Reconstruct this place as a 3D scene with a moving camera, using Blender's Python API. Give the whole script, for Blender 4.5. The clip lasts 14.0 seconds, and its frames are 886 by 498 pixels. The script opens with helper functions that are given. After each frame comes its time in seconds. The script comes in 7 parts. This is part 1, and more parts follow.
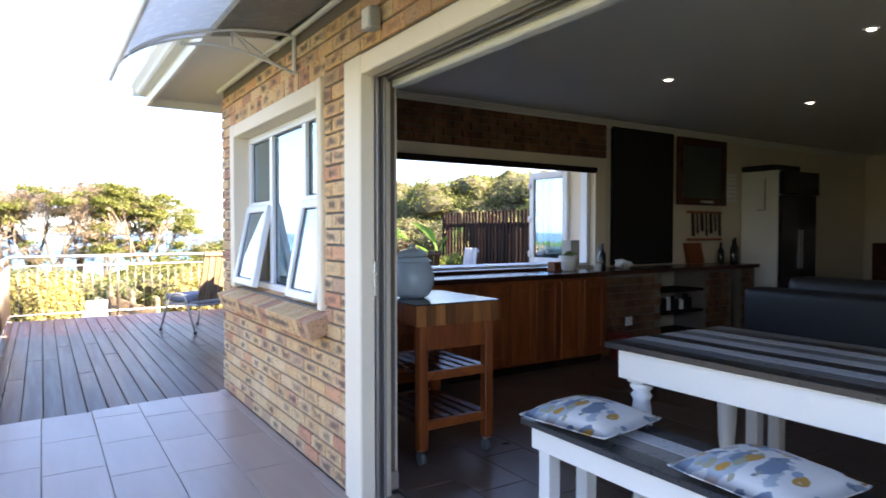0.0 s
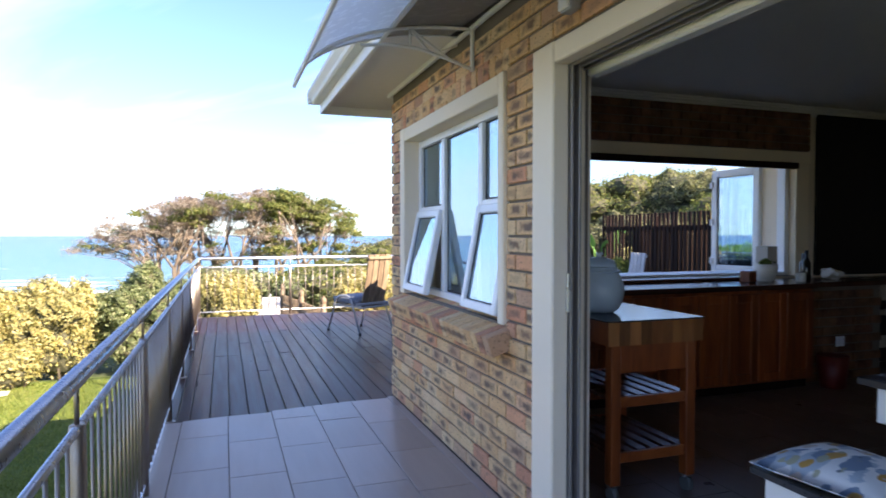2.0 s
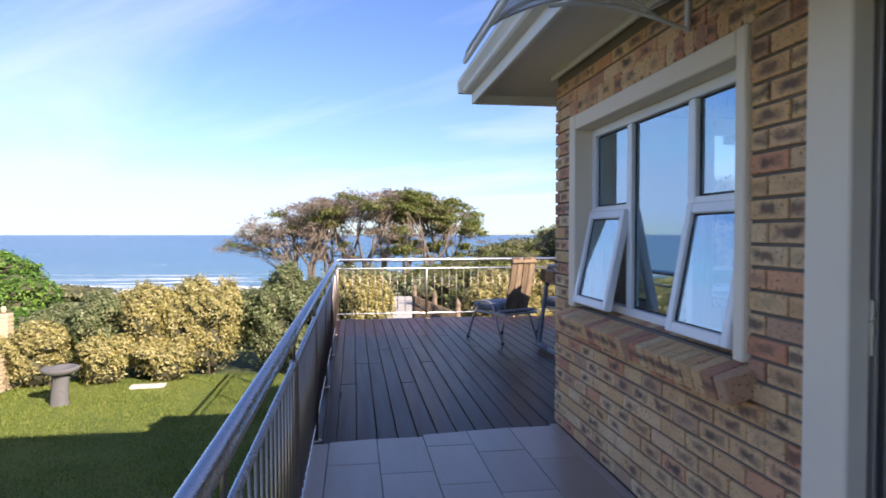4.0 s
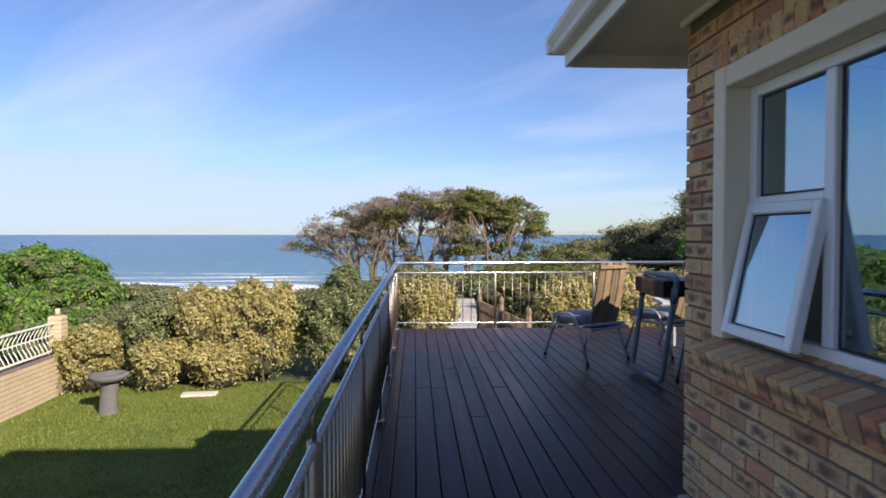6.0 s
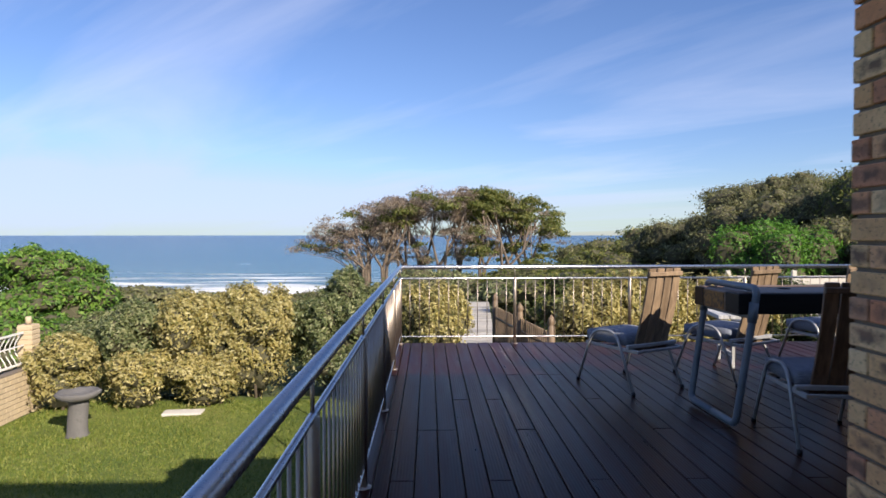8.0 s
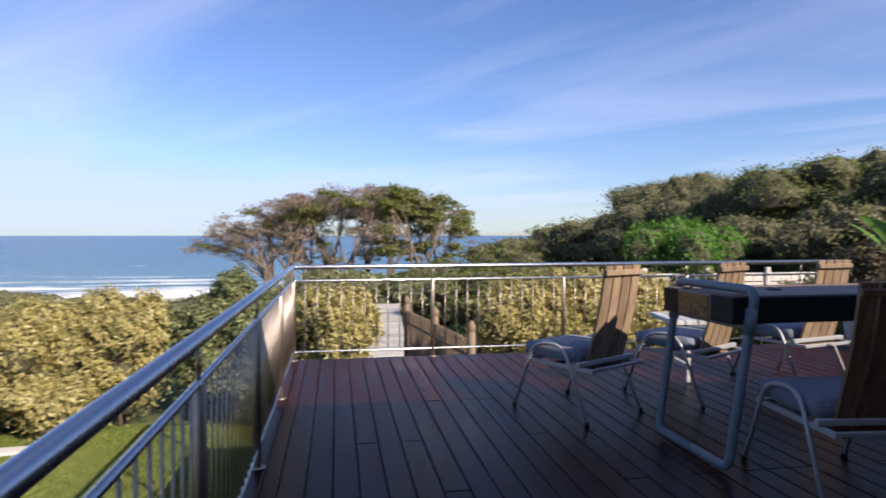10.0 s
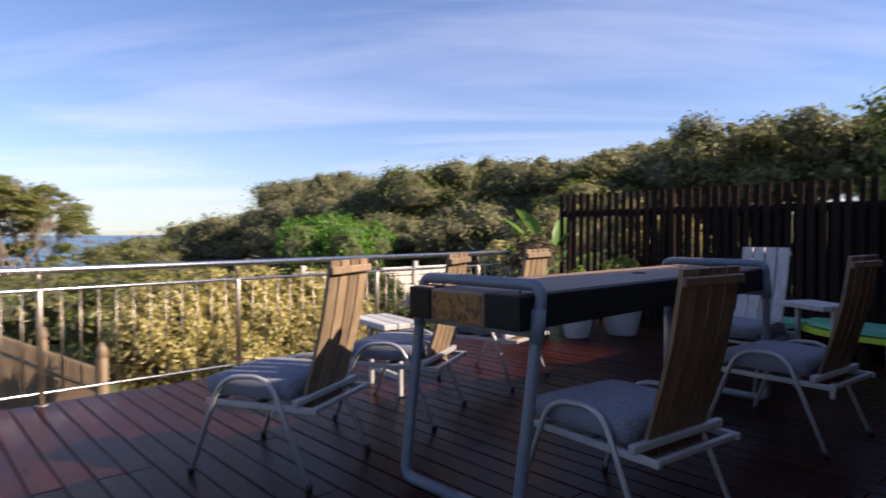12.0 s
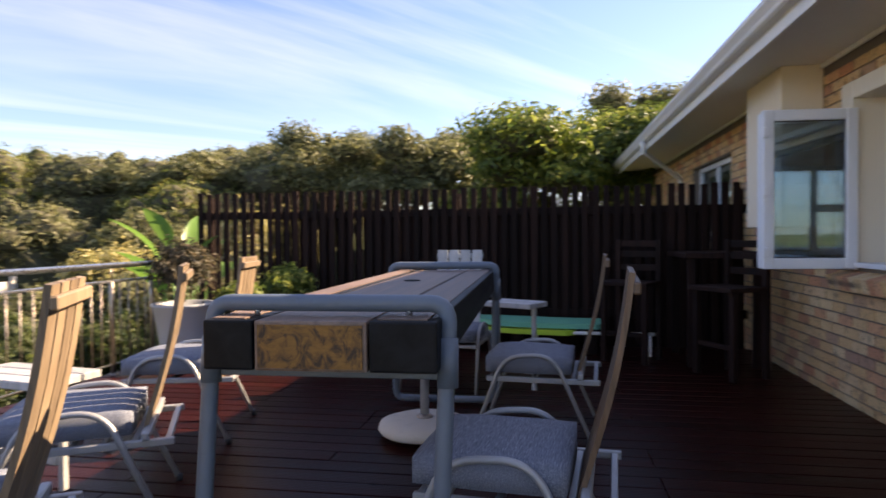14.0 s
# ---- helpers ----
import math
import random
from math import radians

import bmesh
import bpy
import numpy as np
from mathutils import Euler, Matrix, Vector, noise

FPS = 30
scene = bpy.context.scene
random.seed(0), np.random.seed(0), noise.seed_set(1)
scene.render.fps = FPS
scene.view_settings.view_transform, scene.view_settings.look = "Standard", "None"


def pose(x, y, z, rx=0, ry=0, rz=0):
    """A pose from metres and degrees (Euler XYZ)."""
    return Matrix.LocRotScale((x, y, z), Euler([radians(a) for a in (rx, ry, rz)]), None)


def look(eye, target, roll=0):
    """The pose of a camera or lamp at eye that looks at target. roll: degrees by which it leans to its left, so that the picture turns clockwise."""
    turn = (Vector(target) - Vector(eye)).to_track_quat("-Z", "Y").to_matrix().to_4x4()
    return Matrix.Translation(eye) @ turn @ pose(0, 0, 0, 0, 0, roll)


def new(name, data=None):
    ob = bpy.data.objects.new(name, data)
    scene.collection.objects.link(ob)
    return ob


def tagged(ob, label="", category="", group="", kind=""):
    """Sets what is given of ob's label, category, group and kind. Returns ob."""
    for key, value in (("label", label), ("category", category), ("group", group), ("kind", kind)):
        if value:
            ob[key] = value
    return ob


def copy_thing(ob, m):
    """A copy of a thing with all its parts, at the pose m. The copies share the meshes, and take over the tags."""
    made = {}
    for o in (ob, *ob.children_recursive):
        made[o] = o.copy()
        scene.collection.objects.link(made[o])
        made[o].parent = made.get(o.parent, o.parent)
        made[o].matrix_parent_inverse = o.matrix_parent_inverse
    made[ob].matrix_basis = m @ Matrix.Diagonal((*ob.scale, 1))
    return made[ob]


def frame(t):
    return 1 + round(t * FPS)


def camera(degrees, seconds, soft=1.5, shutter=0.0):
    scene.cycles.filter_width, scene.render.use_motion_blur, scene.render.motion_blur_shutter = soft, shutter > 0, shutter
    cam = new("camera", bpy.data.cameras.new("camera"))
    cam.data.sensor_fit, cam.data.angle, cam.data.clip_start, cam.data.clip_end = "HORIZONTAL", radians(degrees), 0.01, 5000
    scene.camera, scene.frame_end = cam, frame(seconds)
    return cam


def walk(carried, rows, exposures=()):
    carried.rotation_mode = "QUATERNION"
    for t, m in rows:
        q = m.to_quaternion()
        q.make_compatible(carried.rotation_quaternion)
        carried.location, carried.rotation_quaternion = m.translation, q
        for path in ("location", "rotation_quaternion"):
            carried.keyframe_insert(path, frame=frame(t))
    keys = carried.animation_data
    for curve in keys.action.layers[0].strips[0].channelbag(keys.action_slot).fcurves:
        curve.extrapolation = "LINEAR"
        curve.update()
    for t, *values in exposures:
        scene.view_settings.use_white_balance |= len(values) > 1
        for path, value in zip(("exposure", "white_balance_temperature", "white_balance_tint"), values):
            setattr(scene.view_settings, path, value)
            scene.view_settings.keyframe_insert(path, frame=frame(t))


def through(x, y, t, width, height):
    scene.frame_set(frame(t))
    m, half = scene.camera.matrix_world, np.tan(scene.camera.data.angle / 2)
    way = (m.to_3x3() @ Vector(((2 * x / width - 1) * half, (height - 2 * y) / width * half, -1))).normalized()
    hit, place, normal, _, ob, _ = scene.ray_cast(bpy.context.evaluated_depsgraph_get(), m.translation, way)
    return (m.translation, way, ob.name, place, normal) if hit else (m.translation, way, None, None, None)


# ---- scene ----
cam = camera(70.6, 14.0, soft=1.6, shutter=0.5)
PATH = [
    (0, (-1.242, -5.086, 1.276), (-0.162, -3.404, 1.22), 0.0),
    (0.5, (-1.244, -5.01, 1.283), (-0.262, -3.268, 1.229), 0.0),
    (1, (-1.262, -4.929, 1.301), (-0.388, -3.13, 1.245), -0.1),
    (1.5, (-1.287, -4.842, 1.304), (-0.518, -2.997, 1.251), -0.1),
    (2, (-1.278, -4.737, 1.3), (-0.617, -2.85, 1.251), 0.0),
    (2.5, (-1.28, -4.608, 1.297), (-0.74, -2.683, 1.246), -0.2),
    (3, (-1.333, -4.466, 1.303), (-0.899, -2.514, 1.251), -0.1),
    (3.5, (-1.412, -4.296, 1.314), (-1.046, -2.331, 1.261), -0.1),
    (4, (-1.406, -4.077, 1.328), (-1.122, -2.098, 1.277), 0.0),
    (6.5, (-1.381, -2.701, 1.333), (-1.321, -0.703, 1.282), 0.0),
    (7, (-1.336, -2.393, 1.332), (-1.297, -0.394, 1.282), 0.0),
    (9.5, (-1.281, -0.781, 1.261), (-1.124, 1.212, 1.213), 0.0),
    (10, (-1.225, -0.467, 1.237), (-0.889, 1.504, 1.188), 0.0),
    (10.5, (-1.228, -0.135, 1.216), (-0.654, 1.781, 1.167), 0.1),
    (11, (-1.175, 0.184, 1.187), (-0.34, 2.001, 1.134), -0.1),
    (11.5, (-1.097, 0.54, 1.166), (-0.011, 2.219, 1.109), -0.2),
    (12, (-1.048, 0.889, 1.156), (0.289, 2.376, 1.102), -0.2),
    (12.5, (-0.954, 1.287, 1.143), (0.593, 2.554, 1.099), -0.3),
    (13, (-0.902, 1.649, 1.146), (0.822, 2.66, 1.099), -0.2),
    (13.5, (-0.863, 1.939, 1.131), (1.018, 2.619, 1.091), -0.4),
    (14, (-0.83, 2.242, 1.128), (1.142, 2.57, 1.091), -0.5),
]
walk(cam, [(t, look(eye, target, roll)) for t, eye, target, roll in PATH],
     [(0.0, 3.0, 7600, 17), (1.5, 2.36, 7050, 16), (3.0, 1.62, 6650, 17), (4.0, 1.18, 6520, 19), (6.5, 0.66, 6620, 14), (9.5, 0.7, 6520, 16),
      (11.0, 0.86, 6560, 21), (12.0, 1.02, 7250, 21), (13.0, 1.34, 8150, 19), (14.0, 1.72, 8750, 20)])

# ---- world and sun ----
SUN_H = Vector((0.58, -0.81, 0.0)).normalized()
SUN_EL = radians(32)
world = bpy.data.worlds.new("sky")
scene.world = world
world.use_nodes = True
wn, wl = world.node_tree.nodes, world.node_tree.links
wn.clear()
w_out = wn.new("ShaderNodeOutputWorld")
w_bg = wn.new("ShaderNodeBackground")
w_bg.inputs["Strength"].default_value = 0.08
w_sky = wn.new("ShaderNodeTexSky")
w_sky.sky_type = "NISHITA"
w_sky.sun_disc = False
w_sky.sun_elevation = SUN_EL
w_sky.sun_rotation = math.atan2(SUN_H.x, SUN_H.y)
w_sky.air_density, w_sky.dust_density, w_sky.ozone_density = 1.06, 0.25, 4.0
w_tc = wn.new("ShaderNodeTexCoord")
w_sep = wn.new("ShaderNodeSeparateXYZ")
wl.new(w_tc.outputs["Generated"], w_sep.inputs[0])


def w_math(op, a, b=None):
    n = wn.new("ShaderNodeMath")
    n.operation = op
    for i, v in enumerate((a, b)):
        if v is None:
            continue
        if isinstance(v, (int, float)):
            n.inputs[i].default_value = v
        else:
            wl.new(v, n.inputs[i])
    return n.outputs[0]


# thin cirrus: the direction is thrown on a flat layer high above
up = w_math("ADD", w_math("MAXIMUM", w_sep.outputs[2], 0.0), 0.10)
w_comb = wn.new("ShaderNodeCombineXYZ")
wl.new(w_math("DIVIDE", w_sep.outputs[0], up), w_comb.inputs[0])
wl.new(w_math("DIVIDE", w_sep.outputs[1], up), w_comb.inputs[1])
w_map = wn.new("ShaderNodeMapping")
w_map.vector_type = "TEXTURE"
w_map.inputs["Rotation"].default_value = (0, 0, radians(-45))
w_map.inputs["Scale"].default_value = (4.5, 1.2, 1.0)
w_map.inputs["Location"].default_value = (0.9, 0.35, 0.0)
wl.new(w_comb.outputs[0], w_map.inputs[0])
w_noise = wn.new("ShaderNodeTexNoise")
w_noise.inputs["Scale"].default_value = 1.0
w_noise.inputs["Detail"].default_value = 7.0
w_noise.inputs["Roughness"].default_value = 0.55
w_noise.inputs["Distortion"].default_value = 0.6
wl.new(w_map.outputs[0], w_noise.inputs["Vector"])
w_ramp = wn.new("ShaderNodeValToRGB")
w_ramp.color_ramp.elements[0].position = 0.47
w_ramp.color_ramp.elements[1].position = 0.75
wl.new(w_noise.outputs["Fac"], w_ramp.inputs[0])
w_mix = wn.new("ShaderNodeMix")
w_mix.data_type = "RGBA"
wl.new(w_math("MULTIPLY", w_ramp.outputs[0], 0.45), w_mix.inputs["Factor"])
wl.new(w_sky.outputs[0], w_mix.inputs["A"])
w_mix.inputs["B"].default_value = (8.0, 7.9, 7.8, 1)
w_tint = wn.new("ShaderNodeMix")
w_tint.data_type, w_tint.blend_type = "RGBA", "MULTIPLY"
w_tint.inputs["Factor"].default_value = 1.0
w_tint.inputs["B"].default_value = (0.87, 0.95, 1.18, 1)
w_cap = wn.new("ShaderNodeMix")
w_cap.data_type, w_cap.blend_type = "RGBA", "DARKEN"
w_cap.inputs["Factor"].default_value = 0.84
w_cap.inputs["B"].default_value = (5.6, 6.5, 7.4, 1)
wl.new(w_mix.outputs["Result"], w_cap.inputs["A"])
wl.new(w_cap.outputs["Result"], w_tint.inputs["A"])
wl.new(w_tint.outputs["Result"], w_bg.inputs[0])
wl.new(w_bg.outputs[0], w_out.inputs[0])

sun_data = bpy.data.lights.new("sun", "SUN")
sun_data.energy, sun_data.angle, sun_data.color = 5.0, radians(0.5), (1.0, 0.90, 0.74)
sun = new("sun", sun_data)
sun_from = SUN_H * math.cos(SUN_EL) + Vector((0, 0, math.sin(SUN_EL)))
sun.matrix_world = look(sun_from * 60, (0, 0, 0))


# ---- materials ----
def links_of(mat):
    return mat.node_tree.nodes, mat.node_tree.links


def base_mat(name, rough=0.6, metal=0.0, color=(0.5, 0.5, 0.5)):
    mat = bpy.data.materials.new(name)
    mat.use_nodes = True
    b = mat.node_tree.nodes["Principled BSDF"]
    b.inputs["Roughness"].default_value = rough
    b.inputs["Metallic"].default_value = metal
    b.inputs["Base Color"].default_value = (*color, 1)
    return mat, b


def coords(mat, kind="Object", scale=(1, 1, 1), rot=(0, 0, 0)):
    n, l = links_of(mat)
    tc = n.new("ShaderNodeTexCoord")
    mp = n.new("ShaderNodeMapping")
    mp.inputs["Scale"].default_value = scale
    mp.inputs["Rotation"].default_value = rot
    if kind == "World":
        g = n.new("ShaderNodeNewGeometry")
        l.new(g.outputs["Position"], mp.inputs[0])
    else:
        l.new(tc.outputs[kind], mp.inputs[0])
    return mp.outputs[0]


def noise_tex(mat, vec, scale, detail=4.0, rough=0.55, dist=0.0):
    n, l = links_of(mat)
    t = n.new("ShaderNodeTexNoise")
    t.inputs["Scale"].default_value = scale
    t.inputs["Detail"].default_value = detail
    t.inputs["Roughness"].default_value = rough
    t.inputs["Distortion"].default_value = dist
    l.new(vec, t.inputs["Vector"])
    return t.outputs["Fac"]


def ramp(mat, fac, stops):
    n, l = links_of(mat)
    r = n.new("ShaderNodeValToRGB")
    e = r.color_ramp.elements
    while len(e) < len(stops):
        e.new(0.5)
    for el, (p, c) in zip(e, stops):
        el.position = p
        el.color = (*c, 1) if len(c) == 3 else c
    l.new(fac, r.inputs[0])
    return r.outputs[0]


def mixc(mat, fac, a, b, mode="MIX"):
    n, l = links_of(mat)
    m = n.new("ShaderNodeMix")
    m.data_type, m.blend_type = "RGBA", mode
    for key, v in (("Factor", fac), ("A", a), ("B", b)):
        if isinstance(v, (int, float)):
            m.inputs[key].default_value = v
        elif isinstance(v, tuple):
            m.inputs[key].default_value = (*v, 1)
        else:
            l.new(v, m.inputs[key])
    return m.outputs["Result"]


def mathn(mat, op, a, b=0.0, c=None):
    n, l = links_of(mat)
    m = n.new("ShaderNodeMath")
    m.operation = op
    for i, v in enumerate((a, b, c)):
        if v is None:
            continue
        if isinstance(v, (int, float)):
            m.inputs[i].default_value = v
        else:
            l.new(v, m.inputs[i])
    return m.outputs[0]


def bump(mat, bsdf, height, strength=0.3, dist=0.005):
    n, l = links_of(mat)
    b = n.new("ShaderNodeBump")
    b.inputs["Strength"].default_value = strength
    b.inputs["Distance"].default_value = dist
    l.new(height, b.inputs["Height"])
    l.new(b.outputs[0], bsdf.inputs["Normal"])


def setc(mat, bsdf, col, socket="Base Color"):
    mat.node_tree.links.new(col, bsdf.inputs[socket])


def obj_random(mat):
    return mat.node_tree.nodes.new("ShaderNodeObjectInfo").outputs["Random"]


def island_random(mat):
    return mat.node_tree.nodes.new("ShaderNodeNewGeometry").outputs["Random Per Island"]


def plain(name, color, rough=0.5, metal=0.0, vary=0.12, scale=9.0, bumpy=0.08, dirt=0.0):
    """A painted or moulded surface with cloudy wear at two scales."""
    mat, b = base_mat(name, rough, metal)
    v = coords(mat, "World")
    big, fine = noise_tex(mat, v, scale * 0.25, 3), noise_tex(mat, v, scale * 6, 5)
    lo = tuple(c * (1 - vary) for c in color)
    hi = tuple(min(1, c * (1 + vary)) for c in color)
    col = mixc(mat, big, lo, hi)
    col = mixc(mat, mathn(mat, "MULTIPLY", fine, vary), col, tuple(c * 0.6 for c in color))
    if dirt:
        spots = ramp(mat, noise_tex(mat, v, scale, 6, 0.7), [(0.52, (0, 0, 0)), (0.75, (1, 1, 1))])
        col = mixc(mat, mathn(mat, "MULTIPLY", spots, dirt), col, tuple(c * 0.35 for c in color))
    setc(mat, b, col)
    setc(mat, b, mathn(mat, "MULTIPLY_ADD", fine, 0.25, rough - 0.12), "Roughness")
    if bumpy:
        bump(mat, b, fine, bumpy, 0.004)
    return mat


def timber(name, dark, light, rough=0.5, grain=(18, 1.2, 18), rnd="object", kind="Object", bumpy=0.25, spread=0.5):
    """Wood with stretched grain; each board differs."""
    mat, b = base_mat(name, rough)
    n, l = links_of(mat)
    v = coords(mat, kind, grain)
    r = obj_random(mat) if rnd == "object" else island_random(mat)
    add = n.new("ShaderNodeVectorMath")
    add.operation = "ADD"
    cx = n.new("ShaderNodeCombineXYZ")
    l.new(mathn(mat, "MULTIPLY", r, 37.0), cx.inputs[0])
    l.new(mathn(mat, "MULTIPLY", r, 91.0), cx.inputs[1])
    l.new(v, add.inputs[0])
    l.new(cx.outputs[0], add.inputs[1])
    g = noise_tex(mat, add.outputs[0], 1.0, 6, 0.62, 0.7)
    col = ramp(mat, g, [(0.28, dark), (0.72, light)])
    tone = mathn(mat, "MULTIPLY_ADD", r, spread, 1 - spread / 2)
    cc = n.new("ShaderNodeCombineColor")
    for i in range(3):
        l.new(tone, cc.inputs[i])
    col = mixc(mat, 1.0, col, cc.outputs[0], "MULTIPLY")
    setc(mat, b, col)
    setc(mat, b, mathn(mat, "MULTIPLY_ADD", g, 0.3, rough - 0.15), "Roughness")
    bump(mat, b, g, bumpy, 0.003)
    return mat


def leaf_mat(name, stops, rough=0.5, through=0.5):
    mat, b = base_mat(name, rough)
    n, l = links_of(mat)
    stops = [(p, tuple(min(0.85, k * 1.45) for k in c)) for p, c in stops]
    col = ramp(mat, island_random(mat), stops)
    big = noise_tex(mat, coords(mat, "World"), 1.3, 3)
    col = mixc(mat, mathn(mat, "MULTIPLY", big, 0.3), col, tuple(c * 0.6 for c in stops[0][1]))
    setc(mat, b, col)
    tr = n.new("ShaderNodeBsdfTranslucent")
    l.new(col, tr.inputs[0])
    mx = n.new("ShaderNodeMixShader")
    mx.inputs[0].default_value = through
    l.new(b.outputs[0], mx.inputs[1])
    l.new(tr.outputs[0], mx.inputs[2])
    l.new(mx.outputs[0], n["Material Output"].inputs[0])
    return mat


def brick_mat(name, rnd="object", tone=1.0):
    """Face brick: buff clay with red and brown ones, and a dark kiln flash of its own shape."""
    mat, b = base_mat(name, 0.85)
    n, l = links_of(mat)
    r = obj_random(mat) if rnd == "object" else island_random(mat)
    col = ramp(mat, r, [(0.0, (0.76, 0.51, 0.26)), (0.35, (0.72, 0.43, 0.20)), (0.55, (0.80, 0.58, 0.33)),
                        (0.68, (0.74, 0.38, 0.20)), (0.80, (0.62, 0.26, 0.14)), (0.9, (0.46, 0.26, 0.17)), (1.0, (0.70, 0.47, 0.26))])
    # tone below 1 browns the clay and puts indoor shade into its colour
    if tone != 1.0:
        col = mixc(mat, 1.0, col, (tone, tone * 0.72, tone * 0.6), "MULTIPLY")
    w = coords(mat, "World")
    fine = noise_tex(mat, w, 55, 6, 0.7)
    mid = noise_tex(mat, w, 14, 4, 0.6, 0.5)
    col = mixc(mat, mathn(mat, "MULTIPLY", ramp(mat, fine, [(0.48, (0, 0, 0)), (0.8, (1, 1, 1))]), 0.45), col, (0.20, 0.11, 0.06))
    if rnd == "object":
        sep = n.new("ShaderNodeSeparateXYZ")
        l.new(coords(mat, "Object"), sep.inputs[0])
        ay = mathn(mat, "DIVIDE", mathn(mat, "ABSOLUTE", sep.outputs[1]), 0.085)
        az = mathn(mat, "DIVIDE", mathn(mat, "ABSOLUTE", sep.outputs[2]), 0.027)
        d = mathn(mat, "MAXIMUM", ay, az)
        d = mathn(mat, "ADD", d, mathn(mat, "MULTIPLY_ADD", mid, 2.4, -1.15))
        spot = ramp(mat, d, [(0.25, (1, 1, 1)), (1.0, (0, 0, 0))])
        on = ramp(mat, mathn(mat, "FRACT", mathn(mat, "MULTIPLY", r, 17.3)), [(0.30, (0, 0, 0)), (0.60, (1, 1, 1))])
        k = mathn(mat, "MULTIPLY", mathn(mat, "MULTIPLY", spot, on), 0.9)
    else:
        k = mathn(mat, "MULTIPLY", ramp(mat, mid, [(0.55, (0, 0, 0)), (0.68, (1, 1, 1))]), 0.65)
    col = mixc(mat, k, col, (0.10, 0.07, 0.06))
    iron = ramp(mat, noise_tex(mat, w, 75, 3, 0.5), [(0.60, (0, 0, 0)), (0.68, (1, 1, 1))])
    col = mixc(mat, mathn(mat, "MULTIPLY", iron, 0.75), col, (0.09, 0.055, 0.04))
    blush = ramp(mat, noise_tex(mat, w, 5.5, 4, 0.6), [(0.42, (0, 0, 0)), (0.66, (1, 1, 1))])
    col = mixc(mat, mathn(mat, "MULTIPLY", blush, 0.30), col, (0.52, 0.24, 0.12))
    setc(mat, b, col)
    bump(mat, b, fine, 0.9, 0.006)
    return mat


def tile_mat(name, a, c, rough=0.35, rnd="object", grain=(30, 3, 1)):
    mat, b = base_mat(name, rough)
    n, l = links_of(mat)
    r = obj_random(mat) if rnd == "object" else island_random(mat)
    w = coords(mat, "World", grain)
    g = noise_tex(mat, w, 0.5, 6, 0.6, 0.4)
    blot = noise_tex(mat, coords(mat, "World"), 2.2, 4)
    col = mixc(mat, g, a, c)
    col = mixc(mat, mathn(mat, "MULTIPLY", r, 0.35), col, tuple(x * 0.6 for x in a))
    col = mixc(mat, mathn(mat, "MULTIPLY", blot, 0.3), col, tuple(x * 1.25 for x in c))
    setc(mat, b, col)
    setc(mat, b, mathn(mat, "MULTIPLY_ADD", blot, 0.3, rough - 0.15), "Roughness")
    bump(mat, b, g, 0.1, 0.002)
    return mat


def glass_mat(name, tint=(0.9, 0.97, 0.96), rough=0.0):
    mat, b = base_mat(name, rough, 0.0, tint)
    b.inputs["Transmission Weight"].default_value = 1.0
    b.inputs["IOR"].default_value = 1.5
    n, l = links_of(mat)
    g = n.new("ShaderNodeBsdfGlossy")
    g.inputs["Roughness"].default_value = 0.0
    g.inputs["Color"].default_value = (0.40, 0.60, 0.74, 1)
    mx = n.new("ShaderNodeMixShader")
    mx.inputs[0].default_value = 0.34
    l.new(b.outputs[0], mx.inputs[1])
    l.new(g.outputs[0], mx.inputs[2])
    l.new(mx.outputs[0], n["Material Output"].inputs[0])
    return mat


def steel_mat(name, color=(0.50, 0.52, 0.55), rough=0.22, stained=0.12):
    mat, b = base_mat(name, rough, 1.0, color)
    v = coords(mat, "World", (60, 60, 60))
    g = noise_tex(mat, v, 1.0, 4)
    stain = noise_tex(mat, coords(mat, "World"), 7, 5, 0.7)
    setc(mat, b, mathn(mat, "MULTIPLY_ADD", g, 0.22, rough - 0.06), "Roughness")
    col = mixc(mat, ramp(mat, stain, [(0.5, (0, 0, 0)), (0.8, (stained,) * 3)]), color, (0.34, 0.24, 0.17))
    setc(mat, b, col)
    return mat


def glow_mat(name, color, power):
    mat, b = base_mat(name, 0.5, 0, color)
    b.inputs["Emission Color"].default_value = (*color, 1)
    b.inputs["Emission Strength"].default_value = power
    return mat


M_BRICK = brick_mat("face_brick")
M_BRICK_J = brick_mat("face_brick_joined", "island")
# brown brick, darkened further so the dim room's shade sits in the colour
M_BRICK_D = brick_mat("brown_brick_shaded", "island", 0.17)
M_MORTAR = plain("mortar", (0.19, 0.155, 0.125), 0.95, 0, 0.2, 12, 0.5, 0.3)
M_PLASTER = plain("cream_plaster", (0.84, 0.72, 0.56), 0.75, 0, 0.06, 5, 0.12, 0.06)
M_SOFFIT = plain("soffit_paint", (0.80, 0.75, 0.68), 0.7, 0, 0.06, 3, 0.05, 0.08)
M_FASCIA = plain("fascia_paint", (0.82, 0.80, 0.77), 0.55, 0, 0.06, 4, 0.05, 0.08)
M_WHITE = plain("white_upvc", (0.80, 0.81, 0.84), 0.35, 0, 0.03, 4, 0.02)
M_WHITEP = plain("white_paint", (0.78, 0.76, 0.72), 0.5, 0, 0.05, 6, 0.06, 0.08)
M_GASKET = plain("black_gasket", (0.02, 0.02, 0.022), 0.6)
M_GLASS = glass_mat("window_glass")
M_FROST = plain("frosted_canopy", (0.80, 0.80, 0.80), 0.25, 0, 0.05, 3, 0.02)
fn, fl = links_of(M_FROST)
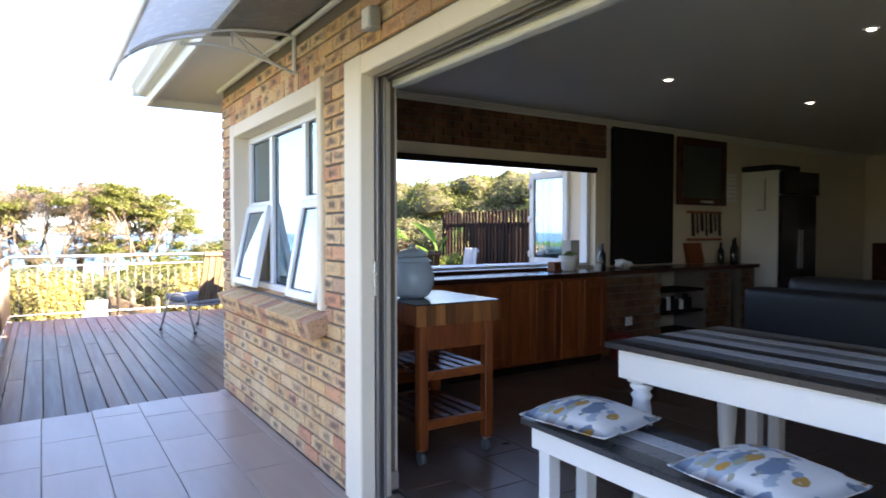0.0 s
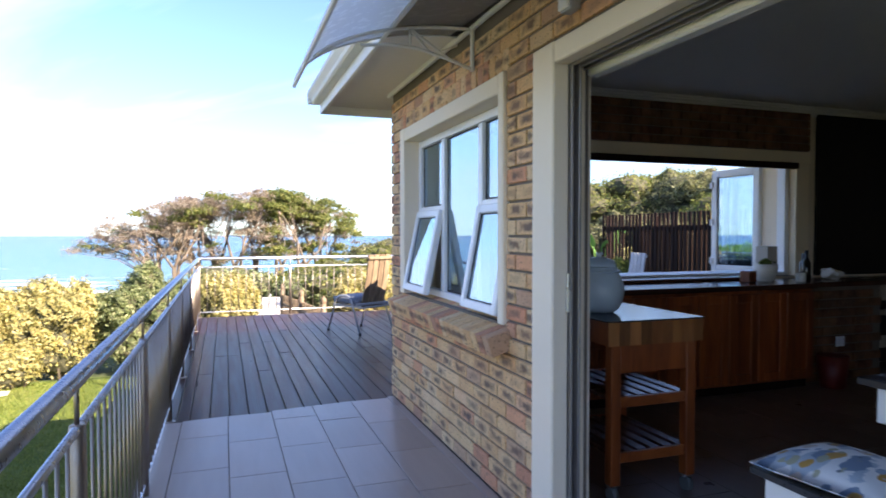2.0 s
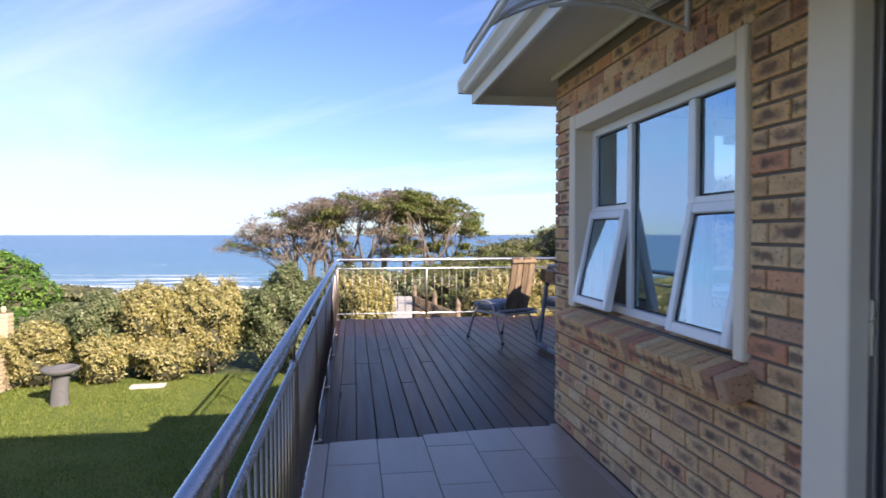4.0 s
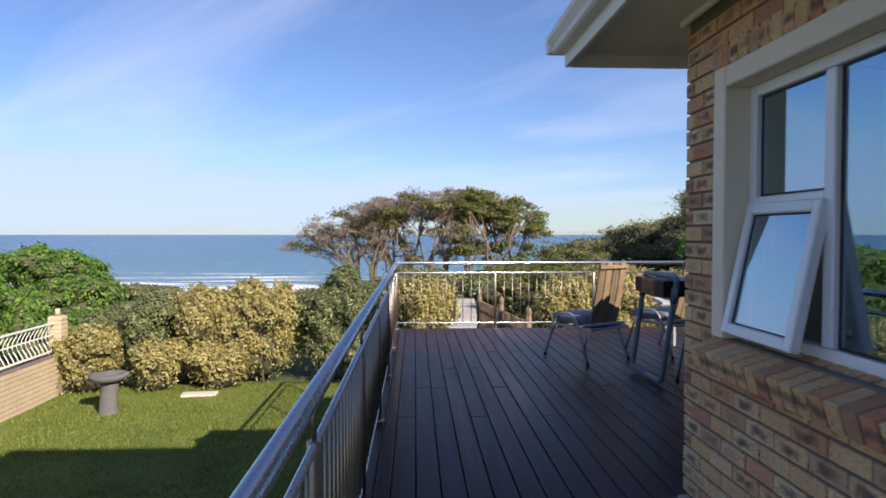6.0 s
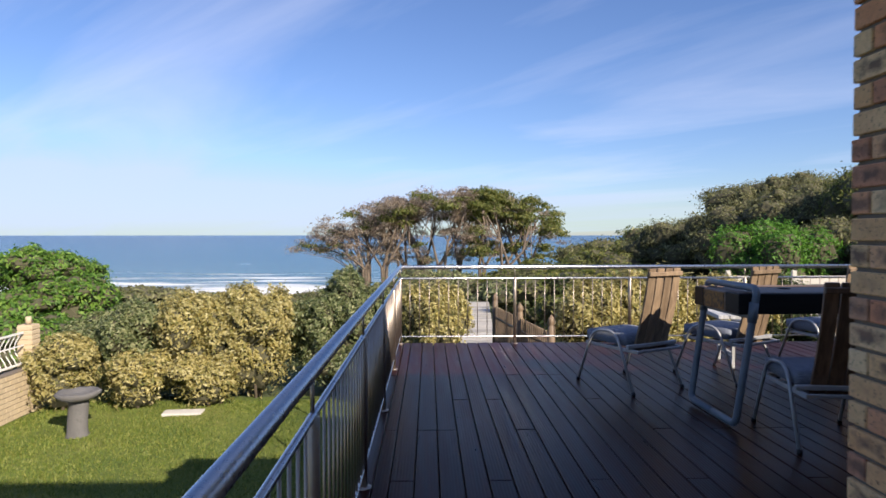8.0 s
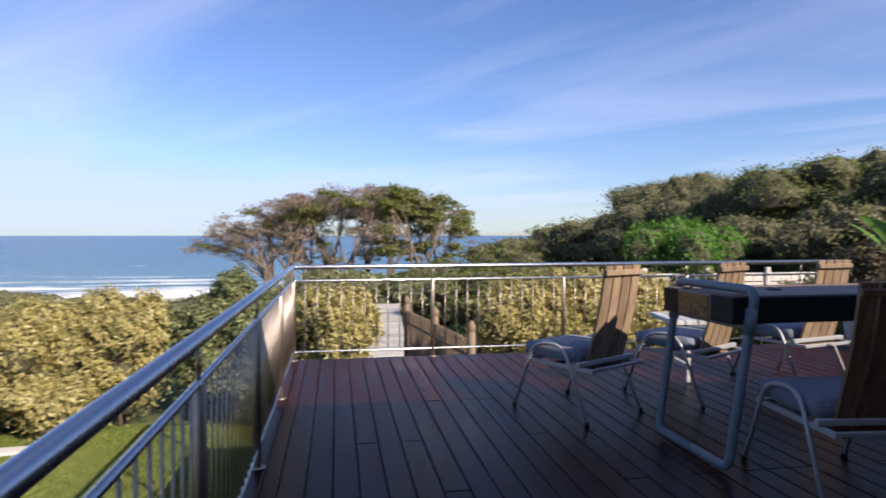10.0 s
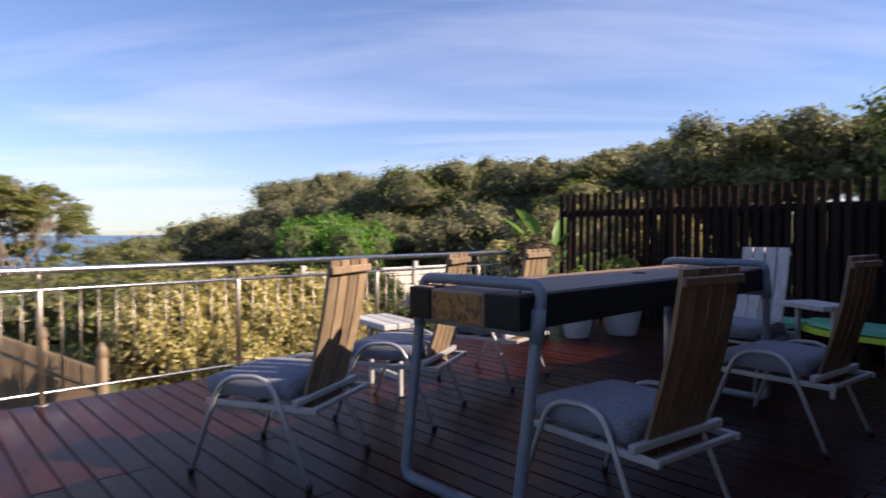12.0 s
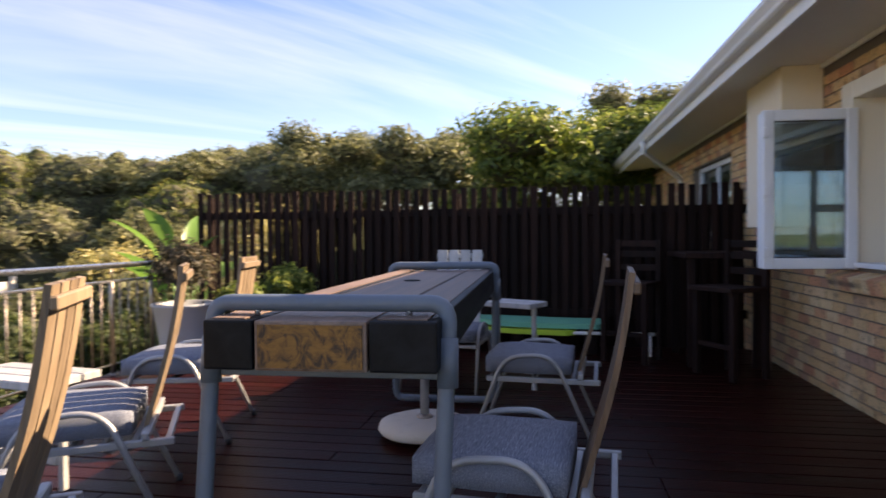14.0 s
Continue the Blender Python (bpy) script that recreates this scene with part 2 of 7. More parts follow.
f_tr, f_mx = fn.new("ShaderNodeBsdfTranslucent"), fn.new("ShaderNodeMixShader")
f_tr.inputs[0].default_value = (0.90, 0.88, 0.85, 1)
f_mx.inputs[0].default_value = 0.75
fl.new(fn["Principled BSDF"].outputs[0], f_mx.inputs[1])
fl.new(f_tr.outputs[0], f_mx.inputs[2])
fl.new(f_mx.outputs[0], fn["Material Output"].inputs[0])
M_ALU = plain("aluminium_track", (0.36, 0.33, 0.31), 0.4, 0.6, 0.1, 10, 0.05, 0.2)
M_STEEL = steel_mat("stainless_steel", (0.60, 0.61, 0.63), 0.24)
M_STEELD = steel_mat("weathered_steel_post", (0.40, 0.34, 0.29), 0.42, 0.7)
M_TUBE = plain("grey_tube_paint", (0.36, 0.365, 0.375), 0.42, 0.3, 0.1, 14, 0.05, 0.25)
M_PIPE = plain("blue_grey_pipe_paint", (0.12, 0.155, 0.195), 0.45, 0.0, 0.15, 8, 0.08, 0.35)
M_DECK = timber("oiled_red_deck_board", (0.0105, 0.0021, 0.0017), (0.038, 0.0070, 0.0048), 0.33, (16, 0.9, 16), spread=0.45)
M_DECK.node_tree.nodes["Principled BSDF"].inputs["Specular IOR Level"].default_value = 0.095


def reeded(mat, pitch):
    """Fine grooves along the boards, laid over the grain."""
    n, l = links_of(mat)
    wv = n.new("ShaderNodeTexWave")
    wv.wave_type, wv.bands_direction = "BANDS", "X"
    wv.inputs["Scale"].default_value = math.pi / (10 * pitch)
    wv.inputs["Distortion"].default_value = 0.15
    l.new(coords(mat, "Object"), wv.inputs["Vector"])
    bp = next(k for k in n if k.bl_idname == "ShaderNodeBump")
    grain = bp.inputs["Height"].links[0].from_socket
    l.new(mathn(mat, "MULTIPLY_ADD", wv.outputs["Fac"], 0.6, mathn(mat, "MULTIPLY", grain, 0.6)), bp.inputs["Height"])
    bp.inputs["Strength"].default_value = 0.3


reeded(M_DECK, 0.0185)
M_DECKD = plain("dark_joist", (0.018, 0.010, 0.008), 0.9)
M_TILE = tile_mat("porch_tile", (0.30, 0.235, 0.20), (0.42, 0.345, 0.295), 0.36)
M_GROUT = plain("grout", (0.10, 0.085, 0.075), 0.9, 0, 0.2, 12, 0.2)
M_TILEIN = tile_mat("indoor_tile", (0.085, 0.056, 0.043), (0.15, 0.105, 0.08), 0.33)
M_FENCE = timber("dark_stained_slat", (0.007, 0.0035, 0.003), (0.026, 0.011, 0.008), 0.7, (22, 22, 1.1), spread=0.9)
M_TEAK = timber("weathered_slat_wood", (0.12, 0.08, 0.05), (0.30, 0.215, 0.135), 0.6, (30, 30, 2.2), spread=0.35)
M_TEAKD = timber("brown_slat_wood", (0.07, 0.036, 0.020), (0.205, 0.118, 0.068), 0.5, (30, 30, 2.2), spread=0.35)
M_GREYWOOD = timber("silvered_slat_wood", (0.28, 0.28, 0.28), (0.50, 0.50, 0.50), 0.65, (30, 30, 2.2), spread=0.3)
M_PALEPLANK = timber("bleached_walkway_plank", (0.30, 0.28, 0.25), (0.52, 0.49, 0.44), 0.7, (1.4, 24, 24), spread=0.4)
M_ROSE = timber("red_kiaat_wood", (0.13, 0.024, 0.006), (0.37, 0.092, 0.018), 0.38, (14, 14, 1.3), spread=0.45)
M_ROSEH = timber("red_kiaat_wood_level", (0.16, 0.030, 0.007), (0.42, 0.11, 0.022), 0.38, (14, 1.3, 14), spread=0.4)
M_BLOCK = timber("butcher_block", (0.13, 0.034, 0.010), (0.40, 0.16, 0.045), 0.35, (7, 7, 1.2), spread=1.0)
M_SLEEPER = timber("worn_table_plank", (0.10, 0.065, 0.05), (0.27, 0.18, 0.135), 0.55, (1.2, 20, 20), spread=0.4)
M_BLACKW = timber("black_painted_sleeper", (0.004, 0.0045, 0.0055), (0.016, 0.017, 0.019), 0.5, (1.4, 14, 14), spread=0.3)
for matte in (M_BLACKW, M_FENCE):
    matte.node_tree.nodes["Principled BSDF"].inputs["Specular IOR Level"].default_value = 0.15


def scuffed_mat(name, color, dark):
    """Old paint on end grain, worn through in smudges and scratches."""
    mat, b = base_mat(name, 0.7)
    w = coords(mat, "World")
    a, c = noise_tex(mat, w, 16, 6, 0.65, 0.8), noise_tex(mat, coords(mat, "World", (30, 30, 90)), 1.0, 5, 0.7)
    col = mixc(mat, ramp(mat, c, [(0.4, (0, 0, 0)), (0.8, (0.8, 0.8, 0.8))]), color, tuple(k * 0.45 for k in color))
    col = mixc(mat, ramp(mat, a, [(0.47, (0, 0, 0)), (0.60, (0.9, 0.9, 0.9))]), col, dark)
    setc(mat, b, col)
    bump(mat, b, c, 0.4, 0.003)
    return mat


M_ORANGE = scuffed_mat("orange_scuffed_end", (0.30, 0.14, 0.03), (0.035, 0.022, 0.016))
M_DARKTOP = plain("dark_polished_stone", (0.03, 0.032, 0.036), 0.16, 0, 0.2, 10, 0.01)
M_COUNTER = timber("dark_counter_wood", (0.035, 0.012, 0.008), (0.10, 0.035, 0.02), 0.22, (1.2, 14, 14), spread=0.2)
M_WALLIN = plain("indoor_wall_paint", (0.70, 0.60, 0.47), 0.8, 0, 0.05, 3, 0.05)
M_CEIL = plain("ceiling_paint", (0.74, 0.70, 0.65), 0.85, 0, 0.03, 3, 0.02)
M_BLACK = plain("black_board", (0.008, 0.008, 0.009), 0.55, 0, 0.3, 6, 0.03)
M_BLACKG = plain("black_gloss", (0.010, 0.010, 0.012), 0.15, 0, 0.2, 6, 0.0)
M_LEATHER = plain("black_leather", (0.006, 0.0062, 0.008), 0.5, 0, 0.3, 14, 0.15)
M_TABLEWHITE = plain("white_table_paint", (0.86, 0.82, 0.76), 0.42, 0, 0.03, 5, 0.05, 0.05)
M_STRIPE = [plain("charcoal_stripe", (0.03, 0.031, 0.034), 0.3, 0, 0.15, 9, 0.05),
            plain("pale_grey_stripe", (0.52, 0.52, 0.53), 0.3, 0, 0.1, 9, 0.05),
            plain("mid_grey_stripe", (0.16, 0.165, 0.17), 0.3, 0, 0.1, 9, 0.05)]
M_JAR = plain("pale_blue_ceramic", (0.48, 0.57, 0.63), 0.25, 0, 0.12, 30, 0.1)
M_POT = plain("pale_planter", (0.42, 0.43, 0.44), 0.7, 0, 0.1, 8, 0.15, 0.2)
M_RUBBER = plain("grey_rubber", (0.10, 0.11, 0.11), 0.6)
M_SOIL = plain("soil", (0.05, 0.035, 0.025), 0.95, 0, 0.4, 20, 0.6)
M_CREAMB = plain("cream_brick", (0.56, 0.45, 0.30), 0.9, 0, 0.2, 14, 0.4, 0.25)
M_STONE = plain("weathered_stone", (0.15, 0.145, 0.14), 0.95, 0, 0.4, 14, 1.0, 0.6)
M_PALESTONE = plain("pale_stone", (0.55, 0.52, 0.47), 0.85, 0, 0.15, 7, 0.5, 0.15)
M_YBRICK = M_CREAMB
M_GREEN = plain("mint_green_foam", (0.13, 0.50, 0.33), 0.5, 0, 0.1, 6, 0.05)
M_LIME = plain("lime_foam", (0.42, 0.60, 0.05), 0.5, 0, 0.1, 6, 0.05)
M_BASEW = plain("white_concrete_base", (0.58, 0.54, 0.48), 0.75, 0, 0.12, 9, 0.2, 0.25)
M_ROOF = plain("concrete_roof_tile", (0.20, 0.185, 0.17), 0.85, 0, 0.2, 8, 0.4, 0.3)
M_BARK = plain("bark", (0.16, 0.125, 0.095), 0.9, 0, 0.35, 12, 0.6)
M_TWIG = plain("dry_twigs", (0.27, 0.21, 0.165), 0.9, 0, 0.3, 9, 0.3)
# dark colour of the solid crown cores stands in for shade among the leaves
M_CORE = plain("inner_shade_core", (0.085, 0.08, 0.045), 0.95, 0, 0.4, 6, 0.5)

L_YELLOW = leaf_mat("variegated_leaf", [(0.0, (0.14, 0.15, 0.046)), (0.3, (0.32, 0.275, 0.095)), (0.65, (0.44, 0.375, 0.155)), (1.0, (0.56, 0.51, 0.28))])
L_GREY = leaf_mat("grey_green_leaf", [(0.0, (0.06, 0.085, 0.03)), (0.4, (0.14, 0.17, 0.07)), (0.75, (0.25, 0.27, 0.125)), (1.0, (0.42, 0.42, 0.24))])
L_DUNE = leaf_mat("dune_scrub_leaf", [(0.0, (0.05, 0.11, 0.015)), (0.5, (0.10, 0.21, 0.03)), (1.0, (0.22, 0.33, 0.06))])
L_OLIVE = leaf_mat("olive_scrub_leaf", [(0.0, (0.075, 0.085, 0.034)), (0.5, (0.145, 0.15, 0.062)), (1.0, (0.26, 0.25, 0.12))])
L_BRIGHT = leaf_mat("bright_green_leaf", [(0.0, (0.04, 0.12, 0.014)), (0.5, (0.085, 0.21, 0.025)), (1.0, (0.16, 0.31, 0.05))])
L_DARK = leaf_mat("dark_tree_leaf", [(0.0, (0.045, 0.08, 0.018)), (0.5, (0.12, 0.165, 0.032)), (1.0, (0.28, 0.30, 0.06))])
L_TREE = leaf_mat("milkwood_leaf", [(0.0, (0.05, 0.075, 0.018)), (0.5, (0.13, 0.155, 0.035)), (1.0, (0.26, 0.24, 0.075))])
L_DUSK = leaf_mat("brown_green_leaf", [(0.0, (0.022, 0.022, 0.014)), (0.5, (0.055, 0.05, 0.03)), (1.0, (0.13, 0.10, 0.06))])
# green leaf darkened to hold the shade on shrubs behind the rail
L_SHADED = leaf_mat("shaded_green_leaf", [(0.0, (0.018, 0.034, 0.012)), (0.5, (0.05, 0.075, 0.022)), (1.0, (0.13, 0.15, 0.045))])
L_BROWN = leaf_mat("windburnt_leaf", [(0.0, (0.20, 0.15, 0.11)), (0.5, (0.33, 0.27, 0.21)), (1.0, (0.46, 0.40, 0.33))])
L_BANANA = leaf_mat("large_glossy_leaf", [(0.0, (0.06, 0.15, 0.025)), (1.0, (0.16, 0.28, 0.065))], 0.35, 0.45)


def heather_mat():
    """Blue-grey outdoor weave with pale flecks along the thread."""
    mat, b = base_mat("heathered_weave", 0.9)
    v = coords(mat, "Object", (22, 260, 260))
    g = noise_tex(mat, v, 1.0, 5, 0.7)
    big = noise_tex(mat, coords(mat, "Object"), 8, 3)
    col = ramp(mat, g, [(0.30, (0.07, 0.085, 0.115)), (0.55, (0.19, 0.21, 0.26)), (0.78, (0.48, 0.49, 0.52))])
    col = mixc(mat, mathn(mat, "MULTIPLY", big, 0.3), col, (0.08, 0.095, 0.13))
    setc(mat, b, col)
    bump(mat, b, g, 0.4, 0.002)
    return mat


def floral_mat():
    """White cotton with blue-grey and ochre petals and leaf shapes."""
    mat, b = base_mat("floral_cotton", 0.9)
    n, l = links_of(mat)
    w = coords(mat, "Object")
    wob = noise_tex(mat, w, 14, 3)
    col = (0.74, 0.72, 0.69)
    turn = 0
    for sc, seed, tone, cut in ((5.0, 1.0, (0.40, 0.46, 0.51), 0.50), (6.0, 5.0, (0.19, 0.25, 0.33), 0.42),
                                (7.0, 9.0, (0.50, 0.27, 0.06), 0.30), (9.0, 14.0, (0.38, 0.36, 0.24), 0.28), (7.0, 21.0, (0.58, 0.47, 0.39), 0.34), (10.0, 26.0, (0.30, 0.37, 0.45), 0.28), (15.0, 31.0, (0.10, 0.13, 0.18), 0.17)):
        vo = n.new("ShaderNodeTexVoronoi")
        vo.voronoi_dimensions = "4D"
        vo.inputs["W"].default_value = seed
        vo.inputs["Scale"].default_value = sc
        turn += 53
        l.new(coords(mat, "Object", (1.0, 2.1, 1.0), (0, 0, radians(turn))), vo.inputs["Vector"])
        d = mathn(mat, "ADD", vo.outputs["Distance"], mathn(mat, "MULTIPLY_ADD", wob, 0.55, -0.27))
        m = ramp(mat, d, [(cut, (1, 1, 1)), (cut + 0.02, (0, 0, 0))])
        col = mixc(mat, m, col, tone)
    setc(mat, b, col)
    bump(mat, b, noise_tex(mat, w, 160, 3), 0.15, 0.002)
    return mat


M_HEATHER, M_FLORAL = heather_mat(), floral_mat()


def lawn_mat():
    mat, b = base_mat("lawn_turf", 0.9)
    w = coords(mat, "World")
    a, c = noise_tex(mat, w, 0.7, 5, 0.6), noise_tex(mat, w, 30, 5, 0.7)
    col = ramp(mat, a, [(0.3, (0.09, 0.14, 0.016)), (0.55, (0.17, 0.20, 0.03)), (0.75, (0.27, 0.25, 0.06))])
    col = mixc(mat, mathn(mat, "MULTIPLY", c, 0.6), col, (0.035, 0.07, 0.01))
    setc(mat, b, col)
    bump(mat, b, c, 0.8, 0.03)
    return mat


def ground_mat():
    """Dune ground: scrubby green with sand showing, bare sand towards the shore."""
    mat, b = base_mat("dune_ground", 0.95)
    n, l = links_of(mat)
    w = coords(mat, "World")
    a, c = noise_tex(mat, w, 0.15, 5, 0.6), noise_tex(mat, w, 3, 6, 0.7)
    col = ramp(mat, mathn(mat, "MULTIPLY_ADD", c, 0.5, mathn(mat, "MULTIPLY", a, 0.5)),
               [(0.35, (0.04, 0.06, 0.015)), (0.52, (0.11, 0.13, 0.04)), (0.68, (0.25, 0.22, 0.11))])
    sep = n.new("ShaderNodeSeparateXYZ")
    l.new(w, sep.inputs[0])
    low = ramp(mat, mathn(mat, "MULTIPLY_ADD", sep.outputs[2], -0.25, -2.3), [(0.0, (0, 0, 0)), (1.0, (1, 1, 1))])
    col = mixc(mat, low, col, (0.52, 0.45, 0.34))
    setc(mat, b, col)
    bump(mat, b, c, 0.8, 0.15)
    return mat


def sea_mat():
    mat, b = base_mat("sea_water", 0.22)
    n, l = links_of(mat)
    w = coords(mat, "World")
    sep = n.new("ShaderNodeSeparateXYZ")
    l.new(w, sep.inputs[0])
    wob = noise_tex(mat, coords(mat, "World", (0.006, 0.012, 1)), 1.0, 5, 0.6)
    y = mathn(mat, "ADD", sep.outputs[1], mathn(mat, "MULTIPLY_ADD", wob, 60, -30))
    near = ramp(mat, mathn(mat, "DIVIDE", y, 1500.0), [(0.10, (0.10, 0.20, 0.24)), (0.25, (0.035, 0.12, 0.20)), (1.0, (0.015, 0.06, 0.14))])
    strk = noise_tex(mat, coords(mat, "World", (0.004, 0.05, 1)), 1.0, 6, 0.65)
    col = mixc(mat, mathn(mat, "MULTIPLY", strk, 0.5), near, (0.05, 0.15, 0.23))
    line = noise_tex(mat, coords(mat, "World", (0.016, 0.085, 1), (0, 0, radians(4))), 1.0, 7, 0.68, 0.5)
    shore = ramp(mat, mathn(mat, "DIVIDE", y, 400.0), [(0.40, (0.30, 0.30, 0.30)), (0.50, (0.16, 0.16, 0.16)), (0.66, (0, 0, 0))])
    foam = ramp(mat, mathn(mat, "ADD", line, shore), [(0.64, (0, 0, 0)), (0.76, (1, 1, 1))])
    col = mixc(mat, foam, col, (0.80, 0.82, 0.83))
    setc(mat, b, col)
    setc(mat, b, mathn(mat, "MULTIPLY_ADD", foam, 0.6, 0.25), "Roughness")
    bump(mat, b, noise_tex(mat, coords(mat, "World", (0.12, 0.4, 1)), 1.0, 6, 0.65), 0.9, 1.2)
    return mat


M_LAWN, M_GROUND, M_SEA = lawn_mat(), ground_mat(), sea_mat()


# ---- building helpers ----
DECK_Z = -0.06
LAWN_Z = -1.62


def finish(bm, name, mat):
    me = bpy.data.meshes.new(name)
    bm.normal_update()
    bm.to_mesh(me)
    bm.free()
    for m in (mat if isinstance(mat, (list, tuple)) else [mat]):
        me.materials.append(m)
    return me


def part(name, bm, mat, parent, label=""):
    """One mesh object under a thing or a part."""
    ob = new(name, finish(bm, name, mat) if isinstance(bm, bmesh.types.BMesh) else bm)
    ob.parent = parent
    return tagged(ob, label)


def thing(name, label, category, at=(0, 0, 0), rz=0.0, group="", kind=""):
    ob = new(name)
    ob.matrix_world = pose(*at, 0, 0, rz)
    return tagged(ob, label, category, group, kind)


def solid(name, bm, mat, label, category, at=None, group="", kind=""):
    ob = new(name, finish(bm, name, mat) if isinstance(bm, bmesh.types.BMesh) else bm)
    if at is not None:
        ob.matrix_world = at
    return tagged(ob, label, category, group, kind)


def box(bm, x0, x1, y0, y1, z0, z1, bev=0.0, seg=1, m=None, mi=0):
    vs = [bm.verts.new(p) for p in ((x0, y0, z0), (x1, y0, z0), (x1, y1, z0), (x0, y1, z0), (x0, y0, z1), (x1, y0, z1), (x1, y1, z1), (x0, y1, z1))]
    fs = [bm.faces.new([vs[i] for i in f]) for f in ((3, 2, 1, 0), (4, 5, 6, 7), (0, 1, 5, 4), (1, 2, 6, 5), (2, 3, 7, 6), (3, 0, 4, 7))]
    for f in fs:
        f.material_index = mi
    if bev:
        es = list({e for f in fs for e in f.edges})
        r = bmesh.ops.bevel(bm, geom=es, offset=bev, segments=seg, affect="EDGES", profile=0.6)
        vs = list({v for f in r["faces"] for v in f.verts} | {v for v in vs if v.is_valid})
    if m is not None:
        bmesh.ops.transform(bm, matrix=m, verts=vs)
    return vs


def bx(*a, **k):
    bm = bmesh.new()
    box(bm, *a, **k)
    return bm


def tube(bm, pts, r, seg=10, r2=None, smooth=True):
    """A round bar along a line of points; r2: its radius at the end."""
    pts = [Vector(p) for p in pts]
    rings, side = [], None
    for i, p in enumerate(pts):
        d = (pts[min(i + 1, len(pts) - 1)] - pts[max(i - 1, 0)]).normalized()
        if side is None:
            side = d.orthogonal().normalized()
        side = (side - d * side.dot(d)).normalized()
        other = d.cross(side)
        rr = r if r2 is None else r + (r2 - r) * i / (len(pts) - 1)
        rings.append([bm.verts.new(p + (side * math.cos(a) + other * math.sin(a)) * rr) for a in (2 * math.pi * k / seg for k in range(seg))])
    for a, b in zip(rings, rings[1:]):
        for k in range(seg):
            f = bm.faces.new((a[k], a[(k + 1) % seg], b[(k + 1) % seg], b[k]))
            f.smooth = smooth
    bm.faces.new(rings[0][::-1])
    bm.faces.new(rings[-1])


def tb(pts, r, seg=10, r2=None):
    bm = bmesh.new()
    tube(bm, pts, r, seg, r2)
    return bm


def rounded(pts, rad, n=5):
    """The line of points with its inner corners rounded."""
    pts = [Vector(p) for p in pts]
    out = [pts[0]]
    for a, b, c in zip(pts, pts[1:], pts[2:]):
        u, v = (a - b), (c - b)
        k = min(rad, u.length * 0.49, v.length * 0.49)
        p, q = b + u.normalized() * k, b + v.normalized() * k
        out += [p * (1 - t) ** 2 + b * 2 * t * (1 - t) + q * t * t for t in (i / n for i in range(n + 1))]
    return out + [pts[-1]]


def lathe(bm, prof, seg=24, at=(0, 0, 0), smooth=True):
    rings = []
    for r, z in prof:
        rings.append([bm.verts.new((at[0] + r * math.cos(2 * math.pi * k / seg), at[1] + r * math.sin(2 * math.pi * k / seg), at[2] + z)) for k in range(seg)])
    for a, b in zip(rings, rings[1:]):
        for k in range(seg):
            f = bm.faces.new((a[k], a[(k + 1) % seg], b[(k + 1) % seg], b[k]))
            f.smooth = smooth
    bm.faces.new(rings[0][::-1])
    bm.faces.new(rings[-1])


def lt(prof, seg=24, at=(0, 0, 0)):
    bm = bmesh.new()
    lathe(bm, prof, seg, at)
    return bm


def cushion_bm(w, d, h, puff=0.02, n=10, edge=0.018):
    """A soft pad: rounded block, fuller in the middle, centred on its foot."""
    bm = bmesh.new()
    top, bot = [], []
    for j in range(n + 1):
        for i in range(n + 1):
            u, v = i / n * 2 - 1, j / n * 2 - 1
            k = (1 - abs(u) ** 6) * (1 - abs(v) ** 6)
            s = 1 - 0.03 * (1 - k) * (abs(u) * abs(v)) ** 3
            wob = 0.004 * noise.noise((u * 2 + w, v * 2, d))
            top.append(bm.verts.new((u * w / 2 * s, v * d / 2 * s, h - edge * (1 - k) + puff * (1 - u * u) * (1 - v * v) + wob)))
            bot.append(bm.verts.new((u * w / 2 * s, v * d / 2 * s, edge * (1 - k))))
    idx = lambda i, j: j * (n + 1) + i
    for j in range(n):
        for i in range(n):
            q = (idx(i, j), idx(i + 1, j), idx(i + 1, j + 1), idx(i, j + 1))
            bm.faces.new([top[k] for k in q]).smooth = True
            bm.faces.new([bot[k] for k in q[::-1]]).smooth = True
    rim = [idx(i, 0) for i in range(n)] + [idx(n, j) for j in range(n)] + [idx(i, n) for i in range(n, 0, -1)] + [idx(0, j) for j in range(n, 0, -1)]
    for a, b in zip(rim, rim[1:] + rim[:1]):
        bm.faces.new((bot[a], bot[b], top[b], top[a])).smooth = True
    return bm


# ---- plan ----
WALL_T = 0.22           # thickness of the outer walls
WIN_Y0, WIN_Y1 = -1.955, -0.27   # side window, clear of its plaster
WIN_Z0, WIN_Z1 = 0.86, 1.985
DOOR_Y0, DOOR_Y1 = -7.40, -2.44  # wide opening of the living room
DOOR_Z = 2.04
SOFFIT_Z = 2.42
BAR_X0, BAR_X1 = 0.95, 3.85     # bar window in the end wall
BAR_Z0, BAR_Z1 = 0.90, 2.05
FAR_Y = 6.04
NY = 0.16               # outer face of the end wall
RAIL_X = -1.66
DECK_X1 = 6.07

# ---- walls ----
def wall(name, pieces, mat, label, inner=None):
    bm = bmesh.new()
    for p in pieces:
        box(bm, *p)
    return solid(name, bm, mat, label, "wall", kind="structure")


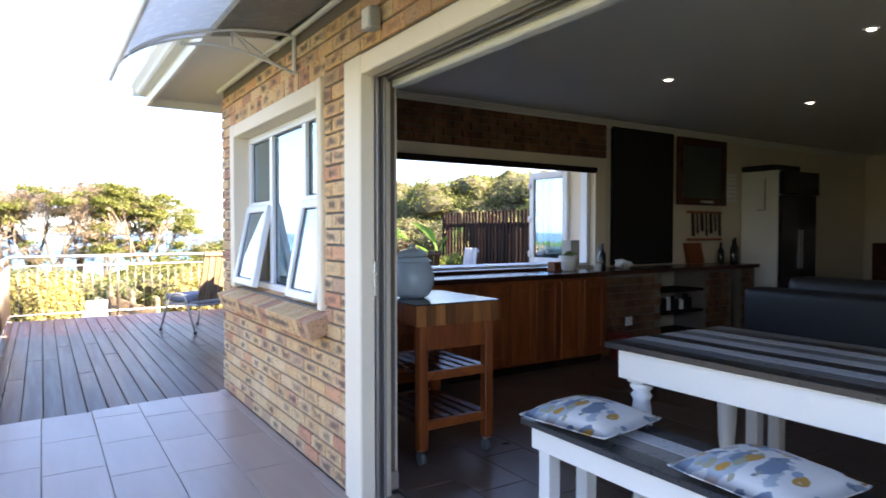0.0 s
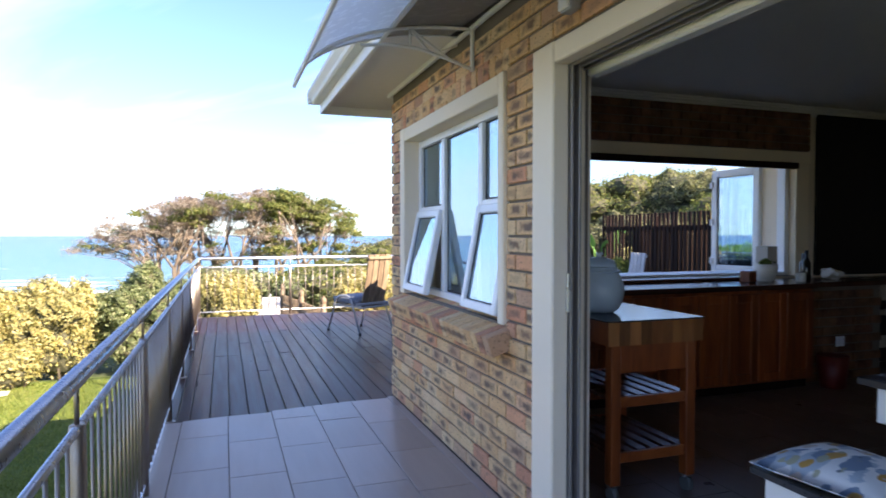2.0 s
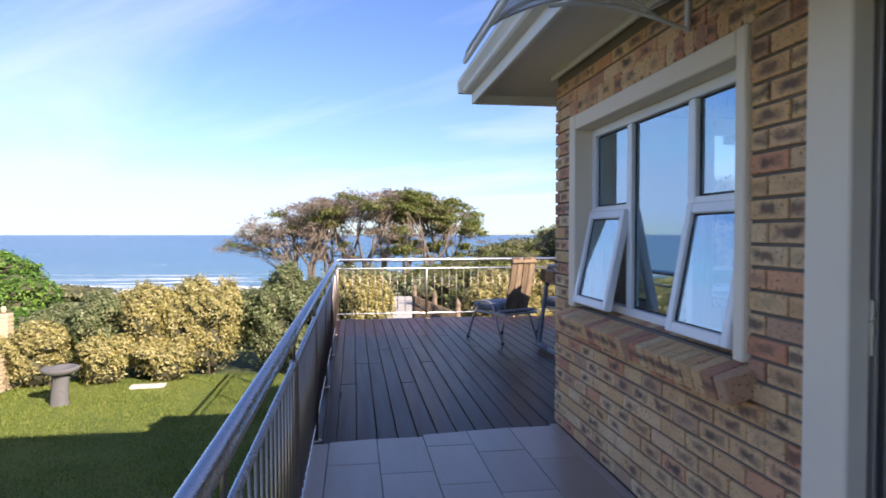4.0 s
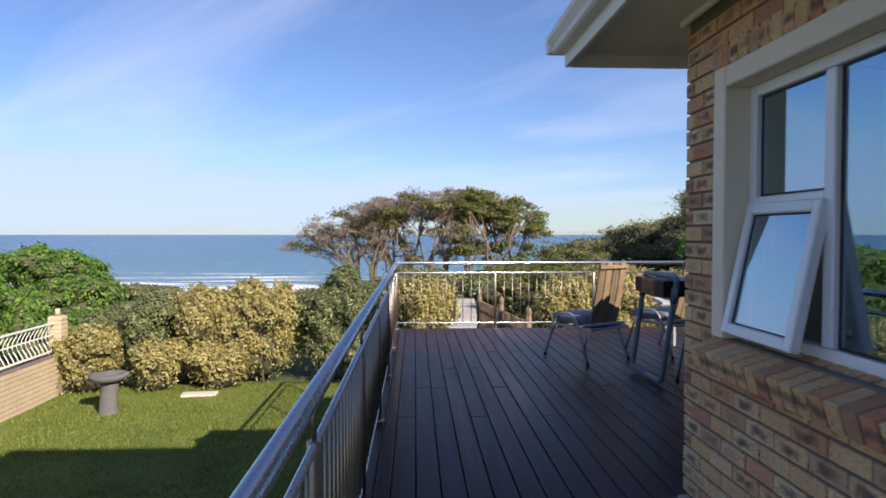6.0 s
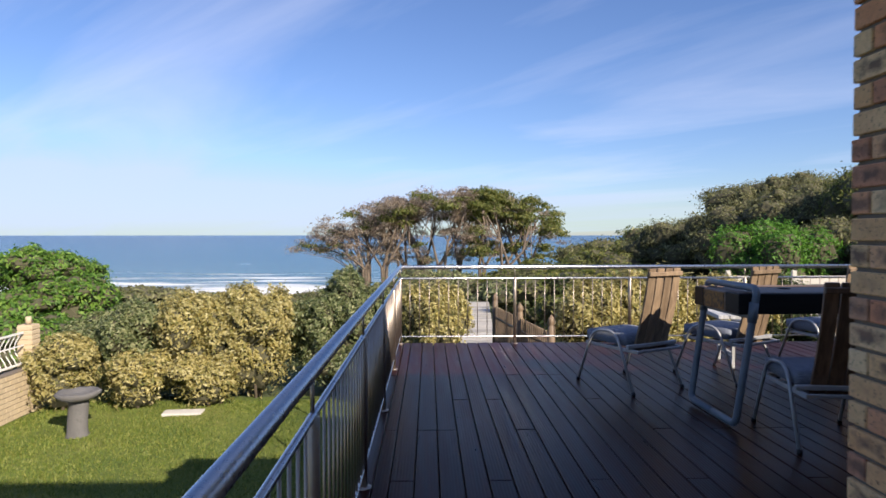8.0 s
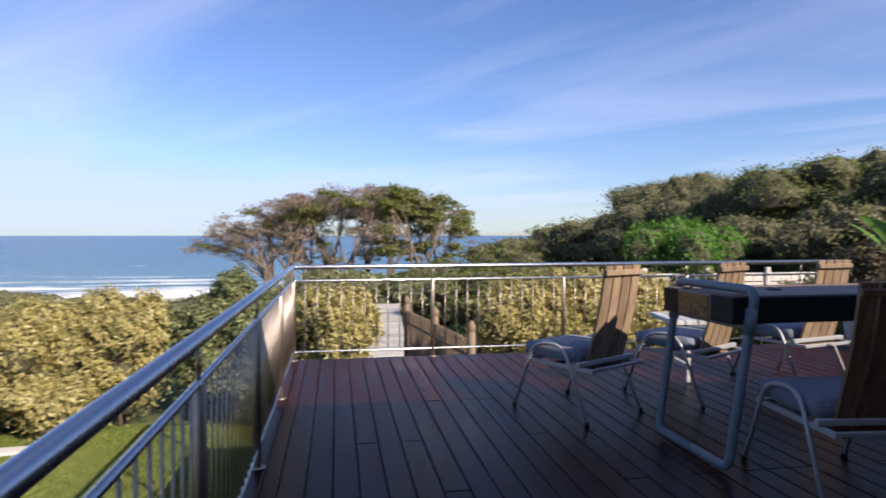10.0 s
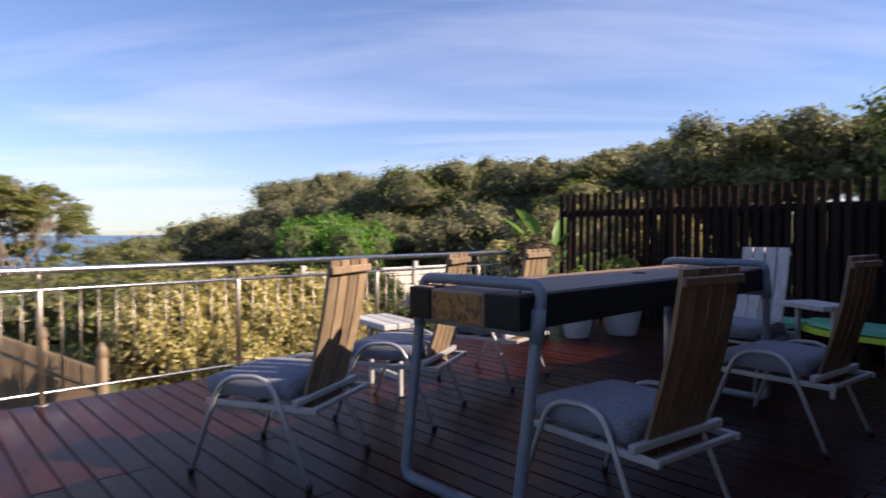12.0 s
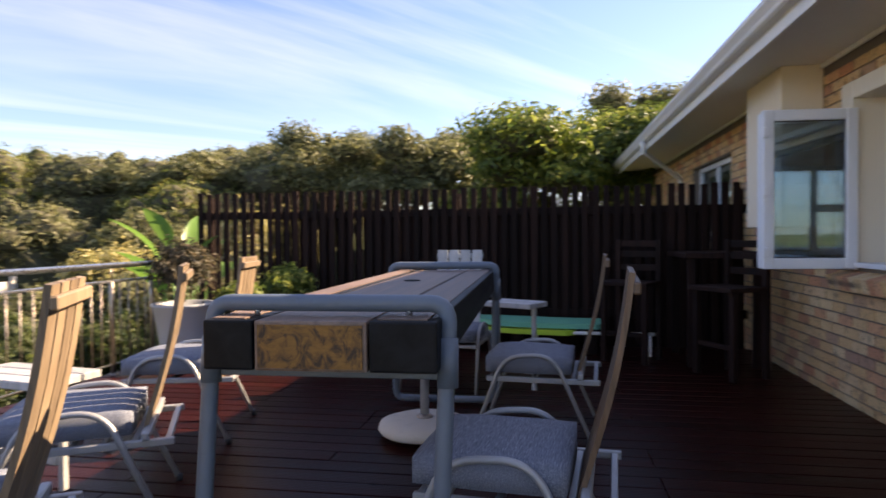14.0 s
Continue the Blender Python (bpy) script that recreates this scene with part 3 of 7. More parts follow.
M0 = 0.012   # mortar lies behind the brick faces
wall_west = wall("wall_west", [
    (M0, WALL_T, -12, DOOR_Y0, -0.1, 2.6), (M0, WALL_T, DOOR_Y0, DOOR_Y1 + 0.07, DOOR_Z, 2.6),
    (M0, WALL_T, DOOR_Y1 + 0.07, WIN_Y0, -0.1, 2.6), (M0, WALL_T, WIN_Y0, WIN_Y1, -0.1, WIN_Z0), (M0, WALL_T, WIN_Y0, WIN_Y1, WIN_Z1, 2.6),
    (M0, WALL_T, WIN_Y1, NY - M0, -0.1, 2.6)], M_MORTAR, "buff face-brick outer wall with recessed mortar joints")
W3_X0, W3_X1, W3_Z0, W3_Z1 = 6.82, 8.67, 1.12, 2.07   # window further along the end wall
wall_north = wall("wall_north", [
    (WALL_T, BAR_X0, -WALL_T, NY - M0, -1.7, 2.6), (BAR_X0, BAR_X1, -WALL_T, NY - M0, -1.7, BAR_Z0), (BAR_X0, BAR_X1, -WALL_T, NY - M0, BAR_Z1, 2.6),
    (BAR_X1, W3_X0, -WALL_T, NY - M0, -1.7, 2.6), (W3_X0, W3_X1, -WALL_T, NY - M0, -1.7, W3_Z0), (W3_X0, W3_X1, -WALL_T, NY - M0, W3_Z1, 2.6),
    (W3_X1, 13.0, -WALL_T, NY - M0, -1.7, 2.6)], M_MORTAR, "buff face-brick end wall with bar window opening")
wall("wall_foot", [(M0, WALL_T, -12, NY - M0, -1.75, -0.1)], M_MORTAR, "brick footing wall below the porch")
wall("wall_east", [(10.0, 10.2, -9.0, -WALL_T, -0.1, 2.6)], M_WALLIN, "cream painted inner wall of the living room")
wall("wall_south", [(WALL_T, 10.0, -9.2, -9.0, -0.1, 2.6)], M_WALLIN, "cream painted back wall of the living room")
# painted inner faces, a thin coat of plaster
wall("plaster_inner_north", [
    (WALL_T, BAR_X0, -WALL_T - 0.012, -WALL_T, 0, 2.5), (BAR_X0, BAR_X1, -WALL_T - 0.012, -WALL_T, 0, BAR_Z0), (BAR_X0, BAR_X1, -WALL_T - 0.012, -WALL_T, BAR_Z1, 2.5),
    (BAR_X1, 10.0, -WALL_T - 0.012, -WALL_T, 0, 2.5)], M_WALLIN, "cream painted plaster on the kitchen wall")
wall("plaster_inner_west", [
    (WALL_T, WALL_T + 0.012, -9, DOOR_Y0, 0, 2.5), (WALL_T, WALL_T + 0.012, DOOR_Y0, DOOR_Y1 + 0.07, DOOR_Z, 2.5), (WALL_T, WALL_T + 0.012, DOOR_Y1 + 0.07, WIN_Y0, 0, 2.5),
    (WALL_T, WALL_T + 0.012, WIN_Y0, WIN_Y1, 0, WIN_Z0), (WALL_T, WALL_T + 0.012, WIN_Y0, WIN_Y1, WIN_Z1, 2.5), (WALL_T, WALL_T + 0.012, WIN_Y1, -WALL_T - 0.012, 0, 2.5)],
     M_WALLIN, "cream painted plaster beside the wide door")
solid("ceiling", bx(WALL_T, 10.0, -9.0, -WALL_T, 2.5, 2.58), M_CEIL, "smooth painted living-room ceiling", "ceiling", kind="structure")
bm = bmesh.new()
for i in range(4):
    box(bm, WALL_T + 0.012, 10, -WALL_T - 0.03 - 0.02 * i, -WALL_T - 0.012, 2.415 + 0.02 * i, 2.437 + 0.02 * i, 0.004)
solid("trim_cornice", bm, M_CEIL, "moulded ceiling cornice", "cornice", kind="structure")

# plaster bands round the openings
def band(name, rects, label):
    bm = bmesh.new()
    for r in rects:
        box(bm, *r, bev=0.006)
    return solid(name, bm, M_PLASTER, label, "plaster trim", kind="structure")


band("trim_window", [(-0.022, WALL_T + 0.013, WIN_Y1 - 0.006, WIN_Y1 + 0.10, WIN_Z0 - 0.0, WIN_Z1 + 0.09), (-0.022, WALL_T + 0.013, WIN_Y0 - 0.055, WIN_Y0 + 0.006, WIN_Z0, WIN_Z1 + 0.09),
                     (-0.020, WALL_T + 0.013, WIN_Y0 + 0.007, WIN_Y1 - 0.007, WIN_Z1 - 0.006, WIN_Z1 + 0.088)], "cream plaster band round the side window")
band("trim_door", [(-0.024, 0.05, DOOR_Y1 - 0.055, DOOR_Y1 + 0.125, 0, DOOR_Z + 0.035), (-0.024, 0.05, DOOR_Y0 - 0.12, DOOR_Y0 + 0.055, 0, DOOR_Z + 0.035),
                   (-0.022, 0.05, DOOR_Y0 + 0.057, DOOR_Y1 - 0.057, DOOR_Z - 0.055, DOOR_Z + 0.033), (0.104, 0.158, DOOR_Y1 - 0.010, DOOR_Y1 + 0.068, 0, DOOR_Z - 0.04)], "cream plaster surround of the wide door opening")
band("trim_bar_window", [(BAR_X0, BAR_X1 - 0.003, -WALL_T - 0.015, NY + 0.024, BAR_Z1 - 0.002, BAR_Z1 + 0.12), (BAR_X1 - 0.002, BAR_X1 + 0.16, -WALL_T - 0.016, NY + 0.026, BAR_Z0 - 0.02, BAR_Z1 + 0.12),
                         (BAR_X0, BAR_X1 + 0.16, -WALL_T - 0.032, -WALL_T - 0.018, 1.965, 2.076)], "cream plaster band round the bar window")

# ---- bricks ----
BL, BH, BJ = 0.196, 0.068, 0.0125
CL, CH = BL + BJ, BH + BJ


def brick_mesh(length, height, depth, name="brick"):
    bm = bmesh.new()
    box(bm, -depth / 2, depth / 2, -length / 2, length / 2, -height / 2, height / 2, 0.0035)
    return finish(bm, name, M_BRICK)


B_CACHE = {}


def brick_at(parent, x, y, z, length, height=BH, depth=0.05, rz=0.0):
    key = (round(length, 2), round(height, 3), depth)
    if key not in B_CACHE:
        B_CACHE[key] = brick_mesh(key[0], key[1], depth)
    ob = new("brick", B_CACHE[key])
    ob.parent = parent
    ob.matrix_basis = pose(x + random.uniform(-0.002, 0.0025), y, z, random.uniform(-0.25, 0.25), 0, rz)
    return ob


def open_spans(lo, hi, cuts):
    spans = [(lo, hi)]
    for a, b in cuts:
        spans = [s for u, v in spans for s in ((u, min(v, a)), (max(u, b), v)) if s[1] - s[0] > 0.03]
    return spans


def course_bricks(lo, hi, shift, cuts):
    out = []
    y = lo - CL + (CL / 2 if shift else 0)
    while y < hi:
        for u, v in open_spans(max(lo, y), min(hi, y + BL), cuts):
            out.append((u, v))
        y += CL
    return out


# roof, soffit, fascia
EV_X, EV_Y = -0.47, 0.84
bm = bmesh.new()
box(bm, EV_X + 0.03, 0.0, -12, EV_Y - 0.03, SOFFIT_Z, SOFFIT_Z + 0.02)
box(bm, 0.0, 13, 0.0, EV_Y - 0.03, SOFFIT_Z + 0.001, SOFFIT_Z + 0.021)
solid("soffit", bm, M_SOFFIT, "painted eaves soffit boards", "soffit", kind="structure")
bm = bmesh.new()
box(bm, EV_X, EV_X + 0.028, -12, EV_Y, 2.35, 2.53, 0.004)
box(bm, EV_X + 0.029, 13, EV_Y - 0.028, EV_Y, 2.35, 2.53, 0.004)
box(bm, -0.03, -0.002, -12, NY + 0.03, SOFFIT_Z - 0.035, SOFFIT_Z - 0.001, 0.006)
box(bm, -0.029, 13, NY + 0.002, NY + 0.0295, SOFFIT_Z - 0.036, SOFFIT_Z - 0.001, 0.006)
solid("fascia", bm, M_FASCIA, "pale painted fascia boards and soffit beads", "fascia", kind="structure")


def gutter_bm(length):
    """An ogee gutter along +X, its back at y = 0, open above."""
    prof = [(0, 0.10), (0, 0), (0.055, 0), (0.07, 0.012), (0.078, 0.035), (0.092, 0.055), (0.108, 0.075), (0.112, 0.10), (0.104, 0.103), (0.10, 0.082), (0.086, 0.062), (0.07, 0.04), (0.062, 0.018), (0.05, 0.008), (0.007, 0.008), (0.007, 0.10)]
    bm = bmesh.new()
    a = [bm.verts.new((0, y, z)) for y, z in prof]
    b = [bm.verts.new((length, y, z)) for y, z in prof]
    for k in range(len(prof)):
        j = (k + 1) % len(prof)
        bm.faces.new((a[k], b[k], b[j], a[j]))
    end = [0, 1, 2, 3, 4, 5, 6, 7]
    bm.faces.new([a[i] for i in end])
    bm.faces.new([b[i] for i in end[::-1]])
    return bm


gutter = thing("gutter", "pale grey ogee metal gutter along the eaves", "gutter")
g1 = part("gutter_run", gutter_bm(13.5), M_FASCIA, gutter)
g1.matrix_basis = pose(EV_X - 0.10, EV_Y + 0.002, 2.44)
g2 = part("gutter_run", gutter_bm(12.0), M_FASCIA, gutter)
g2.matrix_basis = pose(EV_X - 0.002, EV_Y - 12.0, 2.43, 0, 0, 90)
bm = bmesh.new()
tube(bm, rounded([(8.35, EV_Y + 0.06, 2.45), (8.35, EV_Y + 0.06, 2.31), (9.3, NY + 0.05, 2.0), (9.3, NY + 0.05, -1.6)], 0.08), 0.036, 10)
part("downpipe", bm, M_FASCIA, gutter, "round white downpipe with swan neck")

bm = bmesh.new()
SL = 0.36
z0 = 2.50
bm.faces.new([bm.verts.new(p) for p in ((EV_X - 0.04, EV_Y + 0.04, z0), (13, EV_Y + 0.04, z0), (13, -5.0, z0 + SL * 5.84), (5.4, -5.0, z0 + SL * 5.84))])
bm.faces.new([bm.verts.new(p) for p in ((EV_X - 0.04, EV_Y + 0.04, z0), (5.4, -5.0, z0 + SL * 5.84), (5.4, -12, z0 + SL * 5.84), (EV_X - 0.04, -12, z0))])
bm.faces.new([bm.verts.new(p) for p in ((5.4, -5.0, z0 + SL * 5.84 - 0.001), (13, -5.0, z0 + SL * 5.84 - 0.001), (13, -12, z0), (5.4, -12, z0))])
r = bmesh.ops.solidify(bm, geom=bm.faces[:], thickness=0.04)
roof = solid("roof", bm, M_ROOF, "hipped concrete-tile roof over the brick house", "roof", kind="structure")
bm = bmesh.new()
for i in range(58):
    x = EV_X + 0.1 + i * 0.23
    tube(bm, [(x, EV_Y + 0.08, z0 + 0.02), (x + 0.001, EV_Y - 0.75, z0 + 0.02 + SL * 0.83)], 0.04, 8)
tiles = part("roof_tile_rolls", bm, M_ROOF, roof)
tagged(tiles, kind="stuff")
solid("wall_upper_storey", bx(-0.3, 14.6, -12, -3.5, 2.62, 5.4, 0.01), M_FASCIA, "pale plastered upper storey set back above the roof", "wall", kind="structure")
solid("pilaster", bx(4.35, 5.18, NY + 0.003, 0.468, 1.19, SOFFIT_Z - 0.002, 0.006), M_PLASTER, "cream plastered flue box on the end wall", "pilaster", kind="structure")

# ---- floors ----
def porch_end(x):
    """The line where the porch tiles stop and the deck begins, slightly askew."""
    return 0.106 + 0.1185 * x if x < 0.02 else NY + 0.004


slab_bm = bx(RAIL_X - 0.06, -0.001, -12, -0.002, -0.25, -0.010)
for v in slab_bm.verts:
    if v.co.y > -1:
        v.co.y = porch_end(v.co.x) - 0.006
solid("porch_slab", slab_bm, M_GROUT, "concrete porch slab", "slab", kind="structure")
solid("floor_base", bx(0.0, 10, -9, -WALL_T, -0.2, -0.010), M_GROUT, "screed below the indoor tiles", "floor", kind="structure")
floor_porch = thing("floor_porch", "grey-brown wood-look porcelain porch tiles", "floor", kind="structure")
floor_in = thing("floor_indoor", "dark brown wood-look indoor floor tiles", "floor", kind="structure")
deck = thing("deck", "dark red oiled timber deck boards", "deck", kind="structure")
fence = thing("slatted_fence", "dark brown stained timber slat fence beside the deck", "fence")
solid("deck_frame", bx(RAIL_X - 0.055, DECK_X1, NY + 0.01, FAR_Y + 0.05, -0.26, DECK_Z - 0.029), M_DECKD, "dark timber deck framing", "deck frame", kind="structure")
bm = bmesh.new()
for x in (-1.5, 1.0, 3.4, 5.4):
    for y in (0.5, 3.0, 5.6):
        box(bm, x - 0.06, x + 0.06, y - 0.06, y + 0.06, LAWN_Z - 0.1, -0.26)
box(bm, RAIL_X - 0.05, RAIL_X - 0.03, -12, FAR_Y, LAWN_Z - 0.05, -0.251)
box(bm, RAIL_X - 0.03, DECK_X1, FAR_Y, FAR_Y + 0.02, LAWN_Z - 0.05, -0.261)
solid("deck_skirt", bm, M_DECKD, "dark boards and stumps under the deck", "deck skirt", kind="structure")


# ---- windows ----
def sash_frame(bm, w, h, t=0.05, d=0.05):
    """A rectangular frame in its own plane: width along Y from 0, height along Z from 0."""
    box(bm, -d / 2, d / 2, 0, t, 0, h, 0.006)
    box(bm, -d / 2, d / 2, w - t, w, 0, h, 0.006)
    box(bm, -d / 2 + 0.001, d / 2 - 0.001, t, w - t, 0, t, 0.006)
    box(bm, -d / 2 + 0.001, d / 2 - 0.001, t, w - t, h - t, h, 0.006)


def sash(parent, name, w, h, m, t=0.05, d=0.05, label=""):
    bm = bmesh.new()
    sash_frame(bm, w, h, t, d)
    fr = part(name, bm, M_WHITE, parent, label)
    fr.matrix_basis = m
    bm = bmesh.new()
    e = t - 0.001
    for a in ((e, e + 0.008, e, h - e), (w - e - 0.008, w - e, e, h - e), (e + 0.009, w - e - 0.009, e, e + 0.008), (e + 0.009, w - e - 0.009, h - e - 0.008, h - e)):
        box(bm, -0.005, 0.005, a[0], a[1], a[2], a[3])
    part("gasket", bm, M_GASKET, fr)
    pane = part("pane", bx(-0.003, 0.003, t, w - t, t, h - t), M_GLASS, fr, "clear glass pane")
    pane.visible_shadow = False
    return fr


window_1 = thing("window_1", "white upvc casement window with two open top-hung sashes", "window", kind="structure")
FX = 0.122
bm = bmesh.new()
fy0, fy1, fz0, fz1 = WIN_Y0 + 0.008, WIN_Y1 - 0.008, WIN_Z0 + 0.006, WIN_Z1 - 0.008
for a in ((fy0, fy0 + 0.05, fz0, fz1), (fy1 - 0.05, fy1, fz0, fz1), (fy0 + 0.051, fy1 - 0.051, fz0, fz0 + 0.05), (fy0 + 0.051, fy1 - 0.051, fz1 - 0.05, fz1)):
    box(bm, FX - 0.03, FX + 0.03, a[0], a[1], a[2], a[3], 0.005)
MU1, MU2 = -0.812, -1.452
for y in (MU1, MU2):
    box(bm, FX - 0.028, FX + 0.028, y - 0.03, y + 0.03, fz0 + 0.051, fz1 - 0.051, 0.005)
TRZ = 1.462
box(bm, FX - 0.027, FX + 0.027, MU1 + 0.031, fy1 - 0.051, TRZ - 0.028, TRZ + 0.028, 0.005)
box(bm, FX - 0.027, FX + 0.027, fy0 + 0.051, MU2 - 0.031, TRZ - 0.028, TRZ + 0.028, 0.005)
part("window_frame", bm, M_WHITE, window_1)
for lo, hi, a, b in ((MU1 + 0.031, fy1 - 0.051, TRZ + 0.029, fz1 - 0.051), (MU2 + 0.031, MU1 - 0.031, fz0 + 0.051, fz1 - 0.051), (fy0 + 0.051, MU2 - 0.031, TRZ + 0.029, fz1 - 0.051)):
    bm = bmesh.new()
    for q in ((lo, lo + 0.01, a, b), (hi - 0.01, hi, a, b), (lo + 0.011, hi - 0.011, a, a + 0.01), (lo + 0.011, hi - 0.011, b - 0.01, b)):
        box(bm, FX - 0.005, FX + 0.005, *q)
    part("gasket", bm, M_GASKET, window_1)
    p = part("pane", bx(FX - 0.003, FX + 0.003, lo, hi, a, b), M_GLASS, window_1, "clear glass pane")
    p.visible_shadow = False
for lo, hi, tilt in ((MU1 + 0.005, fy1 - 0.02, 11.5), (fy0 + 0.02, MU2 - 0.005, 10.5)):
    h = TRZ - fz0 - 0.02
    m = Matrix.Translation((FX - 0.028, lo, TRZ - 0.004)) @ Euler((0, radians(tilt), 0)).to_matrix().to_4x4() @ Matrix.Translation((0, 0, -h))
    s = sash(window_1, "opening_sash", hi - lo, h, m, 0.048, 0.045, "white top-hung sash standing open")
# brick-on-edge sill
sill = thing("trim_brick_sill", "sloping brick-on-edge sill below the side window", "sill", kind="structure")
bm = bmesh.new()
box(bm, -0.115, 0.115, -0.034, 0.034, -0.05, 0.05, 0.004)
sill_me = finish(bm, "brick", M_BRICK)
n_s = 24
for i in range(n_s):
    y = WIN_Y0 - 0.10 + 0.04 + i * ((WIN_Y1 + 0.10 - WIN_Y0 + 0.12) / n_s)
    ob = new("brick", sill_me)
    ob.parent = sill
    ob.matrix_basis = Matrix.Translation((0.005, y, 0.795)) @ Euler((0, radians(-17), 0)).to_matrix().to_4x4() @ Euler((radians(0), 0, 0)).to_matrix().to_4x4()

# bar window: aluminium head and sill, folded sashes standing out
window_2 = thing("window_2", "white folding bar window with sashes folded outwards", "window", kind="structure")
bm = bmesh.new()
box(bm, BAR_X0 + 0.002, BAR_X1 - 0.002, -0.16, -0.06, BAR_Z1 - 0.05, BAR_Z1 - 0.003, 0.004)
box(bm, BAR_X1 - 0.055, BAR_X1 - 0.003, -0.159, -0.061, BAR_Z0 + 0.003, BAR_Z1 - 0.052, 0.004)
box(bm, BAR_X0 + 0.003, BAR_X0 + 0.055, -0.159, -0.061, BAR_Z0 + 0.003, BAR_Z1 - 0.052, 0.004)
part("window_frame", bm, M_WHITE, window_2)
part("window_track", bx(BAR_X0 + 0.056, BAR_X1 - 0.056, -0.17, NY + 0.04, BAR_Z0 + 0.002, BAR_Z0 + 0.035, 0.004), M_WHITE, window_2, "white sill track")
for k, x in enumerate((3.83, 3.91)):
    m = pose(x, 0.165 - 0.02 * k, BAR_Z0 - 0.01, 0, 0, 3 - 5 * k)
    fr = sash(window_2, "folding_sash", 0.615, BAR_Z1 - BAR_Z0 - 0.06, m, 0.075, 0.05, "white folding sash standing open")
    bm = bmesh.new()
    for z in (0.08, 0.5, 0.9):
        box(bm, -0.045, -0.02, 0.585, 0.62, z, z + 0.07, 0.004)
    part("hinge", bm, M_WHITE, fr)
window_3 = thing("window_3", "white framed window further along the end wall", "window", (1.27, 0.10, 0.07), kind="structure")
bm = bmesh.new()
for a in ((5.552, 5.61, 1.052, 1.998), (7.34, 7.398, 1.052, 1.998), (6.45, 6.5, 1.11, 1.94)):
    box(bm, a[0], a[1], -0.09, -0.03, a[2], a[3], 0.004)
box(bm, 5.611, 7.339, -0.089, -0.031, 1.052, 1.11, 0.004)
box(bm, 5.611, 7.339, -0.089, -0.031, 1.94, 1.998, 0.004)
part("window_frame", bm, M_WHITE, window_3)
part("pane", bx(5.611, 7.339, -0.063, -0.057, 1.11, 1.94), M_GLASS, window_3)
part("blind", bx(5.62, 7.33, -0.15, -0.13, 1.10, 1.95), M_WHITEP, window_3, "pale drawn blind behind the glass")

# ---- wide door: tracks and jamb channels ----
door_1 = thing("door_1", "wide stacking door opening with aluminium tracks", "door", kind="structure")
bm = bmesh.new()
for k, x in enumerate((0.054, 0.090)):
    box(bm, x, x + 0.010, DOOR_Y1 - 0.07, DOOR_Y1 - 0.004, 0.0, DOOR_Z - 0.045, 0.002)
box(bm, 0.051, 0.102, DOOR_Y1 - 0.022, DOOR_Y1 - 0.003, 0.0, DOOR_Z - 0.045)
part("jamb_channel", bm, M_ALU, door_1, "grey aluminium jamb channel")
bm = bmesh.new()
for k, x in enumerate((0.055, 0.095, 0.135)):
    box(bm, x, x + 0.012, DOOR_Y0, DOOR_Y1 - 0.02, DOOR_Z - 0.062, DOOR_Z - 0.012, 0.002)
box(bm, 0.052, 0.2, DOOR_Y0, DOOR_Y1, DOOR_Z - 0.011, DOOR_Z - 0.003)
part("head_track", bm, M_ALU, door_1, "grey aluminium head track with grooves")
part("head_bar", bx(0.16, 0.215, DOOR_Y0, DOOR_Y1 - 0.014, DOOR_Z - 0.085, DOOR_Z - 0.0125, 0.006), M_WHITEP, door_1, "white lower bar of the head track")
part("latch_plate", bx(0.04, 0.054, DOOR_Y1 - 0.07, DOOR_Y1 - 0.04, 0.98, 1.14, 0.003), M_STEEL, door_1, "steel latch plate")
bm = bmesh.new()
box(bm, 0.03, 0.20, DOOR_Y0, DOOR_Y1, -0.008, 0.004)
for x in (0.06, 0.11, 0.16):
    box(bm, x, x + 0.008, DOOR_Y0, DOOR_Y1, 0.0045, 0.012)
part("floor_track", bm, M_ALU, door_1, "grey aluminium floor track")
bm = bmesh.new()
box(bm, WALL_T + 0.014, WALL_T + 0.028, DOOR_Y1 + 0.12, -WALL_T - 0.03, 0.0, 0.09, 0.003)
box(bm, 0.16, WALL_T + 0.013, DOOR_Y1 + 0.054, DOOR_Y1 + 0.0685, 0.0, 0.09, 0.003)
solid("baseboard", bm, M_TILE, "tiled skirting inside the wall", "baseboard", kind="structure")

# wall box above the door
wb = thing("wall_sensor", "small grey weatherproof wall box above the door", "sensor box")
part("body", bx(-0.055, -0.008, -2.68, -2.60, 2.14, 2.235, 0.008, 2), M_TUBE, wb)
part("lid", bx(-0.068, -0.0555, -2.675, -2.605, 2.146, 2.229, 0.004), M_WHITEP, wb)

# ---- canopy over the door ----
canopy = thing("door_canopy", "curved frosted canopy on white brackets above the door", "canopy")
CY0, CY1 = -5.0, -1.42


def canopy_line(k):
    """From the wall (k = 0) out to the low front edge (k = 1)."""
    a = radians(90) * k
    return -0.93 * math.sin(a * 0.98), 2.02 + 0.385 * math.cos(a * 0.93)


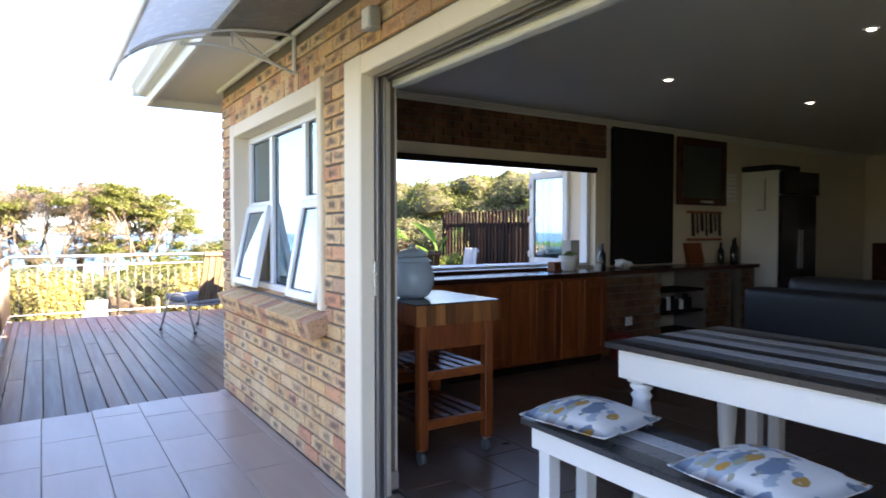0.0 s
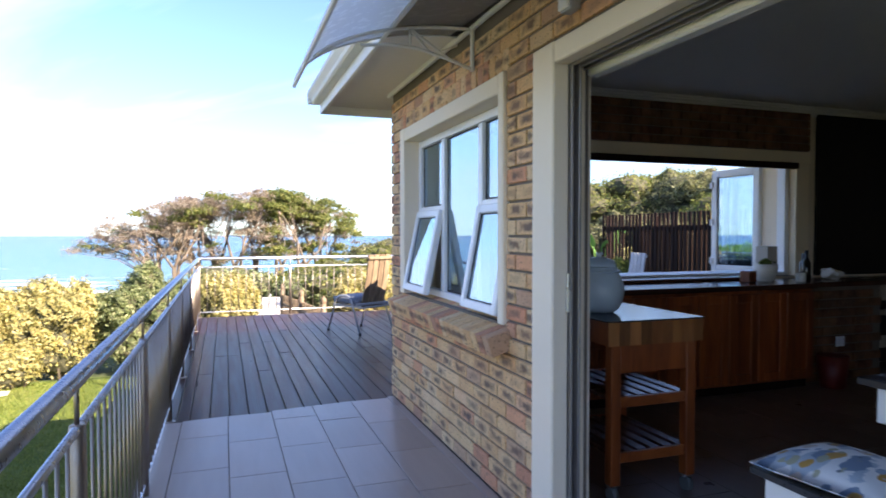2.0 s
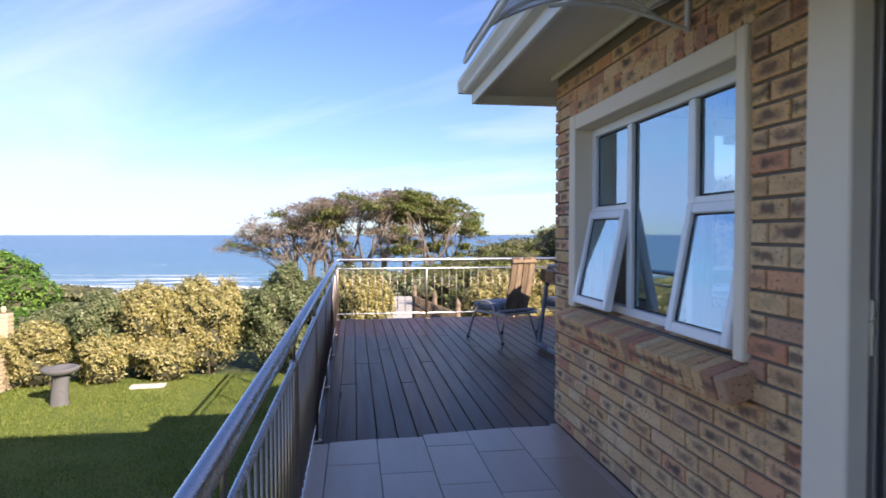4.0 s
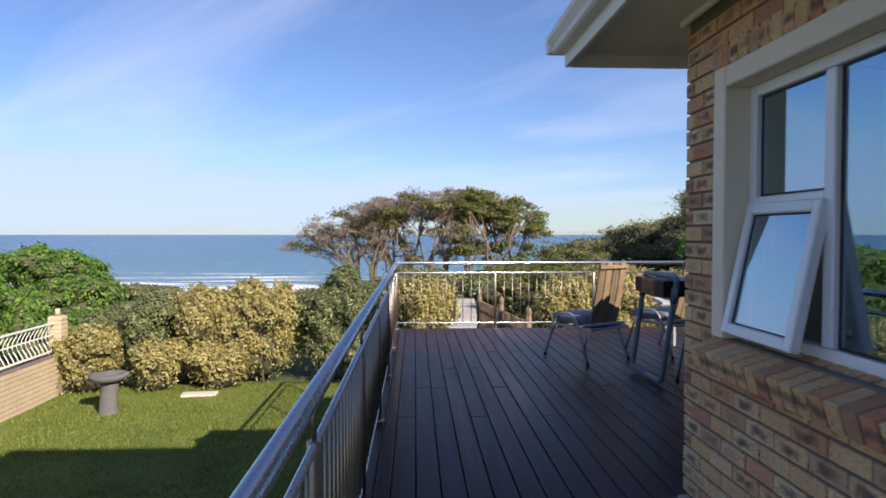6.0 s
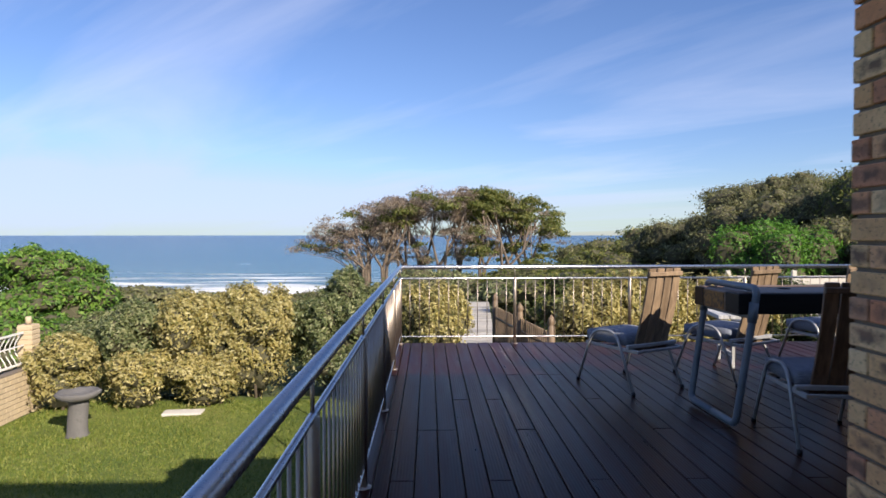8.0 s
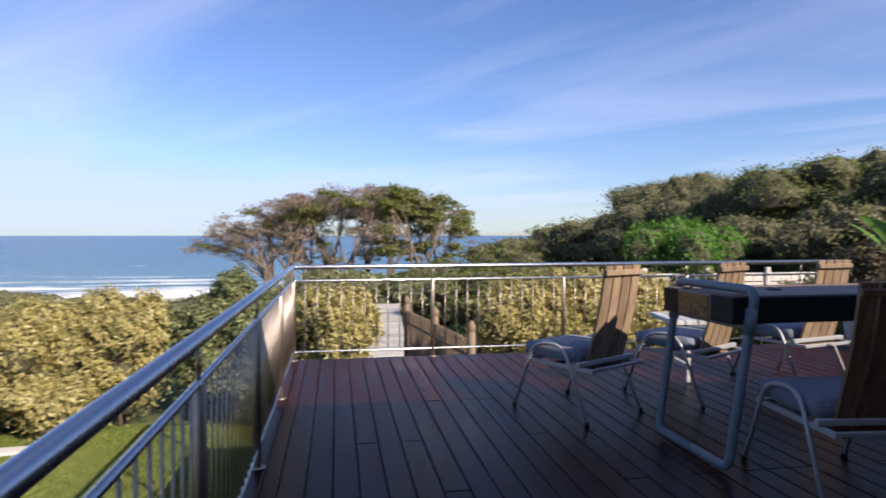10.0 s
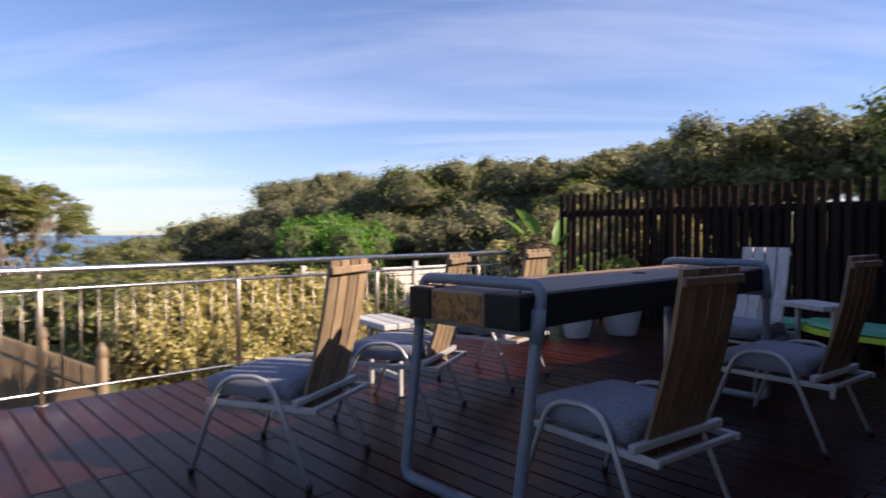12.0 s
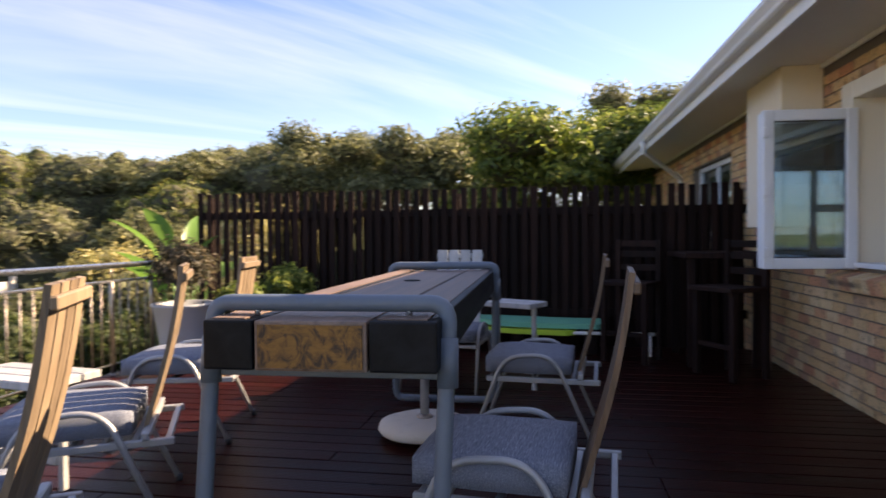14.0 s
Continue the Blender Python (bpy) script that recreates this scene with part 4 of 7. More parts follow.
bm = bmesh.new()
rows = []
for i in range(15):
    x, z = canopy_line(i / 14)
    rows.append([bm.verts.new((x - 0.004, y, z)) for y in (CY0, -3.2, CY1)])
for a, b in zip(rows, rows[1:]):
    for k in range(2):
        bm.faces.new((a[k], a[k + 1], b[k + 1], b[k])).smooth = True
bmesh.ops.solidify(bm, geom=bm.faces[:], thickness=0.006)
part("canopy_sheet", bm, M_FROST, canopy, "smoky frosted polycarbonate sheet")
for y in (CY0, CY1):
    bm = bmesh.new()
    tube(bm, [(canopy_line(i / 14)[0], y, canopy_line(i / 14)[1]) for i in range(15)], 0.008, 6)
    part("edge_strip", bm, M_FASCIA, canopy)
bm = bmesh.new()
x, z = canopy_line(1)
tube(bm, [(x, CY0, z), (x, CY1, z)], 0.011, 8)
part("front_strip", bm, M_FASCIA, canopy)
for y in (-4.8, -3.2, -1.60):
    bm = bmesh.new()
    box(bm, -0.022, -0.004, y - 0.012, y + 0.012, 2.17, 2.40, 0.003)
    arc = [(canopy_line(i / 14)[0] * 0.98, y, canopy_line(i / 14)[1] - 0.012) for i in range(12)]
    tube(bm, arc, 0.010, 6)
    low = [(-0.012, y, 2.18), (-0.16, y, 2.225), (-0.32, y, 2.262), (-0.48, y, 2.268), (-0.62, y, 2.25)]
    tube(bm, low, 0.009, 6)
    for p, q in (((-0.26, 2.25), (-0.36, 2.36)), ((-0.36, 2.36), (-0.14, 2.22)), ((-0.36, 2.36), (-0.36, 2.265)), ((-0.22, 2.24), (-0.10, 2.30))):
        tube(bm, [(p[0], y, p[1]), (q[0], y, q[1])], 0.007, 6)
    part("bracket", bm, M_WHITEP, canopy, "white trussed canopy bracket")


# ---- balustrade ----
rail = thing("balustrade", "stainless steel balustrade with thin upright bars", "balustrade")
TOP_Z, MID_Z, LOW_Z = 0.905, 0.765, 0.03
END_X = 4.70
part("handrail", tb(rounded([(RAIL_X, -11.5, TOP_Z + 0.015), (RAIL_X, FAR_Y, TOP_Z - 0.01), (END_X, FAR_Y, TOP_Z)], 0.04, 4), 0.0255, 14), M_STEEL, rail, "round polished steel handrail")
part("mid_rail", tb(rounded([(RAIL_X, -11.5, MID_Z + 0.015), (RAIL_X, FAR_Y, MID_Z - 0.01), (END_X, FAR_Y, MID_Z)], 0.03, 3), 0.0125, 8), M_STEEL, rail)
part("low_rail", tb(rounded([(RAIL_X, -11.5, LOW_Z + 0.03), (RAIL_X, 0.0, LOW_Z + 0.02), (RAIL_X, FAR_Y, LOW_Z), (END_X, FAR_Y, LOW_Z)], 0.03, 3), 0.009, 8), M_STEEL, rail)
bm = bmesh.new()
lathe(bm, [(0.021, 0.0), (0.021, 0.82), (0.016, 0.826)], 12)
lathe(bm, [(0.007, 0.826), (0.007, 0.955)], 8)
lathe(bm, [(0.045, 0.0), (0.045, 0.006), (0.024, 0.012)], 16)
post_me = finish(bm, "post", M_STEELD)
post_xy = [(RAIL_X, FAR_Y - 1.475 * k) for k in range(0, 12)] + [(-0.228, FAR_Y), (1.22, FAR_Y), (2.68, FAR_Y), (4.135, FAR_Y), (END_X, FAR_Y)]
for x, y in post_xy:
    ob = part("post", post_me, None, rail)
    ob.location = (x, y, DECK_Z if y > 0.01 else -0.045)
bm = bmesh.new()
lathe(bm, [(0.0055, LOW_Z), (0.0055, MID_Z)], 6)
bar_me = finish(bm, "bar", M_STEELD)
bars = [(RAIL_X, FAR_Y - 0.1 - 0.1055 * k) for k in range(115)] + [(RAIL_X + 0.12 + 0.1205 * k, FAR_Y) for k in range(52)]
for x, y in bars:
    if min(math.hypot(x - px, y - py) for px, py in post_xy) > 0.035:
        ob = part("bar", bar_me, None, rail)
        ob.location = (x, y, 0.0)


# ---- ground, sea ----
def sstep(a, b, v):
    t = min(1, max(0, (v - a) / (b - a)))
    return t * t * (3 - 2 * t)


def ground_z(x, y):
    z = LAWN_Z
    z -= 0.05 * sstep(9, 11, y)
    z -= 0.0855 * min(max(0.0, y - 11), 260) * (1 - 0.75 * sstep(6, 14, x) * (1 - sstep(25, 60, y)))
    hill = sstep(7.5, 17, x) * (1 - sstep(30, 90, y))
    z += hill * 2.3 + 1.5 * sstep(12, 40, x) * (1 - sstep(20, 90, y))
    z += sstep(10.5, 14, -x) * (1.0 - sstep(24, 60, y)) * 1.25
    z += 0.35 * noise.noise((x * 0.06, y * 0.06, 0)) * sstep(10, 30, abs(y) + abs(x) * 0.6)
    return z


def axis(near, far, step):
    out, v, s = [0.0], 0.0, step
    while v < far:
        if v > near:
            s *= 1.28
        v = min(far, v + s)
        out.append(v)
    return [-a for a in out[:0:-1]] + out


xs, ys = axis(40, 4900, 1.3), axis(50, 4900, 1.3)
verts = [(x, y, ground_z(x, y)) for y in ys for x in xs]
nx = len(xs)
faces = [(j * nx + i, j * nx + i + 1, (j + 1) * nx + i + 1, (j + 1) * nx + i) for j in range(len(ys) - 1) for i in range(nx - 1)]
me = bpy.data.meshes.new("ground")
me.from_pydata(verts, [], faces)
me.polygons.foreach_set("use_smooth", [True] * len(faces))
me.materials.append(M_GROUND)
solid("ground", me, None, "scrub-covered sandy dune ground falling to the beach", "ground", kind="structure")
bm = bmesh.new()
bm.faces.new([bm.verts.new(p) for p in ((-4900, 60, -14.2), (4900, 60, -14.2), (4900, 4900, -14.2), (-4900, 4900, -14.2))])
solid("water", bm, M_SEA, "blue sea with lines of white surf", "sea", kind="structure")

bm = bmesh.new()
gx, gy = 24, 36
grid = [[bm.verts.new((-7.75 + 6.1 * i / gx, -8 + 17.4 * j / gy, LAWN_Z + 0.035 + 0.02 * noise.noise((i * 0.4, j * 0.4, 3)))) for i in range(gx + 1)] for j in range(gy + 1)]
for j in range(gy):
    for i in range(gx):
        bm.faces.new((grid[j][i], grid[j][i + 1], grid[j + 1][i + 1], grid[j + 1][i])).smooth = True
solid("lawn", bm, M_LAWN, "short green lawn below the deck", "lawn", kind="structure")


def blades(n, x0, x1, y0, y1, z, h, seed):
    rg = np.random.default_rng(seed)
    p = np.column_stack([rg.uniform(x0, x1, n), rg.uniform(y0, y1, n), np.full(n, z)])
    a = rg.uniform(0, 6.283, n)
    s = np.column_stack([np.cos(a), np.sin(a), np.zeros(n)]) * 0.009
    tip = p + np.column_stack([rg.normal(0, 0.02, n), rg.normal(0, 0.02, n), h * rg.uniform(0.6, 1.3, n)])
    v = np.empty((n * 3, 3))
    v[0::3], v[1::3], v[2::3] = p - s, p + s, tip
    return v, np.arange(n * 3).reshape(n, 3)


def mesh_np(name, v, f, mat):
    me = bpy.data.meshes.new(name)
    k = f.shape[1]
    me.vertices.add(len(v))
    me.vertices.foreach_set("co", v.astype(np.float32).ravel())
    me.loops.add(f.size)
    me.loops.foreach_set("vertex_index", f.astype(np.int32).ravel())
    me.polygons.add(len(f))
    me.polygons.foreach_set("loop_start", np.arange(0, f.size, k, dtype=np.int32))
    me.update(calc_edges=True)
    me.materials.append(mat)
    return me


L_GRASS = leaf_mat("grass_blade", [(0.0, (0.06, 0.10, 0.012)), (0.5, (0.12, 0.155, 0.024)), (1.0, (0.24, 0.24, 0.06))], 0.6, 0.3)
v, f = blades(90000, -7.7, -1.75, 2.0, 9.1, LAWN_Z + 0.02, 0.045, 5)
solid("grass", mesh_np("grass", v, f, L_GRASS), None, "short mown lawn grass", "grass", kind="stuff")


# ---- plants ----
def leaf_cloud(blobs, n, size, seed, upward=0.3, inner=0.35, slim=0.42):
    """Folded leaves strewn through the outer shell of lumpy blobs (x, y, z, rx, ry, rz)."""
    rg = np.random.default_rng(seed)
    bl = np.array(blobs, float)
    wgt = (bl[:, 3] * bl[:, 4] + bl[:, 4] * bl[:, 5] + bl[:, 3] * bl[:, 5])
    pick = rg.choice(len(bl), n, p=wgt / wgt.sum())
    b = bl[pick]
    d = rg.normal(size=(n, 3))
    d[:, 2] = np.where(d[:, 2] < -0.5, -d[:, 2] * 0.6, d[:, 2])
    d /= np.linalg.norm(d, axis=1)[:, None]
    lump = 1 + 0.17 * np.sin(5 * d[:, 0] + pick) * np.cos(4 * d[:, 1] - pick) + 0.14 * np.sin(9 * d[:, 2] + 7 * d[:, 0] + pick * 2) + 0.10 * np.sin(17 * d[:, 1] + 13 * d[:, 0])
    rad = lump * (1 - inner * rg.random(n) ** 1.6) + np.where(rg.random(n) < 0.15, rg.random(n) ** 2 * 0.36, 0)
    p = b[:, :3] + d * b[:, 3:] * rad[:, None]
    nor = d + rg.normal(0, 0.55, (n, 3)) + np.array([0, 0, upward])
    nor /= np.linalg.norm(nor, axis=1)[:, None]
    t = np.cross(nor, rg.normal(size=(n, 3)))
    t /= np.linalg.norm(t, axis=1)[:, None]
    s = np.cross(nor, t)
    ln = (size * rg.uniform(0.65, 1.35, n))[:, None]
    v = np.empty((n * 4, 3))
    v[0::4] = p - t * ln * 0.5
    v[1::4] = p + s * ln * slim * 0.5 + nor * ln * 0.10
    v[2::4] = p + t * ln * 0.5 - nor * ln * 0.06
    v[3::4] = p - s * ln * slim * 0.5 + nor * ln * 0.10
    i = np.arange(n) * 4
    f = np.empty((n * 2, 3), int)
    f[0::2] = np.column_stack([i, i + 1, i + 2])
    f[1::2] = np.column_stack([i, i + 2, i + 3])
    return v, f


def core_bm(blobs, k=0.74):
    bm = bmesh.new()
    for b in blobs:
        r = bmesh.ops.create_icosphere(bm, subdivisions=2, radius=1.0)
        for v in r["verts"]:
            w = 1 + 0.22 * noise.noise(Vector(v.co) * 2.3 + Vector(b[:3]))
            v.co = Vector((b[0] + v.co.x * b[3] * k * w, b[1] + v.co.y * b[4] * k * w, b[2] + v.co.z * b[5] * k * w))
    return bm


def bush(name, blobs, n, size, mat, label, category, seed, at=(0, 0, 0), group="", stems=5, core=0.74, slim=0.42):
    """A shrub with stems, a solid core coloured dark as inner shade, and many leaves; blobs are given round its foot.
    """
    th = thing(name, label, category, at, group=group)
    v, f = leaf_cloud(blobs, n, size, seed, slim=slim)
    part("leaves", mesh_np("leaves", v, f, mat), None, th)
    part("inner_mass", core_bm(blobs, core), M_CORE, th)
    rg = random.Random(seed)
    bm = bmesh.new()
    for k in range(stems):
        b = blobs[k % len(blobs)]
        tube(bm, [(b[0] * 0.3 + rg.uniform(-0.1, 0.1), b[1] * 0.3 + rg.uniform(-0.1, 0.1), -0.1), (b[0] * 0.7 + rg.uniform(-0.1, 0.1), b[1] * 0.7, b[2] * 0.5), (b[0], b[1], b[2])], 0.035, 6, 0.012)
    part("stems", bm, M_BARK, th)
    return th


def tufts(rg, w, d, h, k):
    """Small upright heads that break the outline of a crown."""
    out = []
    for i in range(k):
        a, q = rg.uniform(0, 6.283), rg.uniform(0.05, 0.38)
        r = w * rg.uniform(0.03, 0.07)
        z = h * (0.42 + 0.42 * math.sqrt(1 - (q / 0.46) ** 2) + rg.uniform(-0.05, 0.05))
        out.append((math.cos(a) * w * q, math.sin(a) * d * q, z, r, r, r * rg.uniform(0.9, 1.5)))
    return out


def shrub_blobs(rg, w, d, h, k=5):
    """Overlapping lumps that make an uneven rounded shrub."""
    out = [(0, 0, h * 0.36, w * 0.36, d * 0.36, h * 0.38)]
    for i in range(int(k * 2.4)):
        a = 2.399 * i + rg.uniform(-0.4, 0.4)
        q = rg.uniform(0.10, 0.36)
        up = math.sqrt(max(0.0, 1 - (q / 0.46) ** 2))
        out.append((math.cos(a) * w * q, math.sin(a) * d * q, h * (rg.uniform(0.24, 0.42) + 0.40 * up * rg.uniform(0.75, 1.05)), w * rg.uniform(0.13, 0.22), d * rg.uniform(0.13, 0.22), h * rg.uniform(0.13, 0.22)))
    return out


rg = random.Random(11)
# garden hedge along the lawn: width, depth, height, place, kind
HEDGE = [
    (1.15, 1.3, 1.25, -7.35, 8.75, "y"), (1.25, 1.4, 1.75, -6.55, 9.35, "g"), (1.0, 1.1, 1.0, -6.15, 8.8, "y"), (1.45, 1.5, 1.85, -5.45, 9.55, "y"),
    (1.55, 1.5, 2.0, -4.45, 9.55, "y"), (1.2, 1.1, 0.9, -5.05, 8.95, "y"), (1.9, 1.8, 2.15, -3.05, 10.0, "g"), (1.1, 1.1, 1.0, -2.4, 9.2, "g"),
    (1.05, 1.2, 2.1, -1.2, 8.7, "y"), (1.2, 1.4, 2.0, -2.0, 9.9, "g"), (1.3, 1.5, 1.4, -7.9, 10.6, "g"), (1.6, 1.6, 1.7, -6.0, 10.9, "y"),
    (1.5, 1.4, 2.25, 1.75, 9.0, "y"), (1.5, 1.4, 2.3, 2.75, 9.2, "y"), (1.6, 1.5, 2.3, 3.8, 9.1, "y"), (1.5, 1.5, 2.2, 4.8, 9.4, "d"), (1.2, 1.2, 1.6, 3.3, 8.4, "y"), (1.2, 1.2, 1.5, 5.6, 8.9, "d"),
    (1.2, 1.2, 1.5, 2.2, 8.3, "y"), (1.5, 1.3, 1.7, 6.6, 9.3, "d"), (1.4, 1.4, 1.6, 7.3, 8.3, "d"),
]
for i, (w, d, h, x, y, kind) in enumerate(HEDGE):
    w, d, h = w * 1.16, d * 1.12, h * 1.10
    # kind d has the shade behind the rail put into its leaf colour
    lab = "yellow-green variegated hedge shrub beside the lawn" if kind == "y" else "green garden shrub behind the deck rail, leaves coloured as in shade" if kind == "d" else "grey-green dune shrub in the garden hedge"
    bush("hedge_shrub", shrub_blobs(rg, w, d, h), int(7600 * w * h), 0.074, {"y": L_YELLOW, "g": L_GREY, "d": L_SHADED}[kind], lab, "shrub", 100 + i,
         (x, y, ground_z(x, y) - 0.02), "garden hedge shrubs", 5, 0.80)

# dune thicket, seen over the garden wall
DUNE = [(2.6, 2.4, 1.9, -10.2, 12.0), (2.8, 2.6, 2.0, -12.4, 12.6), (3.2, 2.8, 2.2, -15.2, 13.0), (2.2, 2.0, 1.5, -9.0, 12.6), (3, 3, 2.2, -18.5, 12.5), (3.0, 3.0, 2.3, -11.9, 17.2), (3.2, 3, 2.5, -13.8, 18.8), (2.2, 2.2, 1.5, -9.6, 15.0), (4.5, 4, 2.6, -17.5, 20), (4.0, 4, 2.3, -14.6, 21), (5, 4, 2.8, -21.5, 21), (5, 5, 2.7, -26, 20), (2.6, 2.6, 1.3, -12.8, 16.6), (3.4, 3, 1.8, -17, 16.4), (3.6, 3, 1.8, -21, 16)]
for i, (w, d, h, x, y) in enumerate(DUNE):
    h *= 0.88
    bush("dune_bush", shrub_blobs(rg, w, d, h, 7), int(1000 * w * h), 0.16, L_DUNE, "dense bright green coastal dune bush", "bush", 300 + i, (x, y, ground_z(x, y) - 0.1), "dune bushes", 5, 0.82)
LOW = [(4, 3, 1.6, -4.6, 25), (4.5, 3, 1.5, -8.2, 22.5), (4.5, 4, 1.7, -12, 26), (5, 4, 1.7, -6.5, 31), (5, 4, 1.8, -13, 33), (3, 2.5, 1.3, -7.2, 14.6), (6, 5, 1.9, -16.5, 30), (6, 5, 1.9, -11, 38), (3.2, 2.6, 1.4, -4.9, 16.5), (5, 4, 1.5, -5.5, 20), (5, 4, 1.9, -3.2, 22), (6, 5, 1.3, -9.5, 28), (7, 5, 2.6, -2, 31), (6, 5, 2.8, 4, 28), (6, 5, 2.9, 4.6, 20.5), (9, 6, 3.4, -7.5, 40), (8, 6, 3.6, -1, 41), (8, 6, 3.8, 5.5, 40), (8, 6, 4.2, 11, 42),
       (9, 7, 4.4, 17, 46), (4, 4, 2.1, 3.6, 16.0), (4, 3.5, 1.6, -3.2, 14.8), (9, 7, 1.5, -18, 46), (9, 7, 3.6, 14, 56), (10, 7, 4.4, 24, 56), (5, 4, 2.3, 6.2, 23), (5, 4, 2.6, 8.2, 26), (5, 4, 2.2, 5.5, 17)]
for i, (w, d, h, x, y) in enumerate(LOW):
    far = y > 25
    h *= 0.58 if x < -5 else 1.0
    bush("scrub_bush", shrub_blobs(rg, w, d, h, 8), int((270 if far else 700) * w * h), 0.29 if far else 0.17, (L_OLIVE, L_GREY, L_TREE)[i % 3], "low wind-cropped dune scrub bush", "bush", 400 + i,
         (x, y, ground_z(x, y) - 0.2), "dune scrub", 4, 0.84)
# hillside thicket
HILL = [(6, 5, 4.0, 8.5, 31), (5.5, 5, 3.6, 11.5, 29.5), (5, 5, 3.6, 12.5, 25.5), (5.5, 5, 3.4, 14.7, 23.5), (5, 5, 3.7, 15.6, 19.5), (5, 5, 3.6, 17.5, 16.5), (5, 5, 3.5, 17.8, 13), (5, 5, 3.5, 18, 9.5), (6, 6, 4.2, 20.5, 22), (6, 6, 4.0, 21, 13), (7, 6, 4.4, 17, 30),
        (3.6, 3.4, 2.6, 13.0, 15.2), (3.6, 3.4, 2.6, 14.6, 11.5), (3.4, 3.4, 2.6, 12.4, 19.0), (6, 5, 3.4, 5.2, 33)]
for i, (w, d, h, x, y) in enumerate(HILL):
    w, d, h = w * 1.14, d * 1.14, h * 1.06
    bush("hillside_bush", shrub_blobs(rg, w, d, h, 8) + tufts(random.Random(900 + i), w, d, h, 13), int(820 * w * h), 0.14, L_OLIVE if i % 4 else L_TREE, "olive-green wind-cropped hillside bush", "bush", 500 + i, (x, y, ground_z(x, y) - 0.2), "hillside thicket", 5, 0.84)
bush("round_green_bush", shrub_blobs(rg, 3.7, 3.2, 3.8, 7), 26000, 0.11, L_BRIGHT, "bright fresh-green rounded bush on the slope", "bush", 600, (9.2, 17.0, ground_z(9.2, 17.0) - 0.1), "", 5, 0.84)

SLOPE = [(2.6, 2.4, 2.5, 9.0, 8.3, "g"), (2.8, 2.4, 2.7, 9.9, 9.9, "y"), (2.8, 2.6, 2.9, 11.2, 8.0, "y"), (2.4, 2.2, 2.3, 8.2, 10.6, "g"), (2.8, 2.6, 2.7, 11.4, 10.6, "g")]
for i, (w, d, h, x, y, kind) in enumerate(SLOPE):
    bush("slope_shrub", shrub_blobs(random.Random(80 + i), w, d, h, 6), int(1900 * w * h), 0.115, L_YELLOW if kind == "y" else L_OLIVE, "sunlit yellow-green shrub on the slope" if kind == "y" else "olive shrub on the slope behind the fence", "shrub", 700 + i,
         (x, y, ground_z(x, y) - 0.1), "slope shrubs", 5, 0.82)


# trees beyond the fence
def small_tree(name, x, y, h, w, mat, n, size, label, seed):
    r = random.Random(seed)
    z = ground_z(x, y) - 0.1
    th = thing(name, label, "tree", (x, y, z), group="trees beyond the fence")
    bm = bmesh.new()
    tube(bm, [(0, 0, 0), (0.08, 0.05, h * 0.3), (-0.05, 0.1, h * 0.6)], 0.16, 8, 0.08)
    blobs = []
    for k in range(11):
        a = k * 2.4
        q = r.uniform(0.15, 0.42) * w
        b = (math.cos(a) * q, math.sin(a) * q, h * r.uniform(0.45, 0.86), w * r.uniform(0.14, 0.24), w * r.uniform(0.14, 0.24), h * r.uniform(0.11, 0.17))
        blobs.append(b)
        tube(bm, [(0, 0.05, h * 0.35), (b[0] * 0.5, b[1] * 0.5, h * 0.45), (b[0], b[1], b[2])], 0.06, 6, 0.02)
    part("trunk", bm, M_BARK, th)
    blobs = blobs + tufts(r, w, w, h * 1.0, 8)
    v, f = leaf_cloud(blobs, n, size, seed, 0.4, 0.6)
    part("crown", mesh_np("crown", v, f, mat), None, th)
    # core carries the crown's inner shade in its dark colour
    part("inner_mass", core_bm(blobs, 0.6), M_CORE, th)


small_tree("dark_tree", 12.6, 2.1, 4.05, 4.9, L_DARK, 30000, 0.145, "dense dark green tree behind the fence", 1)
small_tree("dark_tree", 13.4, -0.4, 4.4, 4.2, L_DARK, 22000, 0.15, "dense dark green tree behind the fence", 2)
small_tree("tall_tree", 19.0, -0.8, 5.1, 3.4, L_OLIVE, 14000, 0.15, "tall airy tree against the bright sky", 3)
small_tree("tall_tree", 20.5, -3.2, 4.9, 4.2, L_OLIVE, 14000, 0.15, "tall airy tree against the bright sky", 4)
for i, (x, y, h) in enumerate(((17.2, 11.6, 3.5), (17.8, 10.2, 3.3), (16.4, 8.6, 4.0), (17.0, 7.4, 3.6), (15.6, 6.2, 3.7), (16.2, 5.0, 3.8), (16.0, 13.4, 3.3), (18, 4.0, 4.2))):
    small_tree("strelitzia_tree" if i % 2 else "shrub_tree", x, y, h * 0.94, 3.3, L_OLIVE, 12000, 0.15, "shaggy grey-green tree behind the fence", 20 + i)


